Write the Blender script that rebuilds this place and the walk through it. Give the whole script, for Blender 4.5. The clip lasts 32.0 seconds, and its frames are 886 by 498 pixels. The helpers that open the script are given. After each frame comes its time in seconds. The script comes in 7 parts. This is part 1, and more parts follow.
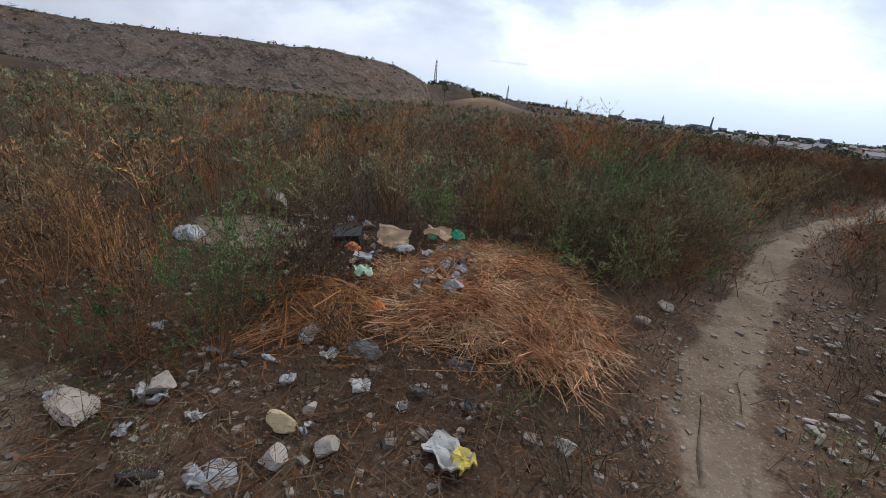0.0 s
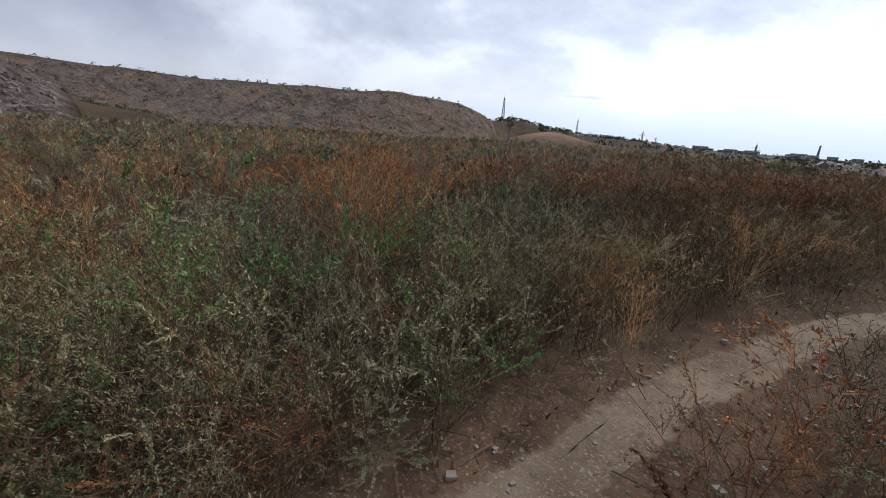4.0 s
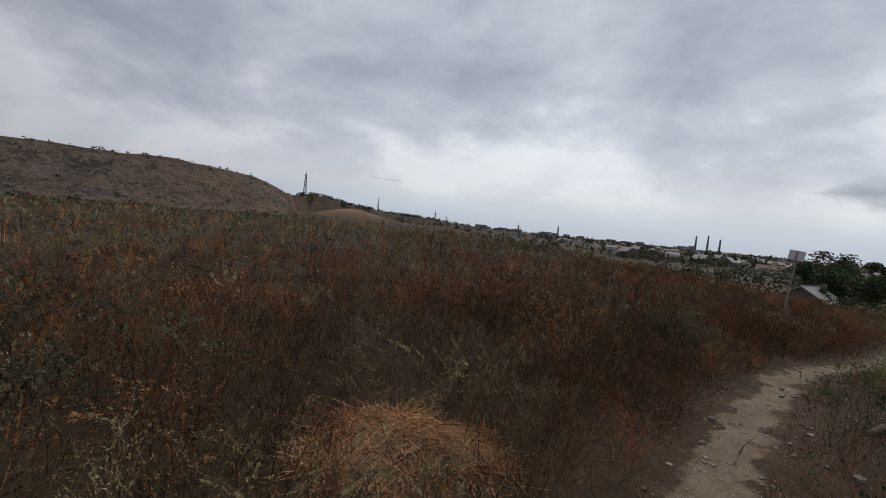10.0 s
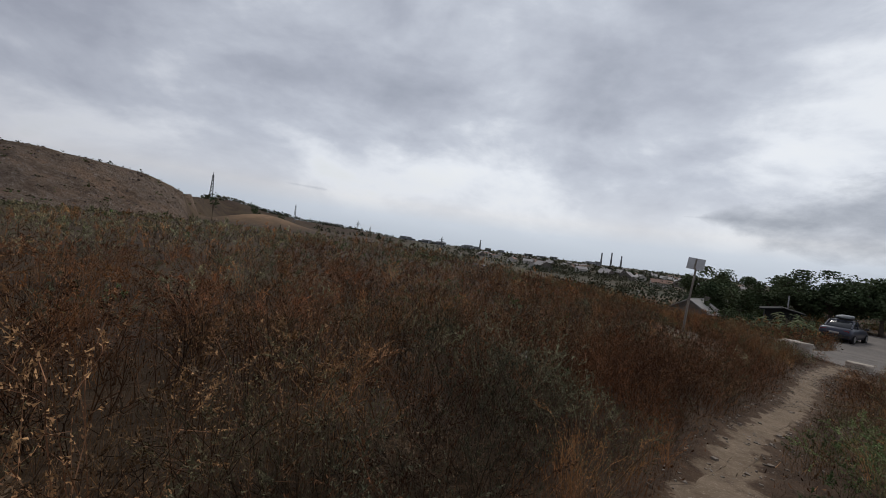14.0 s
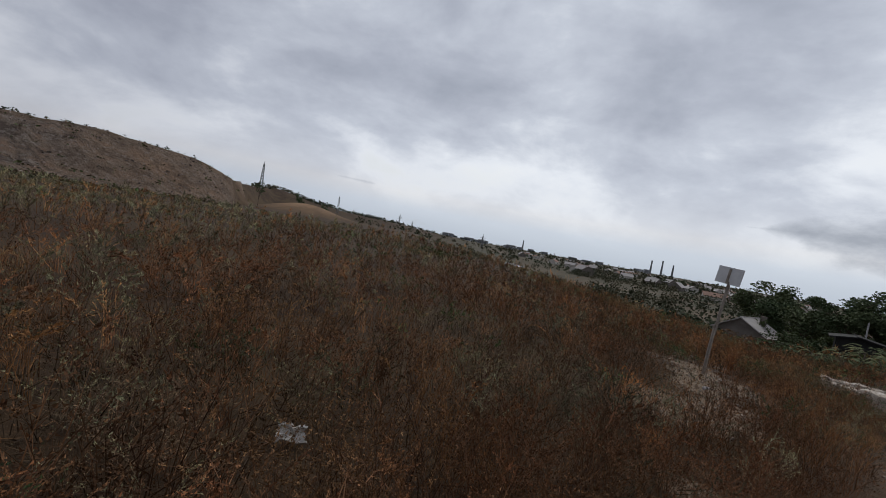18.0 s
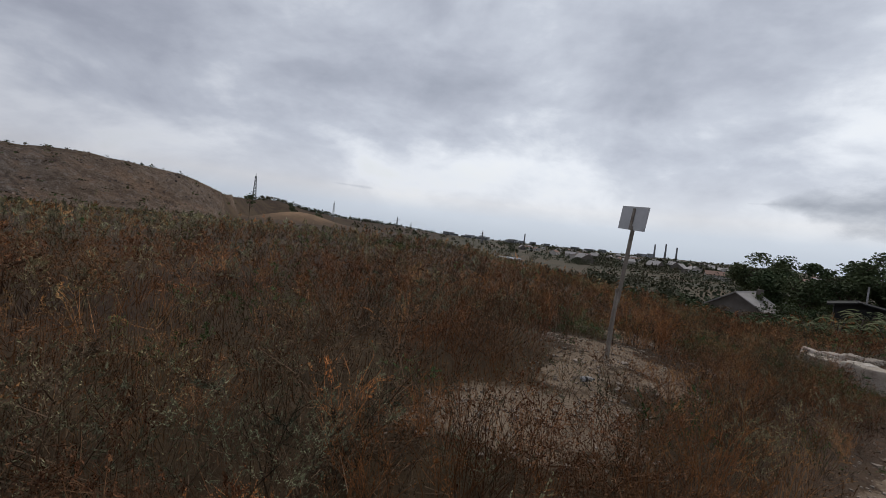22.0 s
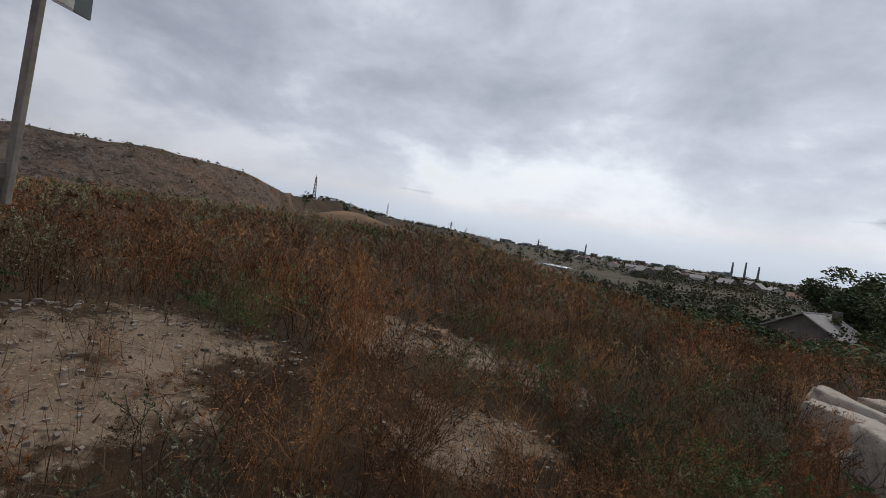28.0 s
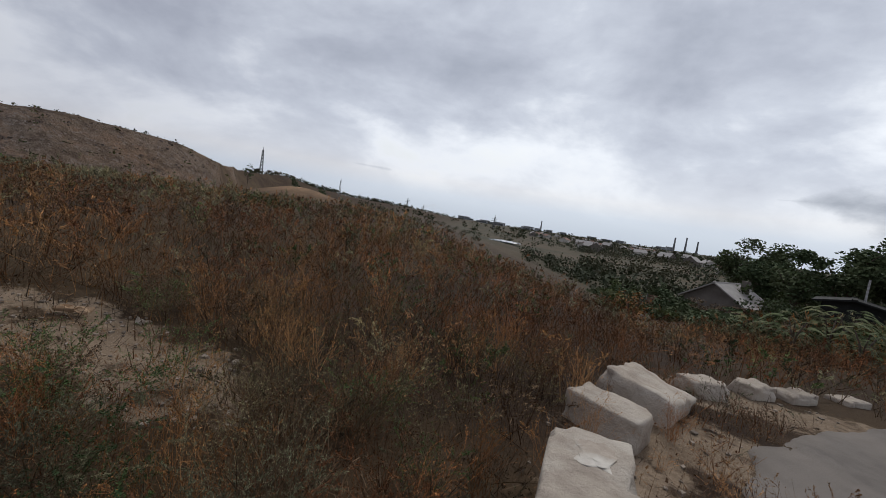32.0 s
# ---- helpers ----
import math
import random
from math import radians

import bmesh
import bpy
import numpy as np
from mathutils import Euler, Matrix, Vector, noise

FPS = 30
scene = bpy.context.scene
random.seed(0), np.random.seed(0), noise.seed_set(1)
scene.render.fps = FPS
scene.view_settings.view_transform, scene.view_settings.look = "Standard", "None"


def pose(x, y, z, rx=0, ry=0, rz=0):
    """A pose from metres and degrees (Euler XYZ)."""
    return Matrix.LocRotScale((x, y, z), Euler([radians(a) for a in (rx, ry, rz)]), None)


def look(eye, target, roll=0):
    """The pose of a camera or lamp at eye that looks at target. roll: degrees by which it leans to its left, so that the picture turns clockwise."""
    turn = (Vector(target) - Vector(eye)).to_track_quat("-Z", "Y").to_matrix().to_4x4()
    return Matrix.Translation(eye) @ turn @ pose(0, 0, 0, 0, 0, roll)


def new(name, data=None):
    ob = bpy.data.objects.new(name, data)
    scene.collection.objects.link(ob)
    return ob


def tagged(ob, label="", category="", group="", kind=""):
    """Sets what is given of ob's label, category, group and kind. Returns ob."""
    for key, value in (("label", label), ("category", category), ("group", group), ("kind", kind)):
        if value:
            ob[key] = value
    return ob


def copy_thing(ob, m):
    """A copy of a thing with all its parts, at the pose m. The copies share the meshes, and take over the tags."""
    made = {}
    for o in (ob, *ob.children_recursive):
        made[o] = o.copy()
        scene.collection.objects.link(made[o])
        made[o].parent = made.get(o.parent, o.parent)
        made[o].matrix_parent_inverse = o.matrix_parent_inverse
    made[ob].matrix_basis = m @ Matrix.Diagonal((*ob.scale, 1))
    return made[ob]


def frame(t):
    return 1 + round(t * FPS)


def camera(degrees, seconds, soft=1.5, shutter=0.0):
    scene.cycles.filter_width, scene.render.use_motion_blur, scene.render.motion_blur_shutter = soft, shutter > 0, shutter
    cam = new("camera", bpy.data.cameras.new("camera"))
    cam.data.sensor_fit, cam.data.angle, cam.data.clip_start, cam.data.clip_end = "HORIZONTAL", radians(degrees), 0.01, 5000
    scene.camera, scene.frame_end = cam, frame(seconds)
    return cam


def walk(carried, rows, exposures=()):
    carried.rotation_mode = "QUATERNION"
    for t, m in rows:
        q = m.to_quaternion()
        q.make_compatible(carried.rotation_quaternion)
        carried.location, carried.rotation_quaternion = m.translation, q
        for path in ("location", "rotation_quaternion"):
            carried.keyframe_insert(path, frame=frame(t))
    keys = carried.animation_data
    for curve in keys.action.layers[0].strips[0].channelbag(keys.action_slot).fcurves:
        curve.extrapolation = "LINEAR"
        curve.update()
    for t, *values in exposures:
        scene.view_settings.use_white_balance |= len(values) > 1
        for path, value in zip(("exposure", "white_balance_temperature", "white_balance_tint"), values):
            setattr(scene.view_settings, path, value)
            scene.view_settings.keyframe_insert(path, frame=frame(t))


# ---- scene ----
# x east, y along the slope, z up; metres. Camera rows: t, x, y, z, yaw, pitch, roll
PATH = [
    (0, 1.46, -0.12, 1.55, 22.18, -20.04, 6.03),
    (0.5, 1.69, 0.40, 1.57, 24.98, -19.23, 5.88),
    (1, 1.79, 0.91, 1.56, 30.23, -20.01, 5.16),
    (1.5, 1.94, 1.41, 1.55, 32.67, -18.29, 4.29),
    (2, 2.06, 1.94, 1.55, 33.00, -15.66, 5.60),
    (2.5, 2.24, 2.44, 1.56, 23.07, -17.22, 3.51),
    (4.5, 3.70, 4.15, 1.67, 45.22, -14.57, 4.57),
    (5, 3.51, 4.74, 1.64, 65.17, -11.55, 3.56),
    (5.5, 3.40, 5.18, 1.60, 78.62, -10.38, 1.79),
    (6, 3.31, 5.60, 1.60, 88.04, -8.27, 3.99),
    (6.5, 3.33, 5.88, 1.61, 94.87, -5.16, 5.66),
    (7, 3.40, 6.15, 1.58, 94.18, -3.34, 10.42),
    (7.5, 3.54, 6.52, 1.59, 64.27, -3.13, 10.97),
    (8, 3.74, 6.92, 1.64, 56.27, -5.29, 8.06),
    (8.5, 4.04, 7.30, 1.71, 47.40, -4.67, 7.61),
    (9, 4.41, 7.66, 1.81, 34.16, -3.37, 7.62),
    (9.5, 4.83, 7.95, 1.93, 22.62, -3.43, 6.36),
    (10, 5.18, 8.19, 2.03, 7.34, -3.60, 5.73),
    (10.5, 5.26, 8.31, 1.98, 3.90, -3.68, 5.31),
    (11, 5.58, 8.67, 2.05, 3.44, -3.74, 5.59),
    (11.5, 5.86, 9.13, 1.97, 3.24, -4.18, 4.99),
    (12, 6.12, 9.65, 1.91, 2.89, -5.59, 4.67),
    (12.5, 6.37, 10.17, 1.95, 4.06, -4.99, 6.01),
    (13, 6.63, 10.69, 2.01, 3.93, -4.13, 6.78),
    (13.5, 6.89, 11.21, 1.90, 0.76, -2.75, 6.59),
    (14, 7.15, 11.73, 1.79, -2.99, -0.74, 7.31),
    (14.5, 7.43, 12.23, 1.71, -6.53, -0.50, 7.40),
    (16.5, 8.97, 13.87, 1.91, -9.45, -2.51, 5.12),
    (17, 9.27, 14.19, 1.94, -7.35, -3.92, 5.40),
    (17.5, 9.59, 14.54, 1.97, -2.54, -5.82, 4.48),
    (18, 9.85, 14.86, 1.93, 2.82, -2.01, 10.31),
    (18.5, 10.17, 15.13, 1.89, 2.69, -2.87, 9.21),
    (19, 10.50, 15.41, 1.89, 0.19, -3.83, 8.20),
    (19.5, 10.86, 15.64, 1.85, -2.35, -4.59, 7.42),
    (20, 11.23, 15.89, 1.82, -2.58, -4.90, 6.30),
    (20.5, 11.60, 16.17, 1.78, -0.64, -4.36, 6.31),
    (21, 11.99, 16.46, 1.73, 2.22, -3.63, 6.08),
    (21.5, 12.35, 16.84, 1.68, 3.55, -4.34, 4.36),
    (22, 12.75, 17.21, 1.64, 3.15, -2.13, 6.08),
    (22.5, 13.14, 17.61, 1.64, 2.75, -3.08, 5.27),
    (23, 13.54, 17.97, 1.55, 2.66, -3.54, 5.28),
    (23.5, 13.97, 18.33, 1.51, 3.48, -1.96, 6.90),
    (24, 14.42, 18.63, 1.47, 3.22, -1.65, 7.92),
    (24.5, 14.85, 18.94, 1.44, 5.79, -2.46, 7.89),
    (25, 15.27, 19.27, 1.40, 8.01, -4.09, 5.52),
    (25.5, 15.68, 19.59, 1.38, 8.98, -1.97, 7.69),
    (27.5, 17.16, 21.03, 1.20, 11.79, -1.06, 8.24),
    (28, 17.46, 21.47, 1.12, 11.23, -2.28, 8.40),
    (28.5, 17.85, 21.74, 1.07, 9.78, -3.00, 7.57),
    (29, 18.25, 22.02, 1.03, 6.93, -4.25, 6.30),
    (29.5, 18.62, 22.26, 0.97, 6.55, -6.79, 6.72),
    (30, 19.05, 22.47, 0.94, 5.99, -7.40, 7.16),
    (30.5, 19.46, 22.68, 0.92, 4.29, -6.77, 7.46),
    (31, 19.77, 22.94, 0.94, 5.84, -6.85, 6.19),
    (31.5, 19.99, 23.23, 1.04, 5.86, -6.07, 7.29),
    (32, 20.12, 23.39, 1.17, 5.09, -4.63, 8.41),
]
cam = camera(95.0, 32.0, soft=0.9)


def level(yaw, pitch, roll, x, y, z):
    a, p = radians(yaw), radians(pitch)
    ahead = Vector((-math.sin(a) * math.cos(p), math.cos(a) * math.cos(p), math.sin(p)))
    return look((x, y, z), Vector((x, y, z)) + ahead, roll)


walk(cam, [(t, level(yaw, pitch, roll, x, y, z)) for t, x, y, z, yaw, pitch, roll in PATH],
     [(0.0, 0.38, 5950, 8), (2.5, 0.4, 6000, 8), (5.0, 0.45, 6100, 9), (6.5, 0.38, 6250, 9), (7.2, 0.3, 6400, 10), (8.0, -0.2, 6450, 9), (20.0, -0.15, 6400, 9), (26.0, -0.08, 6400, 9), (32.0, -0.02, 6400, 9)])

# ---- world: overcast sky ----
world = bpy.data.worlds.new("overcast_sky")
scene.world = world
world.use_nodes = True
SUN_EL, SUN_AZ = radians(48), radians(20)


def link(tree, a, b):
    tree.links.new(a, b)


def nd(tree, kind, **values):
    n = tree.nodes.new(kind)
    for k, v in values.items():
        if k in n.inputs:
            n.inputs[k].default_value = v
    return n


def math_node(tree, op, a, b=None, clamp=False):
    n = tree.nodes.new("ShaderNodeMath")
    n.operation, n.use_clamp = op, clamp
    for i, v in enumerate((a, b)):
        if v is None:
            continue
        if isinstance(v, (int, float)):
            n.inputs[i].default_value = v
        else:
            tree.links.new(v, n.inputs[i])
    return n.outputs[0]


def ramp(tree, fac, stops):
    n = tree.nodes.new("ShaderNodeValToRGB")
    e = n.color_ramp.elements
    while len(e) < len(stops):
        e.new(0.5)
    for i, (p, c) in enumerate(stops):
        e[i].position, e[i].color = p, (*c, 1)
    tree.links.new(fac, n.inputs[0])
    return n.outputs[0]


def mix(tree, fac, a, b, mode="MIX"):
    n = tree.nodes.new("ShaderNodeMix")
    n.data_type, n.blend_type = "RGBA", mode
    for i, v in ((0, fac), (6, a), (7, b)):
        if isinstance(v, (int, float)):
            n.inputs[i].default_value = v
        elif isinstance(v, tuple):
            n.inputs[i].default_value = (*v, 1)
        else:
            tree.links.new(v, n.inputs[i])
    return n.outputs[2]


def build_sky():
    t = world.node_tree
    t.nodes.clear()
    out = t.nodes.new("ShaderNodeOutputWorld")
    bg = t.nodes.new("ShaderNodeBackground")
    sky = t.nodes.new("ShaderNodeTexSky")
    sky.sky_type, sky.sun_disc = "NISHITA", False
    sky.sun_elevation, sky.sun_rotation = SUN_EL, SUN_AZ
    sky.dust_density = 3.0
    co = t.nodes.new("ShaderNodeTexCoord")
    sep = t.nodes.new("ShaderNodeSeparateXYZ")
    link(t, co.outputs["Generated"], sep.inputs[0])
    z = math_node(t, "MAXIMUM", sep.outputs[2], 0.0)
    zz = math_node(t, "ADD", z, 0.62)
    px = math_node(t, "DIVIDE", sep.outputs[0], zz)
    py = math_node(t, "DIVIDE", sep.outputs[1], zz)
    comb = t.nodes.new("ShaderNodeCombineXYZ")
    link(t, px, comb.inputs[0])
    link(t, py, comb.inputs[1])
    link(t, math_node(t, "MULTIPLY", z, 1.6), comb.inputs[2])
    big = nd(t, "ShaderNodeTexNoise", Scale=1.75, Detail=8.0, Roughness=0.5, Distortion=0.3)
    link(t, comb.outputs[0], big.inputs["Vector"])
    mp = nd(t, "ShaderNodeMapping")
    mp.inputs["Location"].default_value = (5.3, 2.1, 0.7)
    link(t, comb.outputs[0], mp.inputs[0])
    fine = nd(t, "ShaderNodeTexNoise", Scale=4.6, Detail=9.0, Roughness=0.58, Distortion=0.2)
    link(t, mp.outputs[0], fine.inputs["Vector"])
    dens = math_node(t, "ADD", math_node(t, "MULTIPLY", big.outputs[0], 0.7), math_node(t, "MULTIPLY", fine.outputs[0], 0.3))
    cloud = ramp(t, dens, [(0.36, (0.96, 0.975, 1.0)), (0.44, (0.82, 0.85, 0.915)), (0.52, (0.59, 0.625, 0.71)), (0.60, (0.47, 0.50, 0.585)), (0.78, (0.27, 0.30, 0.37))])
    # paler towards the horizon, with a cream streak just above it
    low = ramp(t, z, [(0.0, (0.52, 0.57, 0.65)), (0.05, (0.62, 0.67, 0.75)), (0.085, (0.80, 0.795, 0.81)), (0.11, (0.77, 0.785, 0.83)), (0.2, (0.66, 0.69, 0.76))])
    fade = ramp(t, z, [(0.03, (1, 1, 1)), (0.10, (0.5, 0.5, 0.5)), (0.2, (0, 0, 0))])
    col = mix(t, fade, cloud, low)
    # thicker cloud away from the hidden sun
    toward = math_node(t, "ADD", math_node(t, "MULTIPLY", sep.outputs[0], 0.42), math_node(t, "MULTIPLY", sep.outputs[1], 0.90))
    col = mix(t, 1.0, col, ramp(t, math_node(t, "ADD", math_node(t, "MULTIPLY", toward, 0.5), 0.5), [(0.0, (0.58, 0.58, 0.61)), (0.5, (0.65, 0.65, 0.675)), (0.66, (0.78, 0.78, 0.80)), (0.86, (1.02, 1.02, 1.02)), (1.0, (1.10, 1.10, 1.09))]), "MULTIPLY")

    puff = nd(t, "ShaderNodeTexNoise", Scale=9.0, Detail=8.0, Roughness=0.6, Distortion=0.2)
    link(t, comb.outputs[0], puff.inputs["Vector"])

    def bank(col, az, el, slope, half, lo, hi, strength):
        """A low dark cloud: a thin tip that swells along its length."""
        ca, sa = math.cos(radians(az)), math.sin(radians(az))
        side = math_node(t, "SUBTRACT", math_node(t, "MULTIPLY", sep.outputs[0], ca), math_node(t, "MULTIPLY", sep.outputs[1], sa))
        back = math_node(t, "ADD", math_node(t, "MULTIPLY", sep.outputs[0], sa), math_node(t, "MULTIPLY", sep.outputs[1], ca))
        rise = math_node(t, "ABSOLUTE", math_node(t, "SUBTRACT", math_node(t, "SUBTRACT", z, el), math_node(t, "MULTIPLY", side, slope)))
        thick = math_node(t, "MINIMUM", math_node(t, "MAXIMUM", math_node(t, "MULTIPLY", math_node(t, "ADD", side, half), (hi - lo) / (1.4 * half)), lo), hi)
        ends = math_node(t, "POWER", math_node(t, "ABSOLUTE", math_node(t, "DIVIDE", side, half)), 4.0)
        f = math_node(t, "SUBTRACT", math_node(t, "ADD", 0.95, math_node(t, "ADD", math_node(t, "MULTIPLY", math_node(t, "SUBTRACT", fine.outputs[0], 0.5), 2.5), math_node(t, "MULTIPLY", math_node(t, "SUBTRACT", puff.outputs[0], 0.5), 3.5))), math_node(t, "DIVIDE", rise, thick))
        f = math_node(t, "SUBTRACT", math_node(t, "SUBTRACT", f, ends), math_node(t, "MULTIPLY", math_node(t, "LESS_THAN", back, 0.0), 9.0))
        return mix(t, ramp(t, math_node(t, "ADD", math_node(t, "MULTIPLY", f, 0.5), 0.3), [(0.05, (0, 0, 0)), (1.0, (strength, strength, strength))]), col, (0.37, 0.40, 0.46))

    col = bank(col, 47, 0.122, 0.0, 0.24, 0.004, 0.085, 0.85)
    col = bank(col, -16.5, 0.092, -0.02, 0.045, 0.003, 0.006, 0.5)
    # thin breaks of blue from the clear sky behind the cloud
    gap = ramp(t, dens, [(0.33, (0.35, 0.35, 0.35)), (0.42, (0, 0, 0))])
    clear = mix(t, 1.0, sky.outputs[0], (0.09, 0.09, 0.09), "MULTIPLY")
    col = mix(t, gap, col, clear)
    link(t, col, bg.inputs[0])
    bg.inputs[1].default_value = 1.0
    link(t, bg.outputs[0], out.inputs[0])


build_sky()
sun = new("sun", bpy.data.lights.new("sun", "SUN"))
sun.data.energy, sun.data.angle, sun.data.color = 1.3, radians(16), (1.0, 0.95, 0.87)
sun.matrix_world = look((0, 0, 50), (-math.sin(SUN_AZ) * math.cos(SUN_EL), -math.cos(SUN_AZ) * math.cos(SUN_EL), 50 - math.sin(SUN_EL)))

# ---- materials ----


def material(name, colour, rough=0.85, metal=0.0, colour2=None, scale=6.0, detail=6.0, bump=0.0, bump_scale=30.0, spec=0.3, island=0.0, patch=None, patch_scale=0.6, coords="Object", tone=False):
    """Principled surface: two colours mixed by noise, an optional third in wide patches, random shift per piece, bump."""
    m = bpy.data.materials.new(name)
    m.use_nodes = True
    t = m.node_tree
    b = t.nodes["Principled BSDF"]
    b.inputs["Roughness"].default_value, b.inputs["Metallic"].default_value = rough, metal
    b.inputs["Specular IOR Level"].default_value = spec
    co = t.nodes.new("ShaderNodeTexCoord")
    if coords == "World":
        src = t.nodes.new("ShaderNodeNewGeometry").outputs["Position"]
    else:
        src = co.outputs["Object"]
    n1 = nd(t, "ShaderNodeTexNoise", Scale=scale, Detail=detail, Roughness=0.62)
    link(t, src, n1.inputs["Vector"])
    f = ramp(t, n1.outputs[0], [(0.36, (0, 0, 0)), (0.64, (1, 1, 1))])
    c2 = colour2 or tuple(v * 0.6 for v in colour)
    c = mix(t, f, tuple(colour), tuple(c2))
    if patch:
        n2 = nd(t, "ShaderNodeTexNoise", Scale=patch_scale, Detail=5.0, Roughness=0.6)
        link(t, src, n2.inputs["Vector"])
        c = mix(t, ramp(t, n2.outputs[0], [(0.46, (0, 0, 0)), (0.6, (1, 1, 1))]), c, tuple(patch))
    if island:
        g = t.nodes.new("ShaderNodeNewGeometry")
        v = math_node(t, "ADD", math_node(t, "MULTIPLY", g.outputs["Random Per Island"], island * 2), 1.0 - island)
        if tone:
            own = t.nodes.new("ShaderNodeAttribute")
            own.attribute_name = "tone"
            v = math_node(t, "MULTIPLY", v, math_node(t, "ADD", own.outputs["Fac"], 1.0))
        hsv = nd(t, "ShaderNodeHueSaturation")
        link(t, v, hsv.inputs["Value"])
        link(t, c, hsv.inputs["Color"])
        c = hsv.outputs[0]
    link(t, c, b.inputs["Base Color"])
    if bump:
        nb = nd(t, "ShaderNodeTexNoise", Scale=bump_scale, Detail=8.0, Roughness=0.65)
        link(t, src, nb.inputs["Vector"])
        bp = nd(t, "ShaderNodeBump", Strength=bump, Distance=0.02)
        link(t, nb.outputs[0], bp.inputs["Height"])
        link(t, bp.outputs[0], b.inputs["Normal"])
    return m


def leafy(name, a, b2, patch, patch_scale=0.35, island=0.35):
    return material(name, a, 0.8, 0, b2, 1.6, 4, spec=0.15, island=island, patch=patch, patch_scale=patch_scale, coords="World", tone=True)


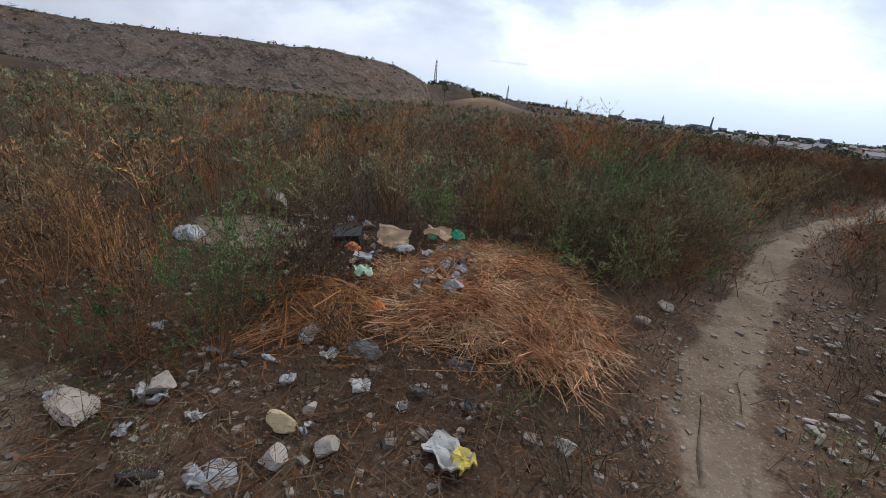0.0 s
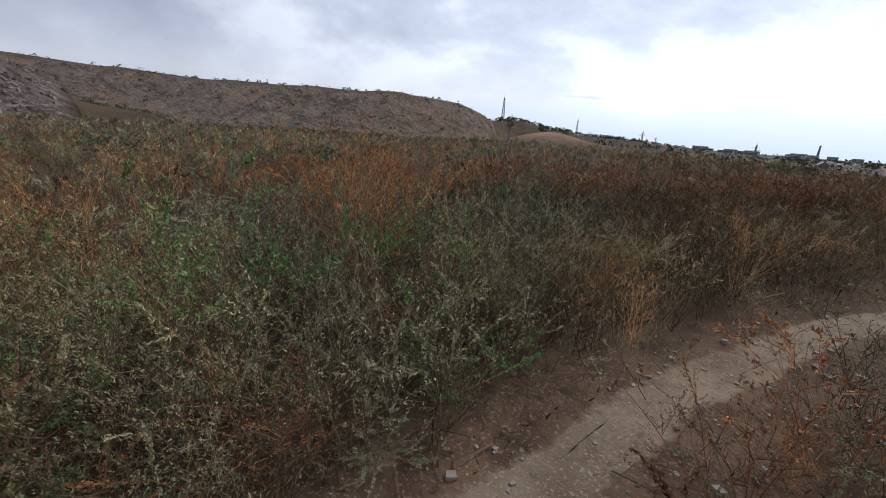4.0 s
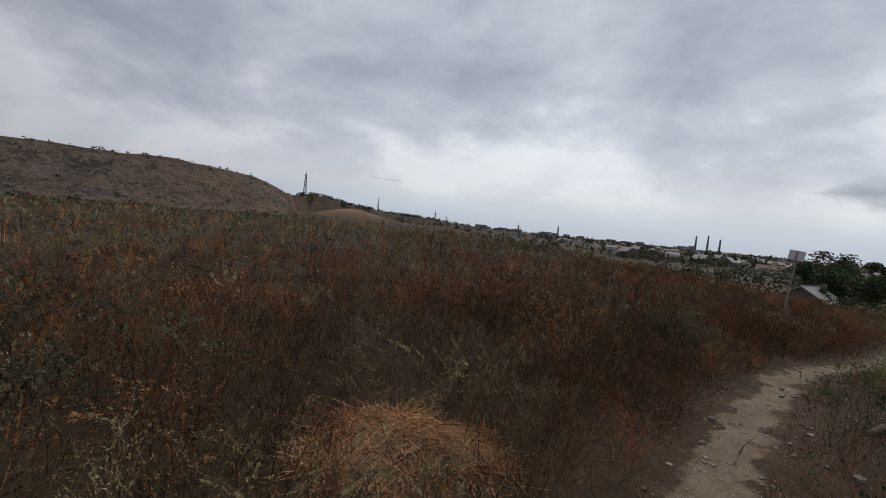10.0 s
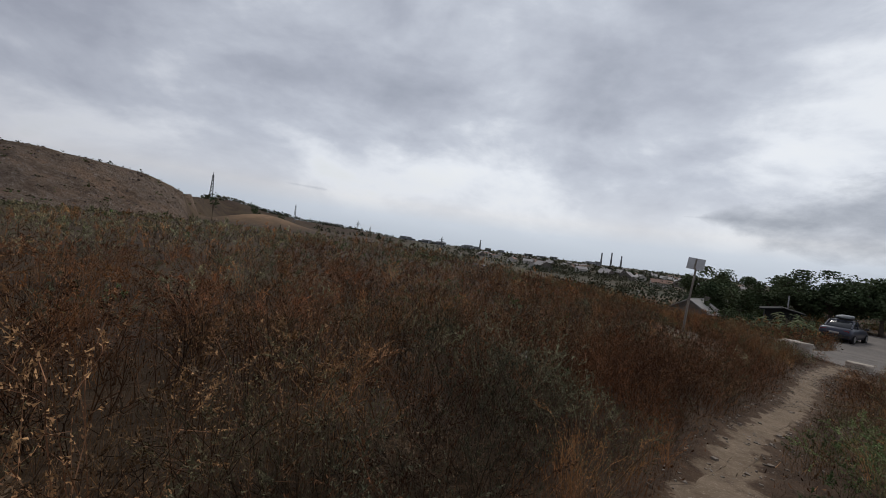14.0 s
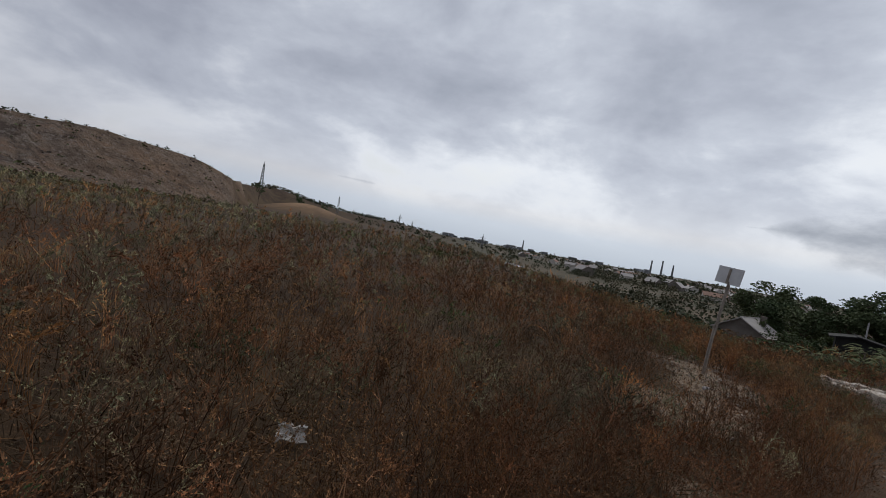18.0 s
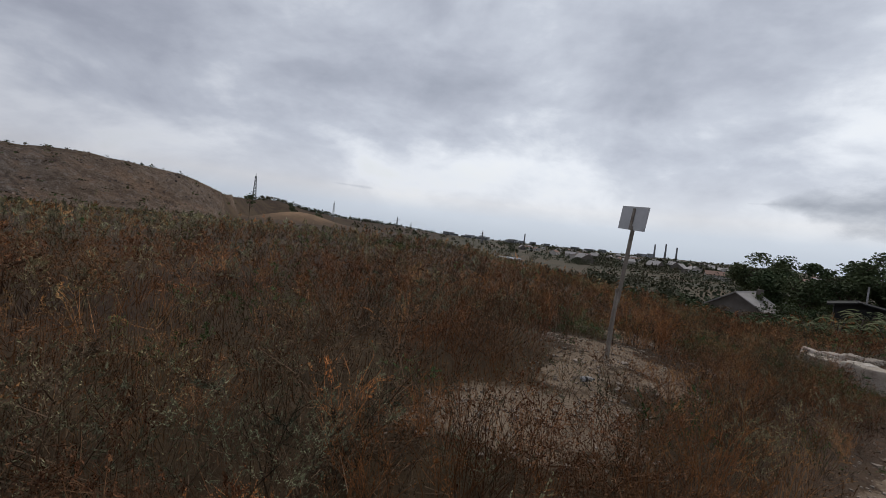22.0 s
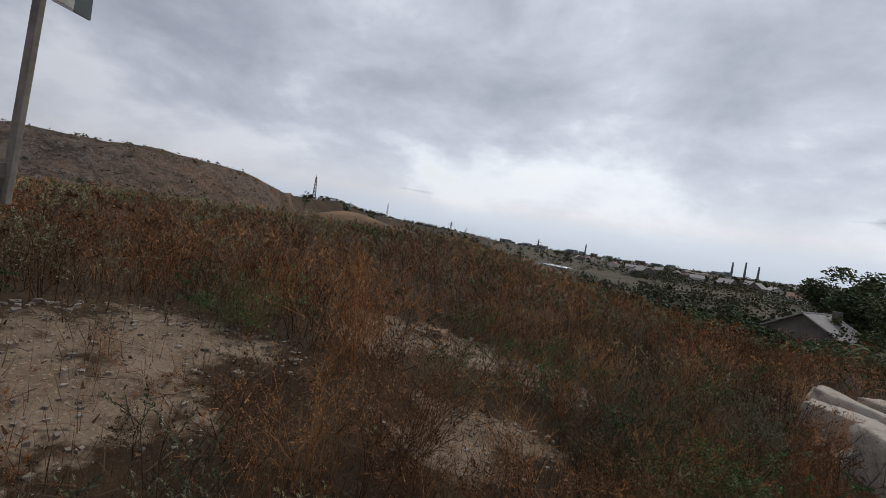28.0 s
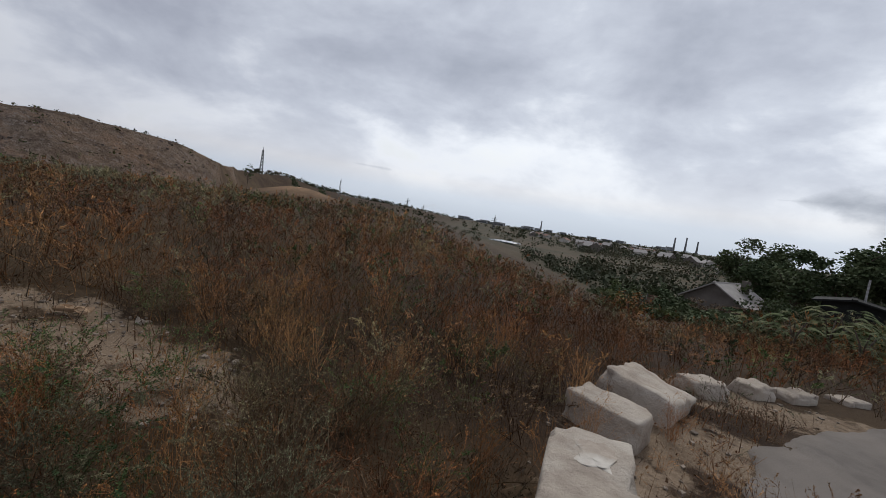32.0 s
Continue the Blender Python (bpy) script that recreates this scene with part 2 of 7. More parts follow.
M = dict(
    rust_leaf=leafy("dry_rust_foliage", (0.1786, 0.07105, 0.02945), (0.1014, 0.04794, 0.02356), (0.1786, 0.1027, 0.04711), island=0.5),
    rust_stem=leafy("dry_rust_stem", (0.1304, 0.05821, 0.02797), (0.1834, 0.09587, 0.04565), (0.08494, 0.0428, 0.02282), island=0.4),
    grey_leaf=leafy("grey_green_foliage", (0.192, 0.188, 0.112), (0.110, 0.110, 0.064), (0.198, 0.162, 0.084), island=0.4),
    grey_stem=leafy("grey_stem", (0.125, 0.085, 0.050), (0.065, 0.044, 0.027), (0.1121, 0.0752, 0.0431)),
    green_leaf=leafy("green_foliage", (0.08239, 0.1298, 0.04154), (0.04708, 0.0814, 0.03165), (0.1154, 0.143, 0.05538), island=0.5),
    green_stem=leafy("green_stem", (0.1177, 0.1, 0.0473), (0.0749, 0.06, 0.0301), (0.1391, 0.105, 0.0559)),
    straw_leaf=leafy("straw_seed_heads", (0.2745, 0.1167, 0.03998), (0.1678, 0.06837, 0.02443), (0.2897, 0.1595, 0.06294), island=0.35),
    straw_stem=leafy("straw_stalk", (0.2846, 0.1294, 0.04961), (0.1778, 0.07293, 0.02739), (0.3253, 0.1823, 0.07775), island=0.4),
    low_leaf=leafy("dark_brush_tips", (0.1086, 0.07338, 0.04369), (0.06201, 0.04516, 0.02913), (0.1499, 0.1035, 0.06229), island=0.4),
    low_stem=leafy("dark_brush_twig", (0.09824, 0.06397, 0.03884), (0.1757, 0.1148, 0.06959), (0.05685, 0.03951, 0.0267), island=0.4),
    heap_stalk=leafy("cut_dry_stalks", (0.42, 0.205, 0.098), (0.25, 0.115, 0.055), (0.46, 0.275, 0.150), 2.5, 0.5),
    tree_leaf=leafy("tree_foliage", (0.0784, 0.108, 0.0504), (0.0504, 0.0729, 0.0364), (0.105, 0.1242, 0.0616), 0.2),
    far_leaf=leafy("far_foliage", (0.072, 0.082, 0.046), (0.044, 0.052, 0.031), (0.098, 0.086, 0.052), 0.02),
    fern_leaf=leafy("light_shrub_foliage", (0.090, 0.115, 0.042), (0.055, 0.075, 0.028), (0.115, 0.120, 0.05), 0.3),
    bark=material("bark", (0.13, 0.10, 0.075), 0.9, 0, (0.07, 0.055, 0.045), 5, bump=0.6, bump_scale=12),
    stone=material("pale_limestone", (0.40, 0.34, 0.28), 0.9, 0, (0.28, 0.23, 0.185), 5, bump=0.5, bump_scale=18, island=0.25, patch=(0.54, 0.50, 0.44), patch_scale=2.0),
    concrete=material("weathered_concrete", (0.46, 0.395, 0.325), 0.95, 0, (0.30, 0.25, 0.205), 4.5, detail=10.0, bump=1.0, bump_scale=26, patch=(0.50, 0.445, 0.38), patch_scale=1.3, spec=0.15),
    gravel=material("gravel", (0.30, 0.252, 0.205), 0.9, 0, (0.175, 0.142, 0.112), 3, island=0.35, bump=0.3),
    asphalt=material("worn_asphalt", (0.170, 0.148, 0.130), 0.92, 0, (0.128, 0.111, 0.097), 3, bump=0.4, bump_scale=60, patch=(0.188, 0.162, 0.140), patch_scale=0.5),
    wood=material("weathered_wood", (0.30, 0.265, 0.225), 0.85, 0, (0.18, 0.155, 0.13), 9, bump=0.5, bump_scale=25),
    sheet=material("sheet_metal_back", (0.62, 0.63, 0.64), 0.55, 0.0, (0.52, 0.53, 0.54), 4),
    paper=material("faded_paper", (0.50, 0.485, 0.46), 0.85, 0, (0.34, 0.32, 0.29), 9),
    slate=material("grey_green_paint", (0.10, 0.125, 0.125), 0.6, 0, (0.075, 0.095, 0.095), 5),
    ink=material("faded_ink", (0.36, 0.38, 0.40), 0.8),
    plastic_white=material("grubby_white_plastic", (0.45, 0.45, 0.455), 0.55, 0, (0.25, 0.235, 0.215), 11, bump=0.5),
    plastic_blue=material("blue_plastic", (0.04, 0.24, 0.58), 0.4, 0, (0.06, 0.32, 0.62), 6),
    plastic_green=material("green_plastic", (0.02, 0.30, 0.14), 0.4, 0, (0.03, 0.40, 0.20), 6),
    plastic_pale=material("pale_green_plastic", (0.38, 0.50, 0.36), 0.5, 0, (0.30, 0.42, 0.30), 6),
    plastic_black=material("black_plastic", (0.022, 0.022, 0.024), 0.45, 0, (0.035, 0.034, 0.033), 7),
    plastic_orange=material("orange_plastic", (0.62, 0.20, 0.05), 0.5, 0, (0.5, 0.15, 0.05), 6),
    plastic_grey=material("grey_rag", (0.15, 0.148, 0.148), 0.85, 0, (0.075, 0.073, 0.072), 9, bump=0.4),
    foam=material("yellowed_foam", (0.56, 0.43, 0.25), 0.9, 0, (0.44, 0.33, 0.20), 7, bump=0.4),
    card=material("cardboard", (0.46, 0.32, 0.20), 0.9, 0, (0.36, 0.25, 0.16), 6),
    yellow=material("yellow_print", (0.62, 0.50, 0.10), 0.7, 0, (0.5, 0.4, 0.1), 6),
    car_paint=material("dark_blue_car_paint", (0.032, 0.036, 0.055), 0.3, 0.2, (0.036, 0.04, 0.06), 3, spec=0.5),
    glass=material("dark_glass", (0.02, 0.022, 0.025), 0.1, 0, (0.025, 0.027, 0.03), 3, spec=0.6),
    rubber=material("rubber", (0.02, 0.02, 0.02), 0.8),
    chrome=material("wheel_alloy", (0.4, 0.4, 0.41), 0.35, 0.8),
    red_lens=material("red_lens", (0.35, 0.02, 0.02), 0.25),
    roofbox=material("grey_roof_box", (0.20, 0.215, 0.215), 0.45),
    wall=material("pale_render", (0.62, 0.585, 0.54), 0.9, 0, (0.48, 0.445, 0.405), 1.2, bump=0.2),
    brick_wall=material("grey_block_wall", (0.20, 0.175, 0.155), 0.92, 0, (0.14, 0.12, 0.105), 1.5, bump=0.3),
    roof=material("grey_fibre_cement_roof", (0.42, 0.395, 0.375), 0.9, 0, (0.32, 0.295, 0.28), 1.3),
    roof_rust=material("rusty_roof", (0.26, 0.15, 0.11), 0.85, 0, (0.2, 0.13, 0.1), 1.3),
    window=material("window_glass", (0.05, 0.055, 0.06), 0.15, spec=0.6),
    steel=material("galvanised_steel", (0.22, 0.225, 0.23), 0.6, 0.3),
    far_wall=material("far_panel_wall", (0.36, 0.37, 0.39), 0.9, 0, (0.29, 0.30, 0.315), 0.1),
    chimney=material("chimney_concrete", (0.20, 0.20, 0.21), 0.9, 0, (0.15, 0.15, 0.155), 0.2),
    water=material("pond_water", (0.30, 0.32, 0.33), 0.12, 0, (0.27, 0.29, 0.30), 0.05, spec=0.6),
    rubble=material("quarry_rubble", (0.27, 0.215, 0.185), 0.92, 0, (0.15, 0.112, 0.092), 0.7, island=0.6),
)


def ground_material():
    """Earth darkened for the shade under weeds, dry litter and bare dirt by the sheet's own masks: dust (brown soil
    beside the way), bare (trodden), rock (quarry face), green (valley).
    """
    m = bpy.data.materials.new("field_earth")
    m.use_nodes = True
    t = m.node_tree
    b = t.nodes["Principled BSDF"]
    b.inputs["Roughness"].default_value, b.inputs["Specular IOR Level"].default_value = 0.95, 0.2
    pos = t.nodes.new("ShaderNodeNewGeometry").outputs["Position"]

    def noise_at(scale, detail=7.0, rough=0.62):
        n = nd(t, "ShaderNodeTexNoise", Scale=scale, Detail=detail, Roughness=rough)
        link(t, pos, n.inputs["Vector"])
        return n.outputs[0]

    def attr(name):
        a = t.nodes.new("ShaderNodeAttribute")
        a.attribute_name = name
        return a.outputs["Fac"]

    # soil almost black: shade of the gaps between weeds is put into its colour
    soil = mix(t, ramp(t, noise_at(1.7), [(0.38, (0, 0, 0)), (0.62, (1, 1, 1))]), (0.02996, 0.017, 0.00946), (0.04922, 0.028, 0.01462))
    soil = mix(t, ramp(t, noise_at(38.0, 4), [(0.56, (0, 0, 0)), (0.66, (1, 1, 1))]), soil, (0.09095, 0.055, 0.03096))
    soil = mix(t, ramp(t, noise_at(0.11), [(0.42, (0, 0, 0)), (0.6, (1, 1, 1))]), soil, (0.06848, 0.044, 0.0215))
    bare = mix(t, ramp(t, noise_at(2.4), [(0.36, (0, 0, 0)), (0.66, (1, 1, 1))]), (0.262, 0.195, 0.135), (0.1605, 0.112, 0.07224))
    bare = mix(t, ramp(t, noise_at(7.5, 8, 0.7), [(0.52, (0, 0, 0)), (0.64, (0.7, 0.7, 0.7))]), bare, (0.118, 0.082, 0.055))
    bare = mix(t, ramp(t, noise_at(55.0, 3), [(0.56, (0, 0, 0)), (0.66, (1, 1, 1))]), bare, (0.3317, 0.26, 0.1849))
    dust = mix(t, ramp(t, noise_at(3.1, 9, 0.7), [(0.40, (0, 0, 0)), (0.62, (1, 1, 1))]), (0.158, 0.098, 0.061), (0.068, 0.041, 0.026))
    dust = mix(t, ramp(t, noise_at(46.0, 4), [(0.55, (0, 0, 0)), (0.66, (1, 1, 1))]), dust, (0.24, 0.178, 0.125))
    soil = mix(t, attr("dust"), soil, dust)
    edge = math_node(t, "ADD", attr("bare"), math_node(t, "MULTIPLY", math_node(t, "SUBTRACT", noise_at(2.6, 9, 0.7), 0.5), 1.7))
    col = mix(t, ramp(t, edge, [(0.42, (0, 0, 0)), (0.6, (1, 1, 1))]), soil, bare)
    rock = mix(t, ramp(t, noise_at(0.06, 9, 0.72), [(0.44, (0, 0, 0)), (0.56, (1, 1, 1))]), (0.265, 0.203, 0.176), (0.195, 0.138, 0.102))
    rock = mix(t, ramp(t, noise_at(0.22, 8, 0.75), [(0.50, (0, 0, 0)), (0.60, (0.9, 0.9, 0.9))]), rock, (0.39, 0.33, 0.295))
    rock = mix(t, ramp(t, noise_at(0.75, 8, 0.75), [(0.49, (0, 0, 0)), (0.58, (1, 1, 1))]), rock, (0.12, 0.092, 0.080))
    scree = mix(t, ramp(t, noise_at(0.045, 9, 0.72), [(0.44, (0, 0, 0)), (0.56, (1, 1, 1))]), (0.225, 0.175, 0.140), (0.27, 0.180, 0.125))
    scree = mix(t, ramp(t, noise_at(0.16, 9, 0.75), [(0.48, (0, 0, 0)), (0.57, (1, 1, 1))]), scree, (0.125, 0.094, 0.074))
    scree = mix(t, ramp(t, noise_at(0.5, 8, 0.75), [(0.53, (0, 0, 0)), (0.60, (0.9, 0.9, 0.9))]), scree, (0.30, 0.255, 0.22))
    col = mix(t, attr("scree"), col, scree)
    col = mix(t, attr("rock"), col, rock)
    green = mix(t, ramp(t, noise_at(0.03, 8, 0.65), [(0.42, (0, 0, 0)), (0.6, (1, 1, 1))]), (0.088, 0.064, 0.038), (0.046, 0.046, 0.026))
    col = mix(t, attr("green"), col, green)
    clay = mix(t, ramp(t, noise_at(0.14, 9, 0.72), [(0.45, (0, 0, 0)), (0.55, (1, 1, 1))]), (0.30, 0.185, 0.105), (0.215, 0.135, 0.08))
    col = mix(t, attr("clay"), col, clay)
    link(t, col, b.inputs["Base Color"])
    bp = nd(t, "ShaderNodeBump", Strength=0.7, Distance=0.03)
    link(t, noise_at(22.0, 9, 0.7), bp.inputs["Height"])
    crag = nd(t, "ShaderNodeBump", Strength=1.0, Distance=4.5)
    link(t, math_node(t, "MULTIPLY", noise_at(0.33, 9, 0.72), math_node(t, "MAXIMUM", attr("rock"), attr("scree"))), crag.inputs["Height"])
    link(t, bp.outputs[0], crag.inputs["Normal"])
    link(t, crag.outputs[0], b.inputs["Normal"])
    return m


M["ground"] = ground_material()

# ---- the lie of the land ----
CENTRE = (10.5, 12.0)
WAY = np.array([(0.9, -2.0), (1.65, -0.2), (2.2, 1.5), (2.3, 2.6), (2.9, 4.4), (3.5, 6.1), (4.35, 7.6), (5.5, 9.0), (6.6, 10.8), (7.6, 12.2), (9.2, 14.2), (10.9, 15.9), (12.6, 17.2), (14.3, 18.7), (16.5, 20.7), (18.2, 22.1), (19.6, 23.2), (20.6, 23.9), (21.7, 24.3)])
# crest of each hill: bearing, elevation seen from the path, distance
QUARRY = np.array([(-178, 2.6, 150), (-160, 3.2, 148), (-145, 3.2, 140), (-138, 3.7, 135), (-126, 5.7, 128), (-116, 7.0, 118), (-102, 7.2, 108), (-89, 6.9, 104), (-84, 5.7, 104), (-80, 3.8, 106), (-75, 0.3, 108), (-68, -0.6, 112)])
RIDGE = np.array([(-120, 3.0, 240), (-95, 3.6, 225), (-81, 4.1, 205), (-66, 3.9, 190), (-58, 4.1, 185), (-50, 4.35, 180), (-42, 4.5, 182), (-36, 4.05, 190), (-33.4, 3.6, 195), (-30.0, 2.25, 205), (-28.0, 1.8, 300), (-25, 2.1, 390), (-21, 1.2, 370), (-16, 0.65, 380), (-9, 0.4, 480), (-4, -0.05, 650), (3, -0.6, 1000), (9, -0.9, 1500)])


def smooth(v):
    v = np.clip(v, 0, 1)
    return v * v * (3 - 2 * v)


def bell(x, y, cx, cy, s):
    return np.exp(-((x - cx) ** 2 + (y - cy) ** 2) / (2 * s * s))


def wave(x, y, k, seed=0.0):
    """Smooth pseudo-noise, about -1 to 1, features about 6/k metres across."""
    return (np.sin(k * (x * 1.0 + y * 0.37) + seed) + np.sin(k * (y * 1.21 - x * 0.53) + 1.7 * seed + 1) + np.sin(k * 1.93 * (x * 0.71 + y * 0.68) + 2.3 * seed + 2) * 0.7 + np.sin(k * 3.1 * (x * 0.31 - y * 0.93) + 0.7 * seed) * 0.45) / 3.15


def way_distance(x, y):
    """Distance from the trodden way, and on which side (positive: to its left)."""
    x, y = np.asarray(x, float), np.asarray(y, float)
    best, side = np.full(x.shape, 1e9), np.zeros(x.shape)
    for a, b in zip(WAY[:-1], WAY[1:]):
        d = b - a
        u = np.clip(((x - a[0]) * d[0] + (y - a[1]) * d[1]) / (d @ d), 0, 1)
        ex, ey = x - a[0] - u * d[0], y - a[1] - u * d[1]
        r = np.hypot(ex, ey)
        near = r < best
        side = np.where(near, np.sign(d[0] * ey - d[1] * ex), side)
        best = np.minimum(best, r)
    return best, side


def hill(table, ox, oy, x, y, z, toe, jag=0.0):
    az = np.degrees(np.arctan2(x - ox, y - oy))
    r = np.hypot(x - ox, y - oy)
    el = np.interp(az, table[:, 0], table[:, 1], left=-4, right=-4)
    rc = np.interp(az, table[:, 0], table[:, 2])
    top = 1.6 + rc * np.tan(np.radians(el))
    u = (r - toe * rc) / ((1 - toe) * rc)
    if jag:
        u = u + jag * wave(x, y, 0.22, 3) + 0.5 * jag * wave(x, y, 0.6, 5)
    lift = np.maximum(top - z, 0)
    return lift * smooth(u)


def brow(x, y):
    """How far past the field's edge a place lies; the ground falls away from 4 on. North of the road the edge follows its verge."""
    edge = np.interp(y, [20, 28, 31, 34, 38, 44, 52, 72, 110, 200, 400], [34, 26, 22.9, 20.9, 18.6, 15.8, 12.6, 6.5, -4, -22, -45])
    verge = np.interp(x, [20, 22.1, 24.2, 26.3, 28.5, 31.5, 36, 44, 120], [22, 24.6, 28.6, 29.7, 31.2, 33.9, 38.3, 45, 110])
    return 4 + np.minimum((x - edge) * 0.9, y - verge - 1.6)


def height(x, y):
    x, y = np.asarray(x, float), np.asarray(y, float)
    r = np.hypot(x - CENTRE[0], y - CENTRE[1])
    z = 0.5 * bell(x, y, 7, 11, 5.0) + 0.38 * bell(x, y, 14.8, 23.0, 2.1) + 0.12 * bell(x, y, 20.6, 24.5, 1.2) + 0.12 * bell(x, y, 0.4, 2.6, 1.5)
    s = (x - 11) * 0.85 - (y - 16) * 0.1
    z = z - 0.085 * np.clip(np.log1p(np.exp(np.clip(s * 1.5, -30, 30))) / 1.5, 0, 16)
    z = z - np.interp(brow(x, y), [4, 6, 14, 34, 64, 110, 200, 500, 1200, 4500], [0, 0.15, 1.4, 4.6, 6.8, 8.6, 12, 17, 23, 26])
    z = z - np.interp(-x, [5, 80, 400], [0, 1.3, 1.5])
    z = z + 0.035 * wave(x, y, 1.7, 1) * (r < 60) + 0.25 * wave(x, y, 0.13, 2) * smooth((r - 20) / 40)
    d, side = way_distance(x, y)
    z = z - 0.05 * np.exp(-((d / 0.35) ** 2))
    z = z + hill(RIDGE, 6.6, 10.7, x, y, z, 0.76, 0.10)
    z = z + hill(QUARRY, 3.3, 5.6, x, y, z, 0.72, 0.10)
    z = z + 6.5 * bell(x, y, -76, 226, 14)
    return z


BARE = [(15.0, 23.2, 1.0, 1.15), (13.5, 20.9, 1.1, 0.8), (14.3, 22.0, 0.55, 0.55), (16.4, 26.7, 1.45, 0.5), (16.0, 25.6, 0.55, 0.6), (17.4, 24.45, 0.6, 0.32), (18.4, 26.0, 0.3, 0.25), (12.3, 18.6, 0.4, 0.3), (21.6, 26.2, 0.8, 1.2), (22.5, 27.6, 0.9, 0.7), (24.5, 29.3, 2.6, 0.55), (8.8, 11.1, 0.65, 0.6), (0.6, 0.85, 0.7, 0.25), (-1.0, 0.1, 1.2, 0.7), (0.9, 0.2, 1.3, 0.6), (-2.1, 2.9, 0.9, 0.5), (19.9, 22.4, 0.9, 0.8), (21.9, 24.9, 0.9, 1.0), (17.0, 26.3, 1.2, 0.75), (15.5, 24.0, 0.6, 0.5), (17.9, 25.9, 0.45, 0.4), (17.2, 23.9, 0.5, 0.3), (14.9, 22.4, 1.0, 0.7)]


def bareness(x, y):
    d, side = way_distance(x, y)
    m = smooth(1.25 - d / np.interp(y, [3, 8], [0.26, 0.22]))
    m = np.maximum(m, np.interp(y, [5, 6.5, 8, 9, 13, 14.5], [0.14, 0.1, 0.1, 0.34, 0.34, 0.06]) * smooth(1.3 - d / 0.8) * (side < 0) * (wave(x, y, 1.1, 4) > -0.3) * (1 - 0.9 * bell(x, y, 10.6, 14.4, 2.2)))
    rag = 0.8 + 0.3 * wave(x, y, 4.3, 6)
    for cx, cy, a, b in BARE:
        m = np.maximum(m, rag * smooth(1.45 - np.hypot((x - cx) / a, (y - cy) / b) * 0.95 + 0.25 * wave(x, y, 2.6, cx)))
    return m


def mesh_from(name, verts, faces, mats, index=None, smooth_shade=False):
    """A mesh from numpy arrays: faces (n, 3 or 4)."""
    me = bpy.data.meshes.new(name)
    verts, faces = np.asarray(verts, np.float32), np.asarray(faces, np.int32)
    n, k = faces.shape
    me.vertices.add(len(verts))
    me.vertices.foreach_set("co", verts.ravel())
    me.loops.add(n * k)
    me.loops.foreach_set("vertex_index", faces.ravel())
    me.polygons.add(n)
    me.polygons.foreach_set("loop_start", np.arange(n, dtype=np.int32) * k)
    for m in mats:
        me.materials.append(M[m])
    if index is not None:
        me.polygons.foreach_set("material_index", np.asarray(index, np.int32))
    me.polygons.foreach_set("use_smooth", np.full(n, smooth_shade))
    me.update(calc_edges=True)
    return me


def build_ground():
    rings = np.concatenate([np.arange(0.25, 26, 0.3), 26 * np.geomspace(1.025, 68 / 26, 26), np.arange(69.5, 128, 1.5), 128 * np.geomspace(1.03, 4600 / 128, 80)])
    az = np.radians(np.arange(0, 360, 1.0))
    rr, aa = np.meshgrid(rings, az, indexing="ij")
    x, y = CENTRE[0] + rr * np.sin(aa), CENTRE[1] + rr * np.cos(aa)
    z = height(x, y)
    nr, na = rr.shape
    v = np.stack([x.ravel(), y.ravel(), z.ravel()], 1)
    i, j = np.meshgrid(np.arange(nr - 1), np.arange(na), indexing="ij")
    a = (i * na + j).ravel()
    b = (i * na + (j + 1) % na).ravel()
    f = np.stack([a, b, b + na, a + na], 1)[:, ::-1]
    v = np.vstack([v, [[CENTRE[0], CENTRE[1], float(height(*CENTRE))]]])
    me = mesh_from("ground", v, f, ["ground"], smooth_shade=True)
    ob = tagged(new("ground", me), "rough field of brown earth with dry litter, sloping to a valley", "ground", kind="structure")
    X, Y = v[:, 0], v[:, 1]
    dist = np.hypot(X - CENTRE[0], Y - CENTRE[1])
    baz = np.degrees(np.arctan2(X - 3.3, Y - 5.6))
    rc = np.interp(baz, QUARRY[:, 0], QUARRY[:, 2])
    rq = np.hypot(X - 3.3, Y - 5.6)
    faceq = smooth((rq / rc - 0.68) / 0.06) * smooth((1.03 - rq / rc) / 0.04) * (baz < -76)
    raz = np.degrees(np.arctan2(X - 6.6, Y - 10.7))
    rcr = np.interp(raz, RIDGE[:, 0], RIDGE[:, 2])
    rd = np.hypot(X - 6.6, Y - 10.7)
    facer = 0.75 * smooth((rd / rcr - 0.68) / 0.1) * smooth((1.0 - rd / rcr) / 0.05) * ((raz < -29) & (raz > -90))
    dw, _ = way_distance(X, Y)
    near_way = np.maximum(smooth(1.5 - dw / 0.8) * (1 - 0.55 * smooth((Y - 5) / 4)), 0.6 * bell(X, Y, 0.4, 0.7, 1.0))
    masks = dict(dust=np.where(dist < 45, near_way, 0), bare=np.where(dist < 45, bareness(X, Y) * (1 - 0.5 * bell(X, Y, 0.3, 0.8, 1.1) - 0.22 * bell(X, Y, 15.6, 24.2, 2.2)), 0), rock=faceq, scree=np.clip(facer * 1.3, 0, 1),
                 green=smooth((brow(X, Y) - 14) / 30), clay=np.maximum(np.maximum(bell(X, Y, -76, 226, 15), 0.35 * smooth((raz + 48) / 8) * facer), 0.8 * smooth((baz + 117) / -9) * faceq * (0.75 + 0.25 * wave(X, Y, 0.3, 3))))
    for k, val in masks.items():
        at = me.attributes.new(k, "FLOAT", "POINT")
        at.data.foreach_set("value", val.astype(np.float32))
    return ob


build_ground()


# ---- helpers for things ----
def ground_at(x, y):
    return float(height(x, y))


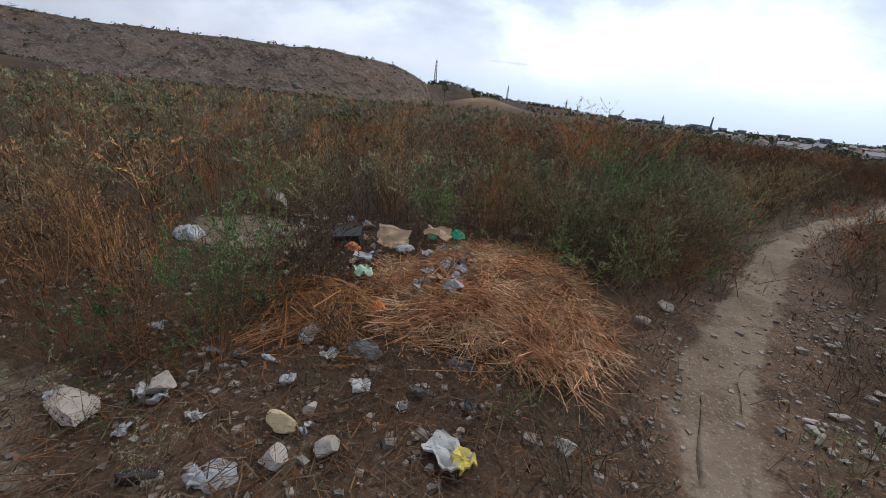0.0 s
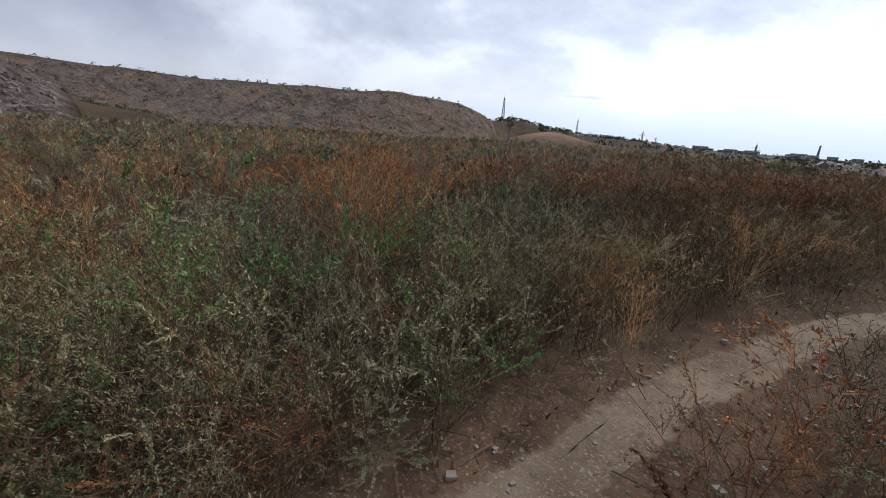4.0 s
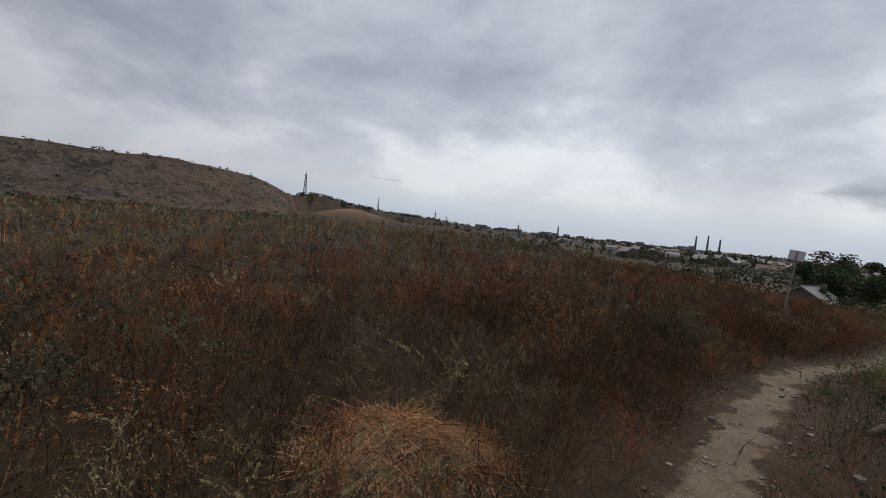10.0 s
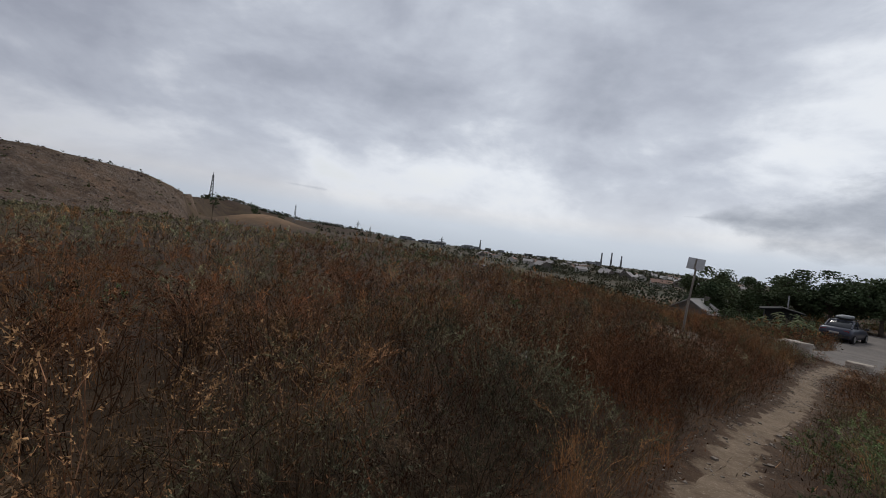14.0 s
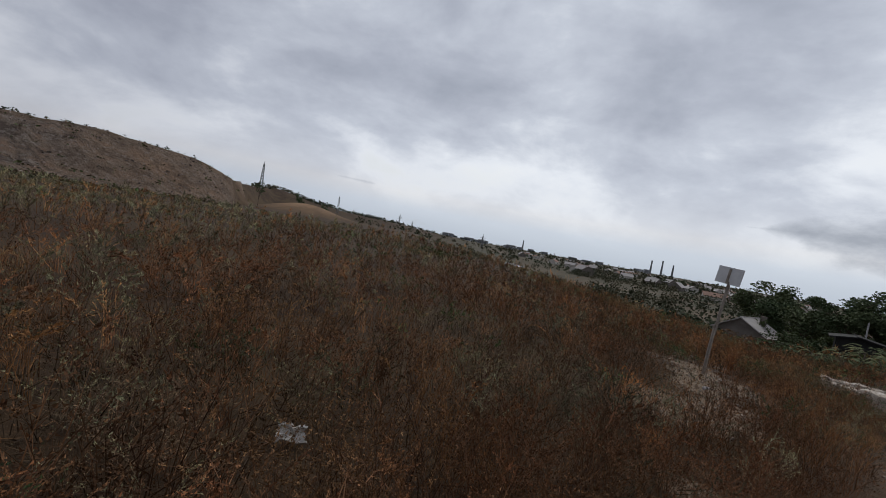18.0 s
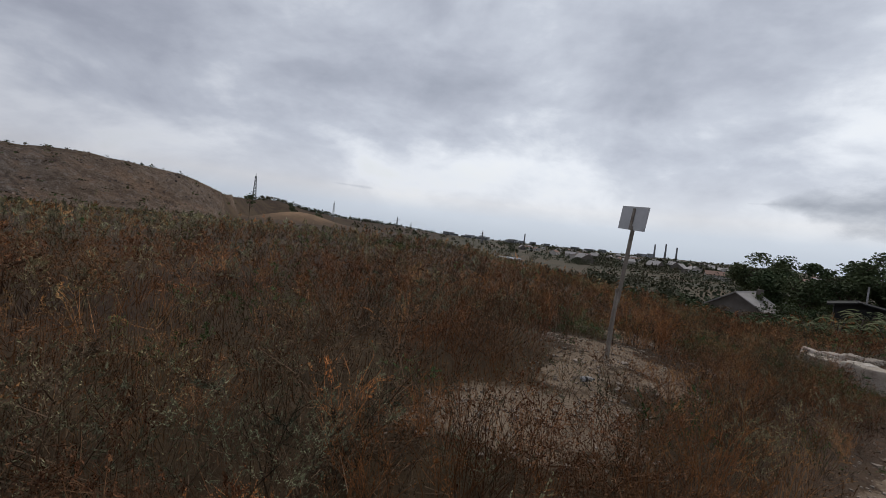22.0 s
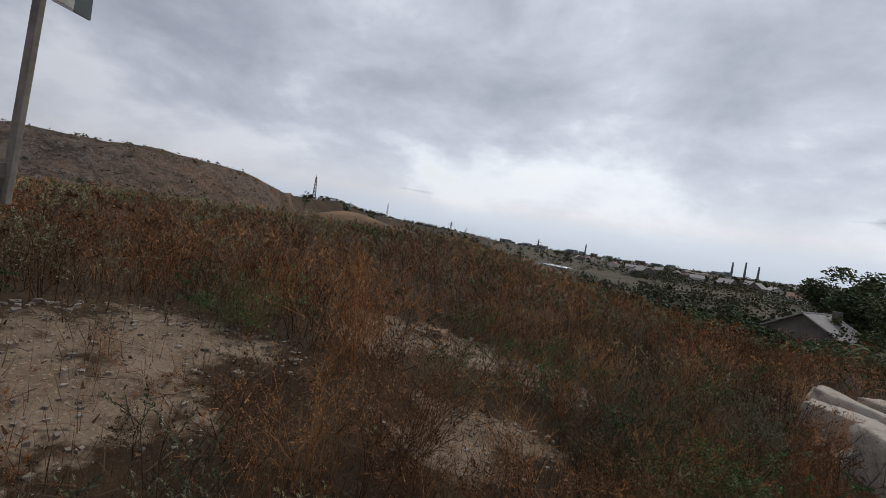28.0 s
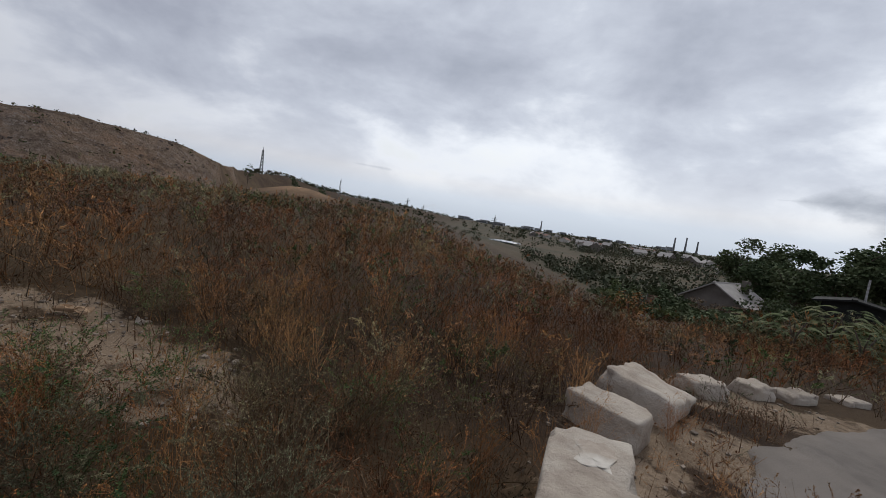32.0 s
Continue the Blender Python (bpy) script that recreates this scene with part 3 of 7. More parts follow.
def thing(name, label, category, x=0.0, y=0.0, z=None, turn=0.0, group="", kind=""):
    """An empty at the thing's base, standing on the ground unless z is given."""
    ob = new(name)
    ob.empty_display_size = 0.1
    ob.matrix_world = pose(x, y, ground_at(x, y) if z is None else z, 0, 0, turn)
    return tagged(ob, label, category, group, kind)


def part(name, bm, mat, parent, label="", smooth_shade=False):
    me = bpy.data.meshes.new(name)
    bm.to_mesh(me)
    bm.free()
    me.materials.append(M[mat])
    if smooth_shade:
        me.polygons.foreach_set("use_smooth", np.full(len(me.polygons), True))
    ob = new(name, me)
    ob.parent = parent
    return tagged(ob, label)


def box(sx, sy, sz, at=(0, 0, 0), bevel=0.0, rot=None, jitter=0.0, rng=None, cuts=0):
    """A box standing on at, bevelled and roughened."""
    bm = bmesh.new()
    bmesh.ops.create_cube(bm, size=1)
    bmesh.ops.scale(bm, vec=(sx, sy, sz), verts=bm.verts)
    bmesh.ops.translate(bm, vec=(0, 0, sz / 2), verts=bm.verts)
    if bevel:
        bmesh.ops.bevel(bm, geom=bm.edges[:], offset=bevel, segments=2, affect="EDGES", profile=0.6)
    if cuts:
        bmesh.ops.subdivide_edges(bm, edges=bm.edges[:], cuts=cuts, use_grid_fill=True)
    if jitter:
        for v in bm.verts:
            n = noise.noise_vector(v.co * 3.1 + Vector((rng.uniform(0, 0.01), sx * 7, sy * 3)))
            v.co += n * jitter
    if rot:
        bmesh.ops.rotate(bm, cent=(0, 0, 0), matrix=Euler([radians(a) for a in rot]).to_matrix(), verts=bm.verts)
    bmesh.ops.translate(bm, vec=at, verts=bm.verts)
    return bm


def tube(points, radii, sides=6, cap=True):
    """A tube along points with a radius at each."""
    bm = bmesh.new()
    rings = []
    pts = [Vector(p) for p in points]
    for i, p in enumerate(pts):
        d = (pts[min(i + 1, len(pts) - 1)] - pts[max(i - 1, 0)]).normalized()
        q = d.to_track_quat("Z", "Y")
        rings.append([bm.verts.new(p + q @ Vector((math.cos(a) * radii[i], math.sin(a) * radii[i], 0))) for a in (2 * math.pi * k / sides for k in range(sides))])
    for a, b in zip(rings, rings[1:]):
        for k in range(sides):
            bm.faces.new((a[k], a[(k + 1) % sides], b[(k + 1) % sides], b[k]))
    if cap:
        bm.faces.new(rings[0][::-1])
        bm.faces.new(rings[-1])
    return bm


def blob(rx, ry, rz, rough, seed, sub=3, flat=0.0, freq=2.2):
    """A lump: a sphere pushed in and out by noise, its underside flattened."""
    bm = bmesh.new()
    bmesh.ops.create_icosphere(bm, subdivisions=sub, radius=1)
    off = Vector((seed * 3.7, seed * 1.3, seed * 7.9))
    for v in bm.verts:
        n = v.co.normalized()
        k = 1 + rough * noise.noise(n * freq + off) + 0.5 * rough * noise.noise(n * freq * 2.7 + off)
        c = Vector((n.x * rx * k, n.y * ry * k, n.z * rz * k))
        if flat and c.z < -flat * rz:
            c.z = -flat * rz
        v.co = c
    zmin = min(v.co.z for v in bm.verts)
    bmesh.ops.translate(bm, vec=(0, 0, -zmin), verts=bm.verts)
    return bm


def rock_mesh(rx, ry, rz, seed, planes=13):
    """A broken stone: an icosphere cut by random planes, edges slightly worn."""
    rng = random.Random(seed)
    bm = bmesh.new()
    bmesh.ops.create_icosphere(bm, subdivisions=3, radius=1.25)
    for _ in range(planes):
        n = Vector((rng.gauss(0, 1), rng.gauss(0, 1), rng.gauss(0, 0.9))).normalized()
        d = rng.uniform(0.45, 0.85)
        for v in bm.verts:
            k = v.co.dot(n) - d
            if k > 0:
                v.co -= n * k
    for v in bm.verts:
        v.co += v.co.normalized() * 0.05 * noise.noise(v.co * 4 + Vector((seed, 0, 0)))
        v.co.x, v.co.y, v.co.z = v.co.x * rx, v.co.y * ry, v.co.z * rz
    zmin = min(v.co.z for v in bm.verts)
    bmesh.ops.translate(bm, vec=(0, 0, -zmin - rz * 0.15), verts=bm.verts)
    return bm


# ---- plants ----
KINDS = dict(
    rust=dict(h=0.80, spread=0.50, stems=14, branch=0.42, rise=0.42, leaf=0.0140, width=0.28, curl=0.3),
    grey=dict(h=0.74, spread=0.50, stems=12, branch=0.40, rise=0.6, leaf=0.0150, width=0.21, curl=0.3),
    green=dict(h=0.68, spread=0.55, stems=12, branch=0.36, rise=0.4, leaf=0.0155, width=0.38, curl=0.35),
    straw=dict(h=0.80, spread=0.40, stems=24, branch=0.34, rise=0.75, leaf=0.0135, width=0.24, curl=0.2),
    low=dict(h=0.46, spread=0.95, stems=16, branch=0.38, rise=0.3, leaf=0.0135, width=0.26, curl=0.4),
)
# share of stems, branches, twigs, leaves, leaf size: from beside the way to the far field
LOD = [(1.0, 54, 110, 1350, 1.0), (0.8, 32, 44, 560, 1.5), (0.5, 20, 0, 185, 2.7), (0.3, 6, 0, 46, 5.6), (0.2, 3, 0, 28, 8.5)]


def plant(kind, lod, seed, dense=1.0, fineness=1.0):
    """One weed as arrays: stems, side branches and twigs as tapered ribbons, small leaves or seed heads set thickly along the twigs."""
    k = KINDS[kind]
    part_of, nb, nt, nl, big = LOD[lod]
    g = np.random.default_rng(seed)
    ns = max(2, int(k["stems"] * part_of))
    nb, nt, nl = int(nb * min(dense, 2.0)), int(nt * min(dense, 2.5)), int(nl * dense)
    if kind == "straw":
        nl = int(nl * 0.62)
    h = k["h"]
    az = g.uniform(0, 2 * np.pi, ns)
    lean = np.minimum(np.abs(g.normal(0, k["spread"], ns)), 1.35)
    length = h * g.uniform(0.70, 1.08, ns) * (1 - 0.12 * lean)
    u = np.linspace(0, 1, 4)
    out = np.stack([np.cos(az), np.sin(az)], 1)
    bend = k["curl"] * g.normal(0, 1, (ns, 2))
    pts = np.zeros((ns, 4, 3))
    base = g.normal(0, 0.05 * (1 + k["spread"]), (ns, 2))
    for i, s in enumerate(u):
        pts[:, i, :2] = base + (out * (np.sin(lean) * length)[:, None]) * s + bend * length[:, None] * s * s * 0.5
        pts[:, i, 2] = np.cos(lean) * length * (s - 0.12 * k["curl"] * s * s)
    V, F, I = [], [], []
    count = 0

    def unit(v):
        return v / (np.linalg.norm(v, axis=1, keepdims=True) + 1e-9)

    def blades(a, side, b, mat):
        nonlocal count
        n = len(a)
        V.append(np.stack([a - side, a + side, b], 1).reshape(-1, 3))
        F.append(np.arange(n * 3).reshape(n, 3) + count)
        I.append(np.full(n, mat))
        count += n * 3

    def ribbons(a, b, wa, wb, mat):
        side = unit(np.cross(b - a, g.normal(0, 1, a.shape)))
        blades(a, side * wa[:, None], b + side * wb[:, None], mat)
        if wb[0] > 0.3 * wa[0]:
            blades(b, side * wb[:, None], a - side * wa[:, None] * 0.5, mat)

    w = 0.0036 * (1 + 0.45 * (big - 1)) * (1.15 if kind != "straw" else 0.8)
    segs = (0, 1, 2, 3) if lod < 2 else (0, 3)
    for i, j in zip(segs[:-1], segs[1:]):
        ribbons(pts[:, i], pts[:, j], np.full(ns, w * (1 - 0.22 * i)), np.full(ns, w * (1 - 0.24 * j)), 0)

    def on_stem(si, su):
        q = su * 3
        i0 = np.minimum(q.astype(int), 2)
        fr = (q - i0)[:, None]
        return pts[si, i0] * (1 - fr) + pts[si, i0 + 1] * fr, unit(pts[si, i0 + 1] - pts[si, i0])

    # side branches all the way up, longest in the middle, so that the plant is rounded
    su = 1.0 - 0.9 * g.random(nb) ** 1.1
    a, d = on_stem(g.integers(0, ns, nb), su)
    rnd = g.normal(0, 1, (nb, 3)) * np.array([1, 1, 0.5])
    bd = unit(d * k["rise"] + unit(rnd) * (1 - 0.45 * k["rise"]) + np.array([0, 0, 0.25]))
    b = a + bd * (k["branch"] * h * g.uniform(0.5, 1.2, nb) * (1.15 - 0.6 * su))[:, None]
    ribbons(a, b, np.full(nb, w * 0.6), np.full(nb, w * 0.12), 0)
    if nt:
        bi = g.integers(0, nb, nt)
        ta = a[bi] + (b - a)[bi] * g.uniform(0.25, 1.0, nt)[:, None]
        td = unit(bd[bi] * 0.7 + unit(g.normal(0, 1, (nt, 3))) * 0.75 + np.array([0, 0, 0.3]))
        tb = ta + td * (k["branch"] * h * 0.38 * g.uniform(0.5, 1.3, nt))[:, None]
        ribbons(ta, tb, np.full(nt, w * 0.38), np.full(nt, w * 0.08), 0)
        a, b, bd = np.vstack([a, ta]), np.vstack([b, tb]), np.vstack([bd, td])
    # leaves evenly along the twigs, a few on the stems
    # the outer sprays carry most of them, so that the inside stays open
    outer = np.hypot(b[:, 0], b[:, 1]) / (0.5 * h) + b[:, 2] / h
    share = (outer - outer.min() + 0.05) ** (1.0 if lod > 2 else 2.0) * np.exp(g.normal(0, 0.5, len(a)))
    bi = g.choice(len(a), nl, p=share / share.sum())
    p = a[bi] + (b - a)[bi] * (1.05 - 0.8 * g.random(nl) ** 1.3)[:, None]
    ps, _ = on_stem(g.integers(0, ns, nl), g.uniform(0.3, 1.0, nl))
    p = np.where((g.random(nl) < 0.86)[:, None], p, ps) + g.normal(0, 0.004 * big, (nl, 3))
    ld = unit(bd[bi] * (0.6 if kind == "green" else 1.0) + g.normal(0, 0.62 if kind == "green" else 0.45, (nl, 3)))
    ll = k["leaf"] * big * fineness * g.uniform(0.6, 1.4, nl)
    sd = unit(np.cross(ld, g.normal(0, 1, (nl, 3))))
    slim = 0.5 if lod > 1 and kind != "green" else 1.0
    ll = ll * (1.35 if slim < 1 else 1.0)
    blades(p, sd * (ll * k["width"] * slim)[:, None], p + ld * ll[:, None], 1)
    V, F, I = np.vstack(V), np.vstack(F), np.concatenate(I)
    V[:, 2] = np.maximum(V[:, 2], -0.02)
    return V, F, I


def spread_plants(name, label, kind, lod, xy, scale, rng_seed, bias, variants=7):
    """Joins one plant at each place into one mesh of uncountable growth."""
    if len(xy) == 0:
        return None
    g = np.random.default_rng(rng_seed)
    protos = [plant(kind, lod, 100 * lod + 17 * i + len(kind)) for i in range(variants)]
    pick = g.integers(0, variants, len(xy))
    VV, FF, II, TT, count = [], [], [], [], 0
    z = height(xy[:, 0], xy[:, 1])
    for i, (V, F, I) in enumerate(protos):
        sel = np.where(pick == i)[0]
        if len(sel) == 0:
            continue
        n = len(sel)
        a = g.uniform(0, 2 * np.pi, n)
        s = scale[sel] * g.uniform(0.78, 1.22, n)
        s = np.minimum(s, (1.02, 1.05, 1.12, 1.4, 2.1)[lod])
        sz = s * g.uniform(0.85, 1.1, n)
        c, sn = np.cos(a)[:, None], np.sin(a)[:, None]
        tilt = g.normal(0, 0.08, (n, 2))
        x = (V[None, :, 0] * c - V[None, :, 1] * sn) * s[:, None] + tilt[:, :1] * V[None, :, 2]
        y = (V[None, :, 0] * sn + V[None, :, 1] * c) * s[:, None] + tilt[:, 1:] * V[None, :, 2]
        zz = V[None, :, 2] * sz[:, None]
        P = np.stack([x + xy[sel, 0][:, None], y + xy[sel, 1][:, None], zz + z[sel][:, None]], 2)
        VV.append(P.reshape(-1, 3).astype(np.float32))
        off = (np.arange(n) * len(V))[:, None, None] + count
        FF.append((F[None] + off).reshape(-1, 3))
        II.append(np.tile(I, n))
        # every plant's own random paleness, plus bias: brightness by area in place of exposure
        TT.append(np.repeat(np.clip(np.exp(g.normal(0, 0.46, n) + 0.7 * bias[sel]) - 1.0, -0.65, 1.5), len(V)))
        count += n * len(V)
    me = mesh_from(name, np.vstack(VV), np.vstack(FF), [kind + "_stem", kind + "_leaf"], np.concatenate(II))
    me.attributes.new("tone", "FLOAT", "POINT").data.foreach_set("value", np.concatenate(TT).astype(np.float32))
    return tagged(new(name, me), label, "weeds", kind="stuff")


def jitter_grid(x0, x1, y0, y1, step, seed):
    g = np.random.default_rng(seed)
    x, y = np.meshgrid(np.arange(x0, x1, step), np.arange(y0, y1, step))
    n = x.size
    return np.stack([x.ravel() + g.uniform(-0.5, 0.5, n) * step, y.ravel() + g.uniform(-0.5, 0.5, n) * step], 1), g


KEEP_OFF = [(18.9, 24.2, 0.7, 0.45), (20.45, 24.75, 0.45, 0.5), (1.25, 4.85, 0.42, 0.42), (1.2, 6.05, 0.4, 0.4), (1.88, 5.95, 0.28, 0.28), (2.35, 6.3, 0.3, 0.3), (1.8, 5.25, 0.3, 0.3), (2.0, 4.9, 0.25, 0.25), (0.75, 2.75, 1.35, 1.35), (4.8, 10.6, 0.62, 0.6), (20.9, 25.5, 0.45, 0.85), (21.6, 27.4, 0.5, 0.4), (22.3, 28.4, 0.5, 0.55), (24.5, 29.9, 1.6, 0.5), (0.6, 1.0, 0.9, 0.5), (-0.5, 3.0, 0.85, 0.62), (-1.75, 2.95, 0.8, 0.42), (3.2, 3.6, 0.6, 0.6), (3.7, 4.2, 0.65, 0.6), (3.5, 4.85, 0.5, 0.5)]
ROAD_EDGE = np.array([(22.1, 24.6), (22.45, 25.9), (22.7, 26.9), (23.3, 27.8), (24.2, 28.6), (26.3, 29.7), (28.5, 31.2), (31.5, 33.9), (36.0, 38.3), (44.0, 45.0)])


def on_road(x, y):
    ye = np.interp(x, ROAD_EDGE[:, 0], ROAD_EDGE[:, 1])
    return (x > 22.2) & (y < ye) & (y > ye - 7.5)


WEEDS = [("rust", "tall dry rust-brown weeds"), ("grey", "grey-green wormwood weeds with small leaves"), ("green", "leafy green weeds"), ("straw", "orange dry straw grass with seed heads"), ("low", "low dark brush of dry twigs")]


def build_field():
    bands = [(0, 0.30, 1.9, 0.31, 26), (1, 1.9, 5.6, 0.36, 32), (2, 5.6, 18.0, 0.525, 46), (3, 18.0, 46.0, 0.95, 72), (4, 46.0, 125.0, 1.95, 140)]
    for lod, near, far, step, reach in bands:
        xy, g = jitter_grid(CENTRE[0] - reach, CENTRE[0] + reach, CENTRE[1] - reach, CENTRE[1] + reach, step, 11 + lod)
        d, side = way_distance(xy[:, 0], xy[:, 1])
        side = np.where((xy[:, 0] > 19) & (xy[:, 1] > np.interp(xy[:, 0], ROAD_EDGE[:, 0], ROAD_EDGE[:, 1]) - 0.3), 1.0, side)
        # the far side of the way is only seen from a distance: coarser plants there
        reachd = np.where(side < 0, np.where(d < 2.2, np.maximum(d + 1.7, 2.0), d + 16), d)
        keep = (reachd > near) & (reachd <= far) & ((side > 0) | (d < 7))
        xy, d, side = xy[keep], d[keep], side[keep]
        x, y = xy[:, 0], xy[:, 1]
        az = np.degrees(np.arctan2(x - CENTRE[0], y - CENTRE[1]))
        ok = np.where(side > 0, True, d < 6.5) & ~((d > 7) & ((az > 60) | (az < -168)))
        ok &= ~on_road(x, y) & (brow(x, y) < 10) & ((y > -0.8) | (x < -2.5)) & ((side > 0) | (d < 4.5) | (x > 20))
        bare = bareness(x, y)
        ok &= g.random(len(x)) > bare * np.where(x > 11, 0.62, 0.78)
        ok &= (side > 0) | (g.random(len(x)) < np.where(y > 8, 0.9, 0.62))
        ok &= d > np.where(side > 0, 0.31, 0.34) + 0.12 * g.random(len(x))
        if lod in (1, 2):
            ok &= g.random(len(x)) < 0.8 + 0.2 * smooth((x - 11) / 3)
        for cx, cy, a, b in KEEP_OFF:
            ok &= np.hypot((x - cx) / a, (y - cy) / b) > 1
        rq = np.hypot(x - 3.3, y - 5.6)
        ok &= rq < 0.76 * np.interp(np.degrees(np.arctan2(x - 3.3, y - 5.6)), QUARRY[:, 0], QUARRY[:, 2])
        # the weeds are thin beside the first heap and dense past it
        ok &= (g.random(len(x)) > 0.55 * bell(x, y, 0.2, 1.2, 1.0))
        xy, x, y, d, bare, side = xy[ok], x[ok], y[ok], d[ok], bare[ok], side[ok]
        # which kind grows where: patches a metre or two across, wider far off
        k = (1.0, 1.0, 0.8, 0.4, 0.22)[lod]
        early = bell(x, y, 1.0, 6.0, 4.2)
        late = smooth((x - 12) / 6)
        middle = bell(x, y, 4.5, 14.0, 5.0)
        west = smooth((-x - 1.5) / 9) * (d > 5)
        lush = bell(x, y, 10.4, 13.6, 2.6) * (side < 0)
        off = smooth((d - 8) / 20) * (lod > 1)
        score = np.stack([0.95 + 0.05 * late - 0.75 * early + 0.35 * middle - lush - 0.4 * off - 0.5 * west + 0.9 * wave(x, y, 1.2 * k, 1),
                          0.62 + 1.15 * early + 0.25 * bell(x, y, 9.5, 17.5, 4.0) + 0.15 * late + 0.5 * off + 0.5 * west + 0.9 * wave(x, y, 1.5 * k, 7),
                          -0.1 + 0.35 * early + 0.2 * late + 2.2 * lush + 0.1 * off + 0.9 * wave(x, y, 2.0 * k, 11),
                          0.45 + 0.35 * late + 0.25 * early + 0.35 * bell(x, y, 2, 13, 9.0) * (d > 4) - 0.5 * bell(x, y, 2.0, 8.8, 2.0) - 0.2 * middle + 0.2 * off + 0.3 * west + 1.0 * wave(x, y, 1.7 * k, 17),
                          0.30 + 0.7 * (bare > 0.12) + 0.35 * middle - 0.2 * west - 0.6 * early + 0.9 * wave(x, y, 1.4 * k, 23)], 1)
        choice = (score + g.gumbel(0, 0.3, score.shape)).argmax(1)
        size = np.clip(0.86 + 0.22 * wave(x, y, 0.7, 5) - 0.68 * bare - 0.25 * np.exp(-d / 0.4), 0.2, 1.3)
        size = size * np.clip(np.where(y < 9, 0.68, 0.6) + 0.75 * (d - 0.3), 0.5, 1) * (1 - 0.62 * bell(x, y, -0.8, 2.0, 0.75))
        size = size * np.where(side < 0, np.where(y > 4, 0.85, 0.6), 1) * (1 - 0.22 * late * np.exp(-(d / 6) ** 2)) * (1 + 0.12 * early)
        size = size * (1 + 0.35 * bell(x, y, 4.6, 7.2, 1.6) * (side < 0))
        size = size * (1.0, 1.0, 1.08, 1.25, 1.9)[lod]
        for i, (kind, label) in enumerate(WEEDS):
            where = ("beside the path", "near the path", "across the field", "far across the field", "towards the hills")[lod]
            # last argument: weeds painted brighter or darker by area, standing in for exposure
            spread_plants(f"{kind}_weeds", f"{label} {where}", kind, lod, xy[choice == i], size[choice == i], 31 * lod + i, (0.42 * bell(x, y, 1.2, 4.6, 2.4) - 0.3 * bell(x, y, 2.0, 8.8, 2.0) + 0.25 * west - 0.3 * middle + 0.5 * bell(x, y, 2.5, 17, 6.0) * (d > 5) + 0.2 * smooth((d - 8) / 12) * late + 0.3 * wave(x, y, 0.55, 9))[choice == i])


build_field()


def build_thatch():
    """Thin dry stalks and grass blades standing thickly under the weeds, one stuff per kind and distance."""
    for where, near, far, step, lo, hi, width, seed in (("beside the path", 0.27, 3.4, 0.032, 0.06, 0.30, 0.0015, 201), ("across the field", 3.4, 11.0, 0.072, 0.14, 0.46, 0.0038, 202)):
        xy, g = jitter_grid(-9, 25, -1, 34, step, seed)
        d, side = way_distance(xy[:, 0], xy[:, 1])
        keep = (d > near) & (d <= far) & ((side > 0) | (d < 2.2))
        xy, d, side = xy[keep], d[keep], side[keep]
        x, y = xy[:, 0], xy[:, 1]
        bare = bareness(x, y)
        ok = (g.random(len(x)) > 0.9 * bare) & ~on_road(x, y) & (brow(x, y) < 8) & (g.random(len(x)) < 0.55 + 0.45 * wave(x, y, 1.9, 12))
        ok &= (np.hypot(x - 0.76, y - 2.72) > 0.95) & (np.hypot((x - 0.4) / 1.6, (y - 0.9) / 0.9) > 1) & (np.hypot(x - 20.9, y - 25.5) > 0.6) & (g.random(len(x)) > 0.65 * bell(x, y, 1.2, 5.6, 2.6))
        xy, x, y, d = xy[ok], x[ok], y[ok], d[ok]
        n = len(x)
        h = g.uniform(lo, hi, n) * (0.55 + 0.45 * smooth((d - 0.25) / 0.8)) * (0.8 + 0.3 * wave(x, y, 1.3, 4))
        a, lean = g.uniform(0, 6.28, n), np.abs(g.normal(0, 0.42, n))
        z = height(x, y)
        base = np.stack([x, y, z - 0.01], 1)
        tip = base + np.stack([np.cos(a) * np.sin(lean) * h, np.sin(a) * np.sin(lean) * h, np.cos(lean) * h], 1)
        turn = g.uniform(0, 6.28, n)
        w = np.stack([np.cos(turn), np.sin(turn), np.zeros(n)], 1) * (width * g.uniform(0.6, 1.5, n))[:, None]
        pick = (wave(x, y, 1.1, 21) + g.normal(0, 0.35, n))
        kinds = np.digitize(pick, [-0.25, 0.3])
        for k, (mat, label) in enumerate((("low_stem", "thin dark dry stalks under the weeds"), ("rust_stem", "thin rust-brown dry stalks under the weeds"), ("straw_stem", "thin orange dry grass under the weeds"))):
            q = kinds == k
            V = np.stack([(base - w)[q], (base + w)[q], tip[q]], 1).reshape(-1, 3)
            me = mesh_from("dry_grass", V, np.arange(len(V)).reshape(-1, 3), [mat])
            me.attributes.new("tone", "FLOAT", "POINT").data.foreach_set("value", np.repeat(g.uniform(-0.5, 0.15, q.sum()), 3).astype(np.float32))
            tagged(new("dry_grass", me), f"{label} {where}", "grass", kind="stuff")


build_thatch()


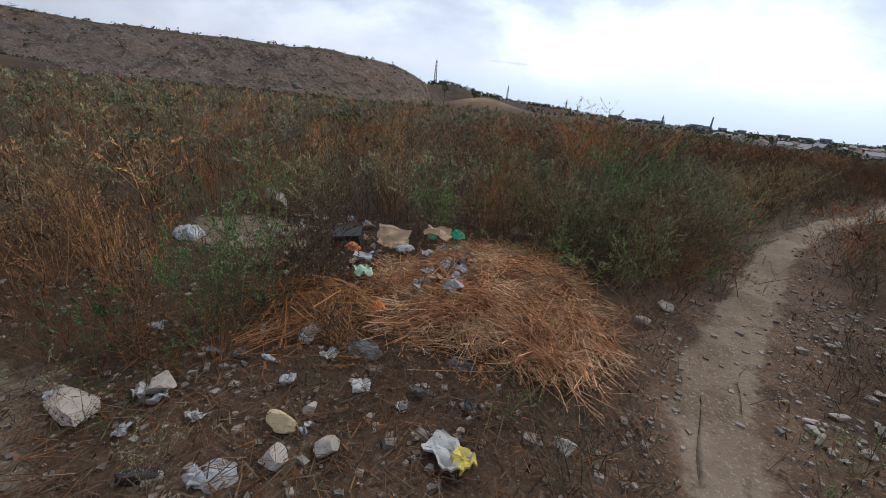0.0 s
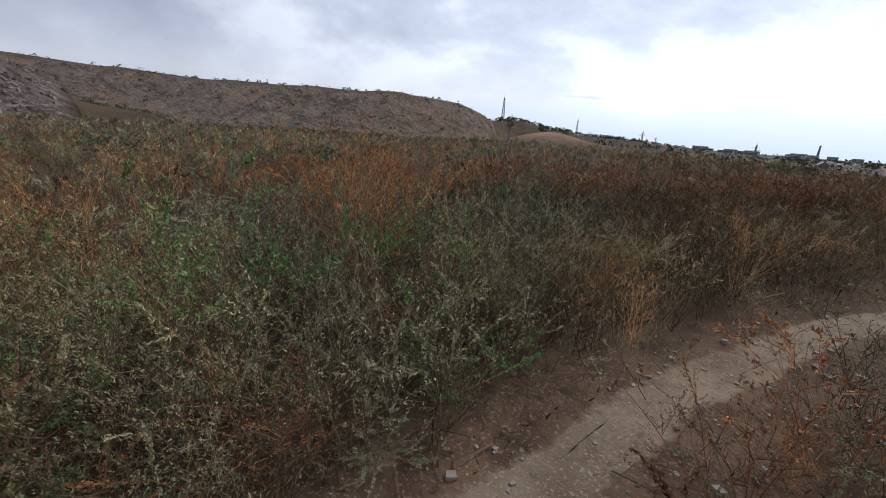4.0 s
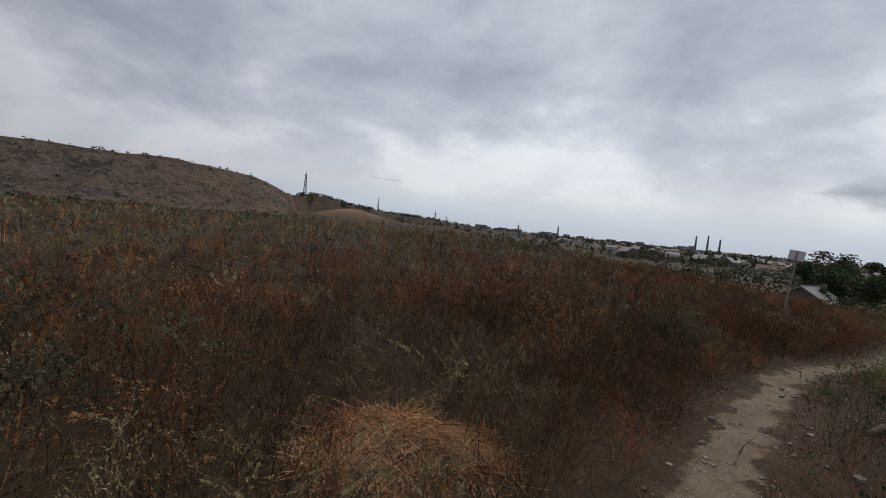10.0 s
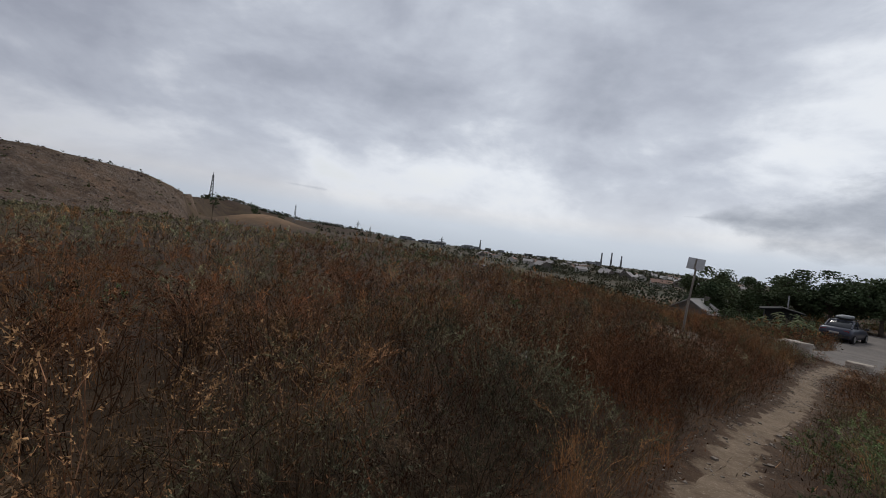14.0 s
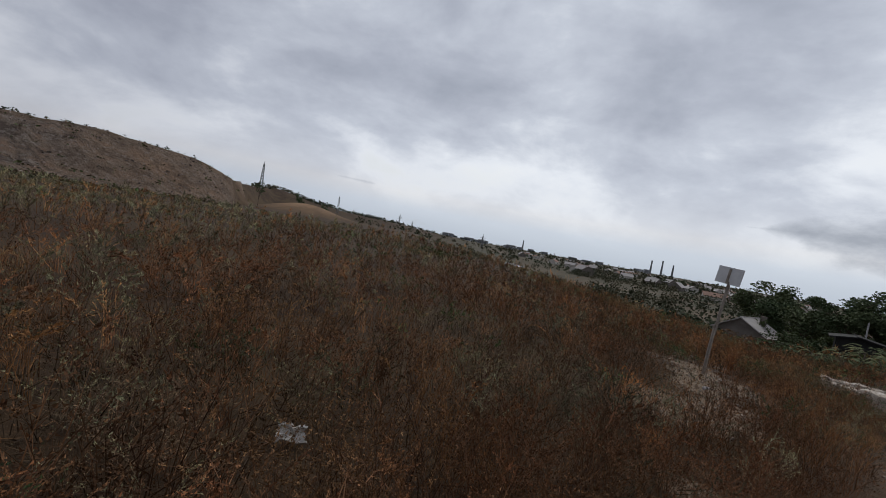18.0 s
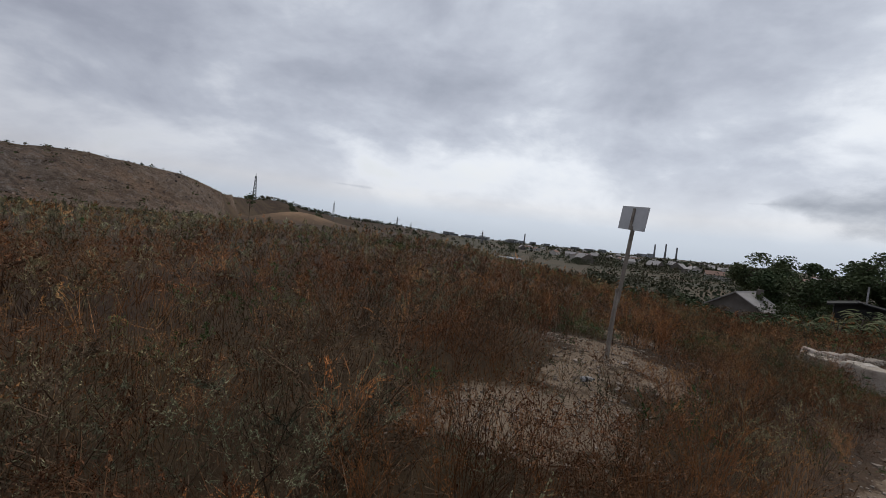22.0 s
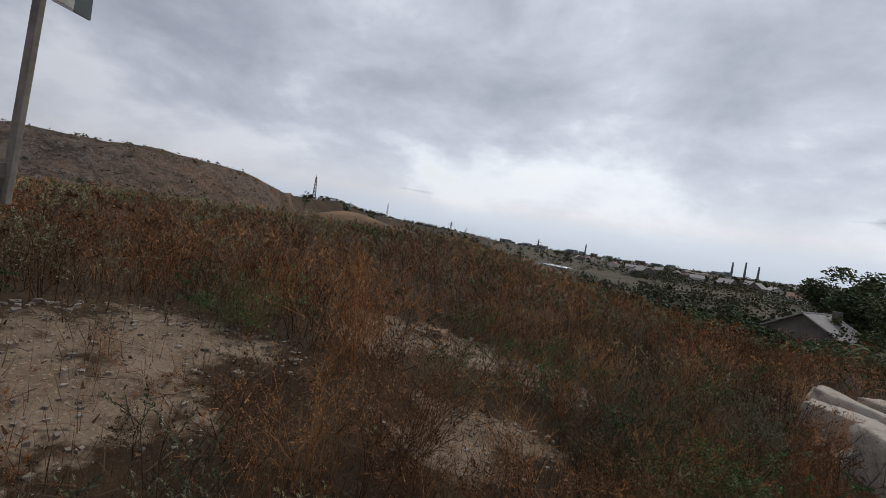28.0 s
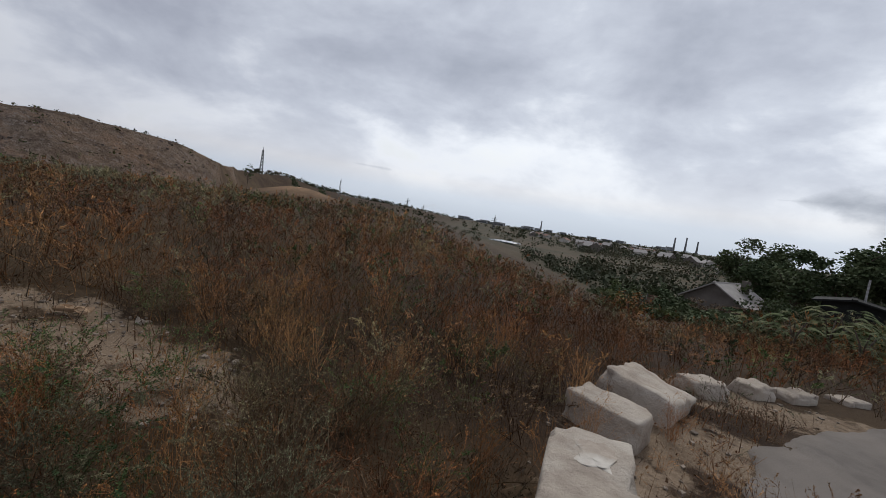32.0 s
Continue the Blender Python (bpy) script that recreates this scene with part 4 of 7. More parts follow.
def shrub(name, label, kind, x, y, size, seed, dense=1.3, lod=0, wide=1.0):
    """A single plant that stands out: its twigs and its foliage as two parts."""
    V, F, I = plant(kind, lod, seed, dense * 1.35, 0.75)
    top = thing(name, label, "shrub", x, y, ground_at(x, y) - 0.02, turn=seed * 37 % 360)
    for idx, pname in ((0, "stem_tangle"), (1, "foliage")):
        f = F[I == idx]
        used, inv = np.unique(f, return_inverse=True)
        me = mesh_from(pname, V[used] * (size * wide, size * wide, size), inv.reshape(f.shape), [kind + ("_stem", "_leaf")[idx]])
        me.attributes.new("tone", "FLOAT", "POINT").data.foreach_set("value", np.full(len(me.vertices), PALER.get(name, 0.0), np.float32))
        ob = new(pname, me)
        ob.parent = top
        tagged(ob, kind="stuff")
    return top


PALER = dict(dark_weed=-0.42, silver_wormwood=0.75, orange_shrub=0.55, wormwood_bush=0.18, green_bush=0.72, fern_bush=0.6, green_weed=0.2, dry_weed=0.2, dry_brush=0.3, pale_brush=0.9)
SHRUBS = [
    ("green_bush", "bushy dark green shrub among the dry weeds", "green", 1.25, 4.85, 1.45, 3.0, 0.75), ("green_bush", "small bright green leafy bush by the straw heap", "green", 1.25, 3.75, 0.85, 1.8, 1.0),
    ("green_bush", "dark green leafy bush beside the rubbish", "green", -0.55, 1.5, 1.15, 2.4, 0.75), ("green_bush", "green leafy bush behind the rubbish", "green", -2.2, 3.4, 1.0, 1.6, 1.0),
    ("green_bush", "green leafy bush behind the heap", "green", -0.2, 3.9, 0.9, 1.6, 1.0), ("fern_bush", "feathery pale green weed bush", "green", 1.88, 5.95, 1.3, 1.7, 0.62),
    ("orange_shrub", "bright orange dry bushy grass plant", "straw", 1.25, 6.05, 1.42, 2.6, 1.0), ("orange_shrub", "bright orange dry grass clump", "straw", 0.85, 6.2, 1.35, 2.2, 1.1),
    ("wormwood_bush", "pale grey-green wormwood bush", "grey", 1.5, 5.45, 1.1, 1.9, 0.85), ("wormwood_bush", "pale grey-green wormwood bush", "grey", 1.05, 5.2, 1.05, 1.6, 1.0),
    ("silver_wormwood", "silvery wormwood bush beside the path", "grey", 2.35, 6.3, 1.05, 2.0, 0.9), ("silver_wormwood", "silvery wormwood bush beside the path", "grey", 1.8, 5.25, 0.95, 1.8, 0.95),
    ("silver_wormwood", "silvery wormwood bush beside the path", "grey", 2.55, 6.95, 1.0, 2.0, 1.0), ("wormwood_bush", "pale grey-green wormwood bush", "grey", 1.1, 4.3, 0.95, 1.6, 1.0),
    ("wormwood_bush", "pale grey-green wormwood bush", "grey", 1.7, 7.2, 1.0, 1.6, 1.0), ("wormwood_bush", "pale grey-green wormwood bush", "grey", 1.75, 4.4, 0.85, 1.6, 1.0),
    ("dry_brush", "rust-red dry brush under the wormwood", "rust", 2.0, 5.6, 0.7, 1.8, 1.1), ("dry_brush", "rust-red dry brush under the wormwood", "rust", 0.4, 3.9, 1.05, 1.8, 1.0),
    ("dark_brush", "dark tangled brush of dry twigs", "low", -0.75, 2.1, 1.5, 2.0, 0.9), ("dark_brush", "dark tangled brush of dry twigs", "low", -0.55, 2.45, 1.3, 2.0, 0.9),
    ("dry_weed", "tall thin rust-brown dry weed on bare soil", "rust", -1.05, 0.80, 0.62, 1.0, 1.1), ("dry_weed", "tall thin rust-brown dry weed on bare soil", "rust", -1.0, 1.05, 0.75, 1.2, 1.0),
    ("dry_weed", "tall thin rust-brown dry weed by the slab", "rust", -1.65, 0.95, 0.8, 1.2, 1.0), ("dry_weed", "rust-orange dry weed beside the stones", "straw", -0.68, 0.98, 0.5, 0.8, 1.0),
    ("dry_weed", "rust-orange dry weed beside the stones", "straw", -0.30, 1.12, 0.55, 0.8, 0.9), ("dry_weed", "tall rust-brown dry weeds behind the slab", "rust", -2.1, 1.45, 0.95, 1.4, 1.0),
    ("dry_weed", "tall rust-brown dry weeds behind the slab", "straw", -1.5, 1.35, 0.8, 1.2, 0.9), ("dry_weed", "tall golden dry weeds among rubbish", "straw", -2.5, 1.6, 1.0, 1.4, 1.0),
    ("green_bush", "dark green leafy bush beside the rubbish", "green", -0.6, 1.34, 1.0, 2.6, 0.62), ("wormwood_bush", "pale wormwood at the edge of bare soil", "grey", -0.9, 1.15, 0.5, 0.9, 1.1),
    ("dark_brush", "dark tangled brush of dry twigs", "low", -0.30, 1.95, 1.15, 2.0, 0.8), ("dark_brush", "dark tangled brush of dry twigs", "low", 0.15, 1.55, 0.8, 1.4, 0.8),
    ("dark_brush", "low dark twigs at the foot of the straw", "low", 0.5, 1.5, 0.6, 1.2, 1.1), ("dark_brush", "low dark twigs at the foot of the straw", "low", 0.85, 1.45, 0.5, 1.0, 1.2),
    ("green_weed", "small green weed in dry litter", "green", 1.2, 1.55, 0.35, 0.7, 1.3), ("green_weed", "small green weed among rubble beside the path", "green", 2.75, 1.95, 0.4, 0.8, 1.5),
    ("dark_brush", "dark low brush among rubble beside the path", "low", 2.95, 2.7, 0.7, 1.2, 1.1), ("dark_brush", "dark low brush among rubble beside the path", "low", 3.3, 3.2, 0.8, 1.2, 1.1),
    ("green_bush", "low green leafy bush beside the path", "green", 10.7, 14.3, 0.75, 1.6, 1.4), ("green_bush", "low green leafy bush beside the path", "green", 11.4, 14.9, 0.8, 1.6, 1.4),
    ("green_bush", "low green leafy bush beside the path", "green", 12.2, 15.6, 0.8, 1.6, 1.4), ("wormwood_bush", "grey-green bush beside the path", "grey", 12.9, 16.3, 0.7, 1.5, 1.3),
    ("green_bush", "low green leafy bush beside the path", "green", 12.0, 14.7, 0.85, 1.6, 1.5), ("dark_brush", "dark low brush beside the path", "low", 14.2, 17.5, 0.8, 1.4, 1.2),
    ("green_bush", "green leafy bush beyond the path's edge", "green", 10.4, 13.0, 1.25, 2.2, 1.4), ("green_bush", "green leafy bush beyond the path's edge", "green", 11.4, 13.6, 1.2, 2.0, 1.4),
    ("green_bush", "green leafy bush beyond the path's edge", "green", 12.6, 14.8, 1.1, 2.0, 1.4), ("dry_brush", "big dry rounded brush beside bare ground", "low", 11.9, 20.3, 2.1, 2.2, 1.0),
    ("dry_brush", "dark dry brush on the bare ground", "low", 15.6, 21.4, 1.5, 1.8, 1.1), ("orange_shrub", "orange dry grass tuft on the bare ground", "straw", 13.3, 20.2, 0.75, 1.2, 1.3),
    ("orange_shrub", "tall orange-yellow dry grass clump by the sign", "straw", 16.0, 24.9, 1.1, 2.0, 1.3), ("orange_shrub", "rust-orange dry grass clump by bare soil", "straw", 16.3, 24.4, 1.0, 1.8, 1.2),
    ("green_mat", "low dark green creeping weeds on bare soil", "green", 15.2, 24.9, 0.6, 1.8, 1.9), ("leafy_bush", "dark green leafy bush beside the blocks", "green", 19.15, 24.35, 0.85, 3.2, 1.25),
    ("leafy_bush", "dark green leafy bush beside the blocks", "green", 18.6, 24.05, 0.8, 3.0, 1.3), ("leafy_bush", "dark green leafy bush beside the blocks", "green", 19.5, 24.0, 0.6, 2.2, 1.3), ("orange_shrub", "rust-orange grass tuft beside a concrete block", "straw", 22.3, 27.5, 0.55, 1.6, 1.2),
    ("orange_shrub", "orange dry grass tuft behind the blocks", "straw", 21.3, 26.9, 0.6, 1.4, 1.2), ("orange_shrub", "orange dry grass tuft behind the blocks", "straw", 22.9, 28.9, 0.5, 1.2, 1.3),
    ("dry_brush", "brown dry brush behind the blocks", "rust", 21.2, 28.2, 0.9, 1.6, 1.1), ("dry_brush", "brown dry brush behind the blocks", "rust", 22.2, 29.4, 0.9, 1.6, 1.1),
    ("dry_weed", "thin dry weed at the foot of a block", "rust", 21.25, 25.1, 0.35, 0.7, 1.2), ("dark_brush", "dark low brush at the road's edge", "low", 22.0, 26.3, 0.5, 1.0, 1.3),
    ("dry_brush", "reddish dry brush on bare soil", "rust", 17.0, 23.6, 0.75, 1.6, 1.3), ("dry_brush", "reddish dry brush beside the path", "rust", 14.7, 20.8, 0.75, 1.6, 1.3),
    ("dry_brush", "grey dry brush beside bare soil", "low", 13.2, 22.6, 1.2, 1.6, 1.2), ("dry_brush", "dark dry brush below the bank", "low", 17.6, 25.4, 1.2, 1.6, 1.2),
    ("green_bush", "bright green leafy weed beside the straw heap", "green", 0.95, 3.6, 0.5, 1.2, 1.3),
    ("wormwood_bush", "pale wormwood between heap and path", "grey", 1.33, 3.85, 0.85, 1.6, 1.0),
    ("green_bush", "dark green leafy weed between heap and path", "green", 1.75, 3.5, 0.8, 1.6, 1.0),
    ("dry_brush", "rust-brown dry brush beside the path", "rust", 2.02, 3.6, 0.75, 1.6, 1.0),
    ("wormwood_bush", "pale wormwood between heap and path", "grey", 1.85, 4.15, 0.95, 1.8, 0.9),
    ("wormwood_bush", "dark grey-green wormwood beside the path", "grey", 2.2, 4.9, 0.85, 2.6, 1.0),
    ("dry_brush", "rust-brown dry brush beside the path", "rust", 2.3, 4.35, 0.65, 1.8, 1.0),
    ("green_bush", "grey-green leafy weed beside the path", "green", 2.5, 5.3, 0.8, 1.6, 0.9),
    ("dry_brush", "dark dry brush at the heap's edge", "low", 1.85, 3.0, 0.75, 1.4, 1.0),
    ("dry_brush", "rust-brown dry brush at the heap's edge", "rust", 1.95, 2.55, 0.5, 1.2, 1.0),
    ("silver_wormwood", "silvery wormwood bush beside the path", "grey", 2.7, 5.9, 0.85, 1.6, 0.9),
    ("wormwood_bush", "pale wormwood bush between path and rubbish", "grey", 1.0, 3.95, 0.95, 1.6, 1.0),
    ("dry_brush", "golden dry grass beside the path", "straw", 2.9, 6.6, 0.8, 1.4, 0.9),
    ("silver_wormwood", "silvery plumed wormwood close beside the path", "grey", 2.25, 5.72, 0.72, 3.2, 0.9), ("silver_wormwood", "silvery plumed wormwood close beside the path", "grey", 2.4, 6.15, 0.6, 2.4, 0.9),
    ("wormwood_bush", "dark grey-green wormwood close beside the path", "grey", 2.3, 4.75, 0.62, 2.6, 1.1), ("green_bush", "blue-green leafy bush among dry weeds", "green", 0.55, 4.55, 1.0, 2.6, 0.9),
    ("dry_brush", "tan dry grass clump behind the heap", "straw", 0.1, 4.6, 1.0, 2.0, 1.1), ("dry_brush", "tan dry grass clump behind the rubbish", "straw", -1.1, 4.3, 1.0, 2.0, 1.1),
    ("wormwood_bush", "grey-green wormwood behind the rubbish", "grey", -1.7, 3.9, 1.0, 2.0, 1.0), ("wormwood_bush", "grey-green wormwood beside the path", "grey", 2.55, 4.1, 0.7, 2.0, 0.9),
    ("wormwood_bush", "grey-green wormwood across the path", "grey", 3.75, 4.6, 0.75, 2.0, 1.0), ("dry_brush", "rust-brown dry brush across the path", "rust", 3.9, 5.4, 0.85, 2.0, 1.0), ("wormwood_bush", "grey-green wormwood across the path", "grey", 4.3, 6.2, 0.95, 2.0, 1.1),
    ("leafy_bush", "dark grey-green weed mound before the blocks", "grey", 19.3, 25.0, 0.75, 2.8, 1.2), ("leafy_bush", "dark grey-green weed mound before the blocks", "grey", 18.4, 24.9, 0.7, 2.8, 1.2),
    ("dry_brush", "tangled dark dry brush at the bare bank's edge", "low", 17.4, 27.5, 1.3, 3.0, 1.2), ("dry_brush", "tangled dark dry brush at the bare bank's edge", "low", 16.4, 27.7, 1.3, 3.0, 1.2), ("dry_brush", "tangled dark dry brush at the bare bank's edge", "low", 15.3, 27.3, 1.2, 3.0, 1.2),
    ("pale_brush", "wide pale bush of arching dry twigs", "low", 8.05, 17.2, 1.5, 2.4, 0.9), ("pale_brush", "pale grey dry twigs beside bare ground", "low", 12.1, 20.2, 1.1, 2.0, 1.0), ("orange_shrub", "rust-orange dry grass mound beside bare ground", "straw", 12.55, 20.35, 0.65, 2.2, 1.4),
    ("orange_shrub", "rust-orange dry clump beside the bare ground", "straw", 15.1, 21.5, 0.6, 2.2, 1.2), ("orange_shrub", "tall yellow-orange dry grass by the sign", "straw", 16.25, 25.0, 0.9, 2.2, 1.1), ("green_mat", "low dark green creeping weeds by the sign", "green", 15.05, 24.6, 0.6, 2.6, 1.7),
    ("dry_brush", "wide dry twiggy bush beside the path", "low", 10.6, 19.0, 1.7, 2.6, 1.0), ("dry_brush", "big dry rounded brush before the bare ground", "low", 12.3, 19.6, 1.2, 2.4, 1.0),
]
for i, (nm, lb, kd, sx, sy, sz, dn, wd) in enumerate(SHRUBS):
    first = 3.2 < sy < 7.6 and sx < 3.2
    shrub(nm, lb, kd, sx, sy, sz * (1.28 if first else 1.0), 500 + i, dn * (1.35 if first else 1.0), 0, wd)


# the growth round the bare soil and in front of the blocks
rngw = random.Random(23)
LATE = [("grey", "dark_weed", "dark grey-green bushy weed among dry growth"), ("grey", "wormwood_bush", "grey-green wormwood among dry growth"), ("straw", "orange_shrub", "rust-orange dry grass clump"), ("rust", "dry_brush", "reddish-brown dry brush among low weeds"), ("straw", "orange_shrub", "rust-orange dry grass clump"), ("green", "green_weed", "low green weed by bare soil")]
for i in range(44):
    wx, wy = rngw.uniform(16.9, 20.2), rngw.uniform(23.5, 28.2)
    if np.hypot(wx - 16.4, (wy - 26.7) * 2) < 1.3 or way_distance(np.array([wx]), np.array([wy]))[0][0] < 0.8:
        continue
    wk, wn, wl = LATE[i % 6]
    shrub(wn, wl, wk, wx, wy, rngw.uniform(0.5, 0.85), 800 + i, 1.3, 0, rngw.uniform(1.0, 1.35))

# a dark clump in front of the blocks
for i, (wk, wx, wy, ws) in enumerate((("grey", 18.3, 24.15, 0.62), ("grey", 18.54, 24.4, 0.66), ("grey", 18.27, 24.65, 0.72), ("grey", 18.87, 24.72, 0.62), ("grey", 18.0, 24.4, 0.6), ("green", 18.62, 24.85, 0.7))):
    shrub("dark_weed", "dark grey-green bushy weed in a low clump", wk, wx, wy, ws, 860 + i, 2.2, 0, 1.35)

# small plants scattered over the bare ground
rngk = random.Random(41)
TUFTS = [("low", "weed_tuft", "small dry brown weed on bare ground"), ("grey", "weed_tuft", "small grey-green weed on bare ground"), ("rust", "weed_tuft", "small rust-red weed on bare ground"), ("low", "weed_tuft", "small dry brown weed on bare ground")]
for i in range(64):
    tx0, ty0 = rngk.uniform(12.6, 18.6), rngk.uniform(20.3, 27.2)
    if bareness(np.array([tx0]), np.array([ty0]))[0] < 0.35 or way_distance(np.array([tx0]), np.array([ty0]))[0][0] < 0.5:
        continue
    tk, tn, tl = TUFTS[i % 4]
    shrub(tn, tl, tk, tx0, ty0, rngk.uniform(0.22, 0.5), 600 + i, 0.7, 0, rngk.uniform(1.0, 1.4))

rngt = random.Random(5)
for i in range(30):
    tx0, ty0 = rngt.uniform(-1.4, 1.35), rngt.uniform(0.35, 1.55)
    tk = rngt.choice(("low", "low", "rust", "straw", "green"))
    shrub("weed_tuft", "small green weed in dry litter" if tk == "green" else "small dry brown weed tuft in straw litter", tk, tx0, ty0, rngt.uniform(0.22, 0.42), 700 + i, 0.6, 0, 1.2)


# ---- path, road ----
def ribbon_sheet(name, label, category, line, half, mat, lift, ragged=0.12, seed=1, left=None):
    """A sheet that follows the ground along a line, with uneven edges."""
    pts = []
    for a, b in zip(line[:-1], line[1:]):
        n = max(2, int(np.hypot(*(b - a)) / 0.09))
        pts += [a + (b - a) * i / n for i in range(n)]
    pts = np.array(pts + [line[-1]])
    tan = np.gradient(pts, axis=0)
    tan /= np.linalg.norm(tan, axis=1, keepdims=True)
    nor = np.stack([-tan[:, 1], tan[:, 0]], 1)
    cols = np.linspace(-1, 1, 11)
    half = np.interp(pts[:, 1], [3, 8], half)
    x = np.zeros((len(pts), 11, 3))
    for j, c in enumerate(cols):
        wob = ragged * wave(pts[:, 0] * 3 + c * 5, pts[:, 1] * 3, 1.0, seed + (c > 0) * 9)
        p = pts + nor * (c * half + np.sign(c) * abs(c) * wob * half / 0.2)[:, None]
        x[:, j, :2] = p
        x[:, j, 2] = height(p[:, 0], p[:, 1]) + lift * (1 - 2.6 * (abs(c) > 0.99)) + 0.005 * (abs(c) < 0.95) * (wave(p[:, 0], p[:, 1], 8.0, 3) + 0.6 * wave(p[:, 0], p[:, 1], 21.0, 5))
    n = len(pts)
    i, j = np.meshgrid(np.arange(n - 1), np.arange(10), indexing="ij")
    a = (i * 11 + j).ravel()
    f = np.stack([a, a + 1, a + 12, a + 11], 1)[:, ::-1]
    me = mesh_from(name, x.reshape(-1, 3), f, [mat], smooth_shade=True)
    me.attributes.new("bare", "FLOAT", "POINT").data.foreach_set("value", np.full(len(me.vertices), 0.85, np.float32))
    return tagged(new(name, me), label, category, kind="structure")


ribbon_sheet("dirt_path", "narrow trodden path of pale bare dirt", "path", WAY, (0.15, 0.12), "ground", 0.005, 0.14)


def build_road():
    """The asphalt runs along the row of blocks, its edge broken and uneven."""
    edge = np.array([(22.3, 24.0), (22.4, 25.6), (22.6, 26.8), (23.2, 27.7), (24.0, 28.4), (26.3, 29.7), (28.5, 31.2), (31.5, 33.9), (36.0, 38.3), (44.0, 45.0)])
    k = np.concatenate([[0], np.cumsum(np.hypot(*np.diff(edge, axis=0).T))])
    q = np.arange(0, k[-1], 0.16)
    ex, ey = np.interp(q, k, edge[:, 0]), np.interp(q, k, edge[:, 1])
    off = np.array([0, 0.02, 0.25, 0.8, 2.2, 4.0, 5.4, 6.4])
    wob = 0.10 * wave(ex, ey, 3.1, 2) + 0.05 * wave(ex, ey, 9.0, 5)
    x = ex[:, None] + 0.80 * (off + wob[:, None])
    y = ey[:, None] - 0.60 * (off + wob[:, None])
    z = height(x, y) + np.array([-0.01, 0.03, 0.034, 0.036, 0.04, 0.036, 0.03, -0.01])
    n, c = x.shape
    i, j = np.meshgrid(np.arange(n - 1), np.arange(c - 1), indexing="ij")
    a = (i * c + j).ravel()
    f = np.stack([a, a + 1, a + c + 1, a + c], 1)
    me = mesh_from("road", np.stack([x, y, z], 2).reshape(-1, 3), f, ["asphalt"], smooth_shade=True)
    return tagged(new("road", me), "worn grey asphalt road with crumbling edge", "road", kind="structure")


build_road()


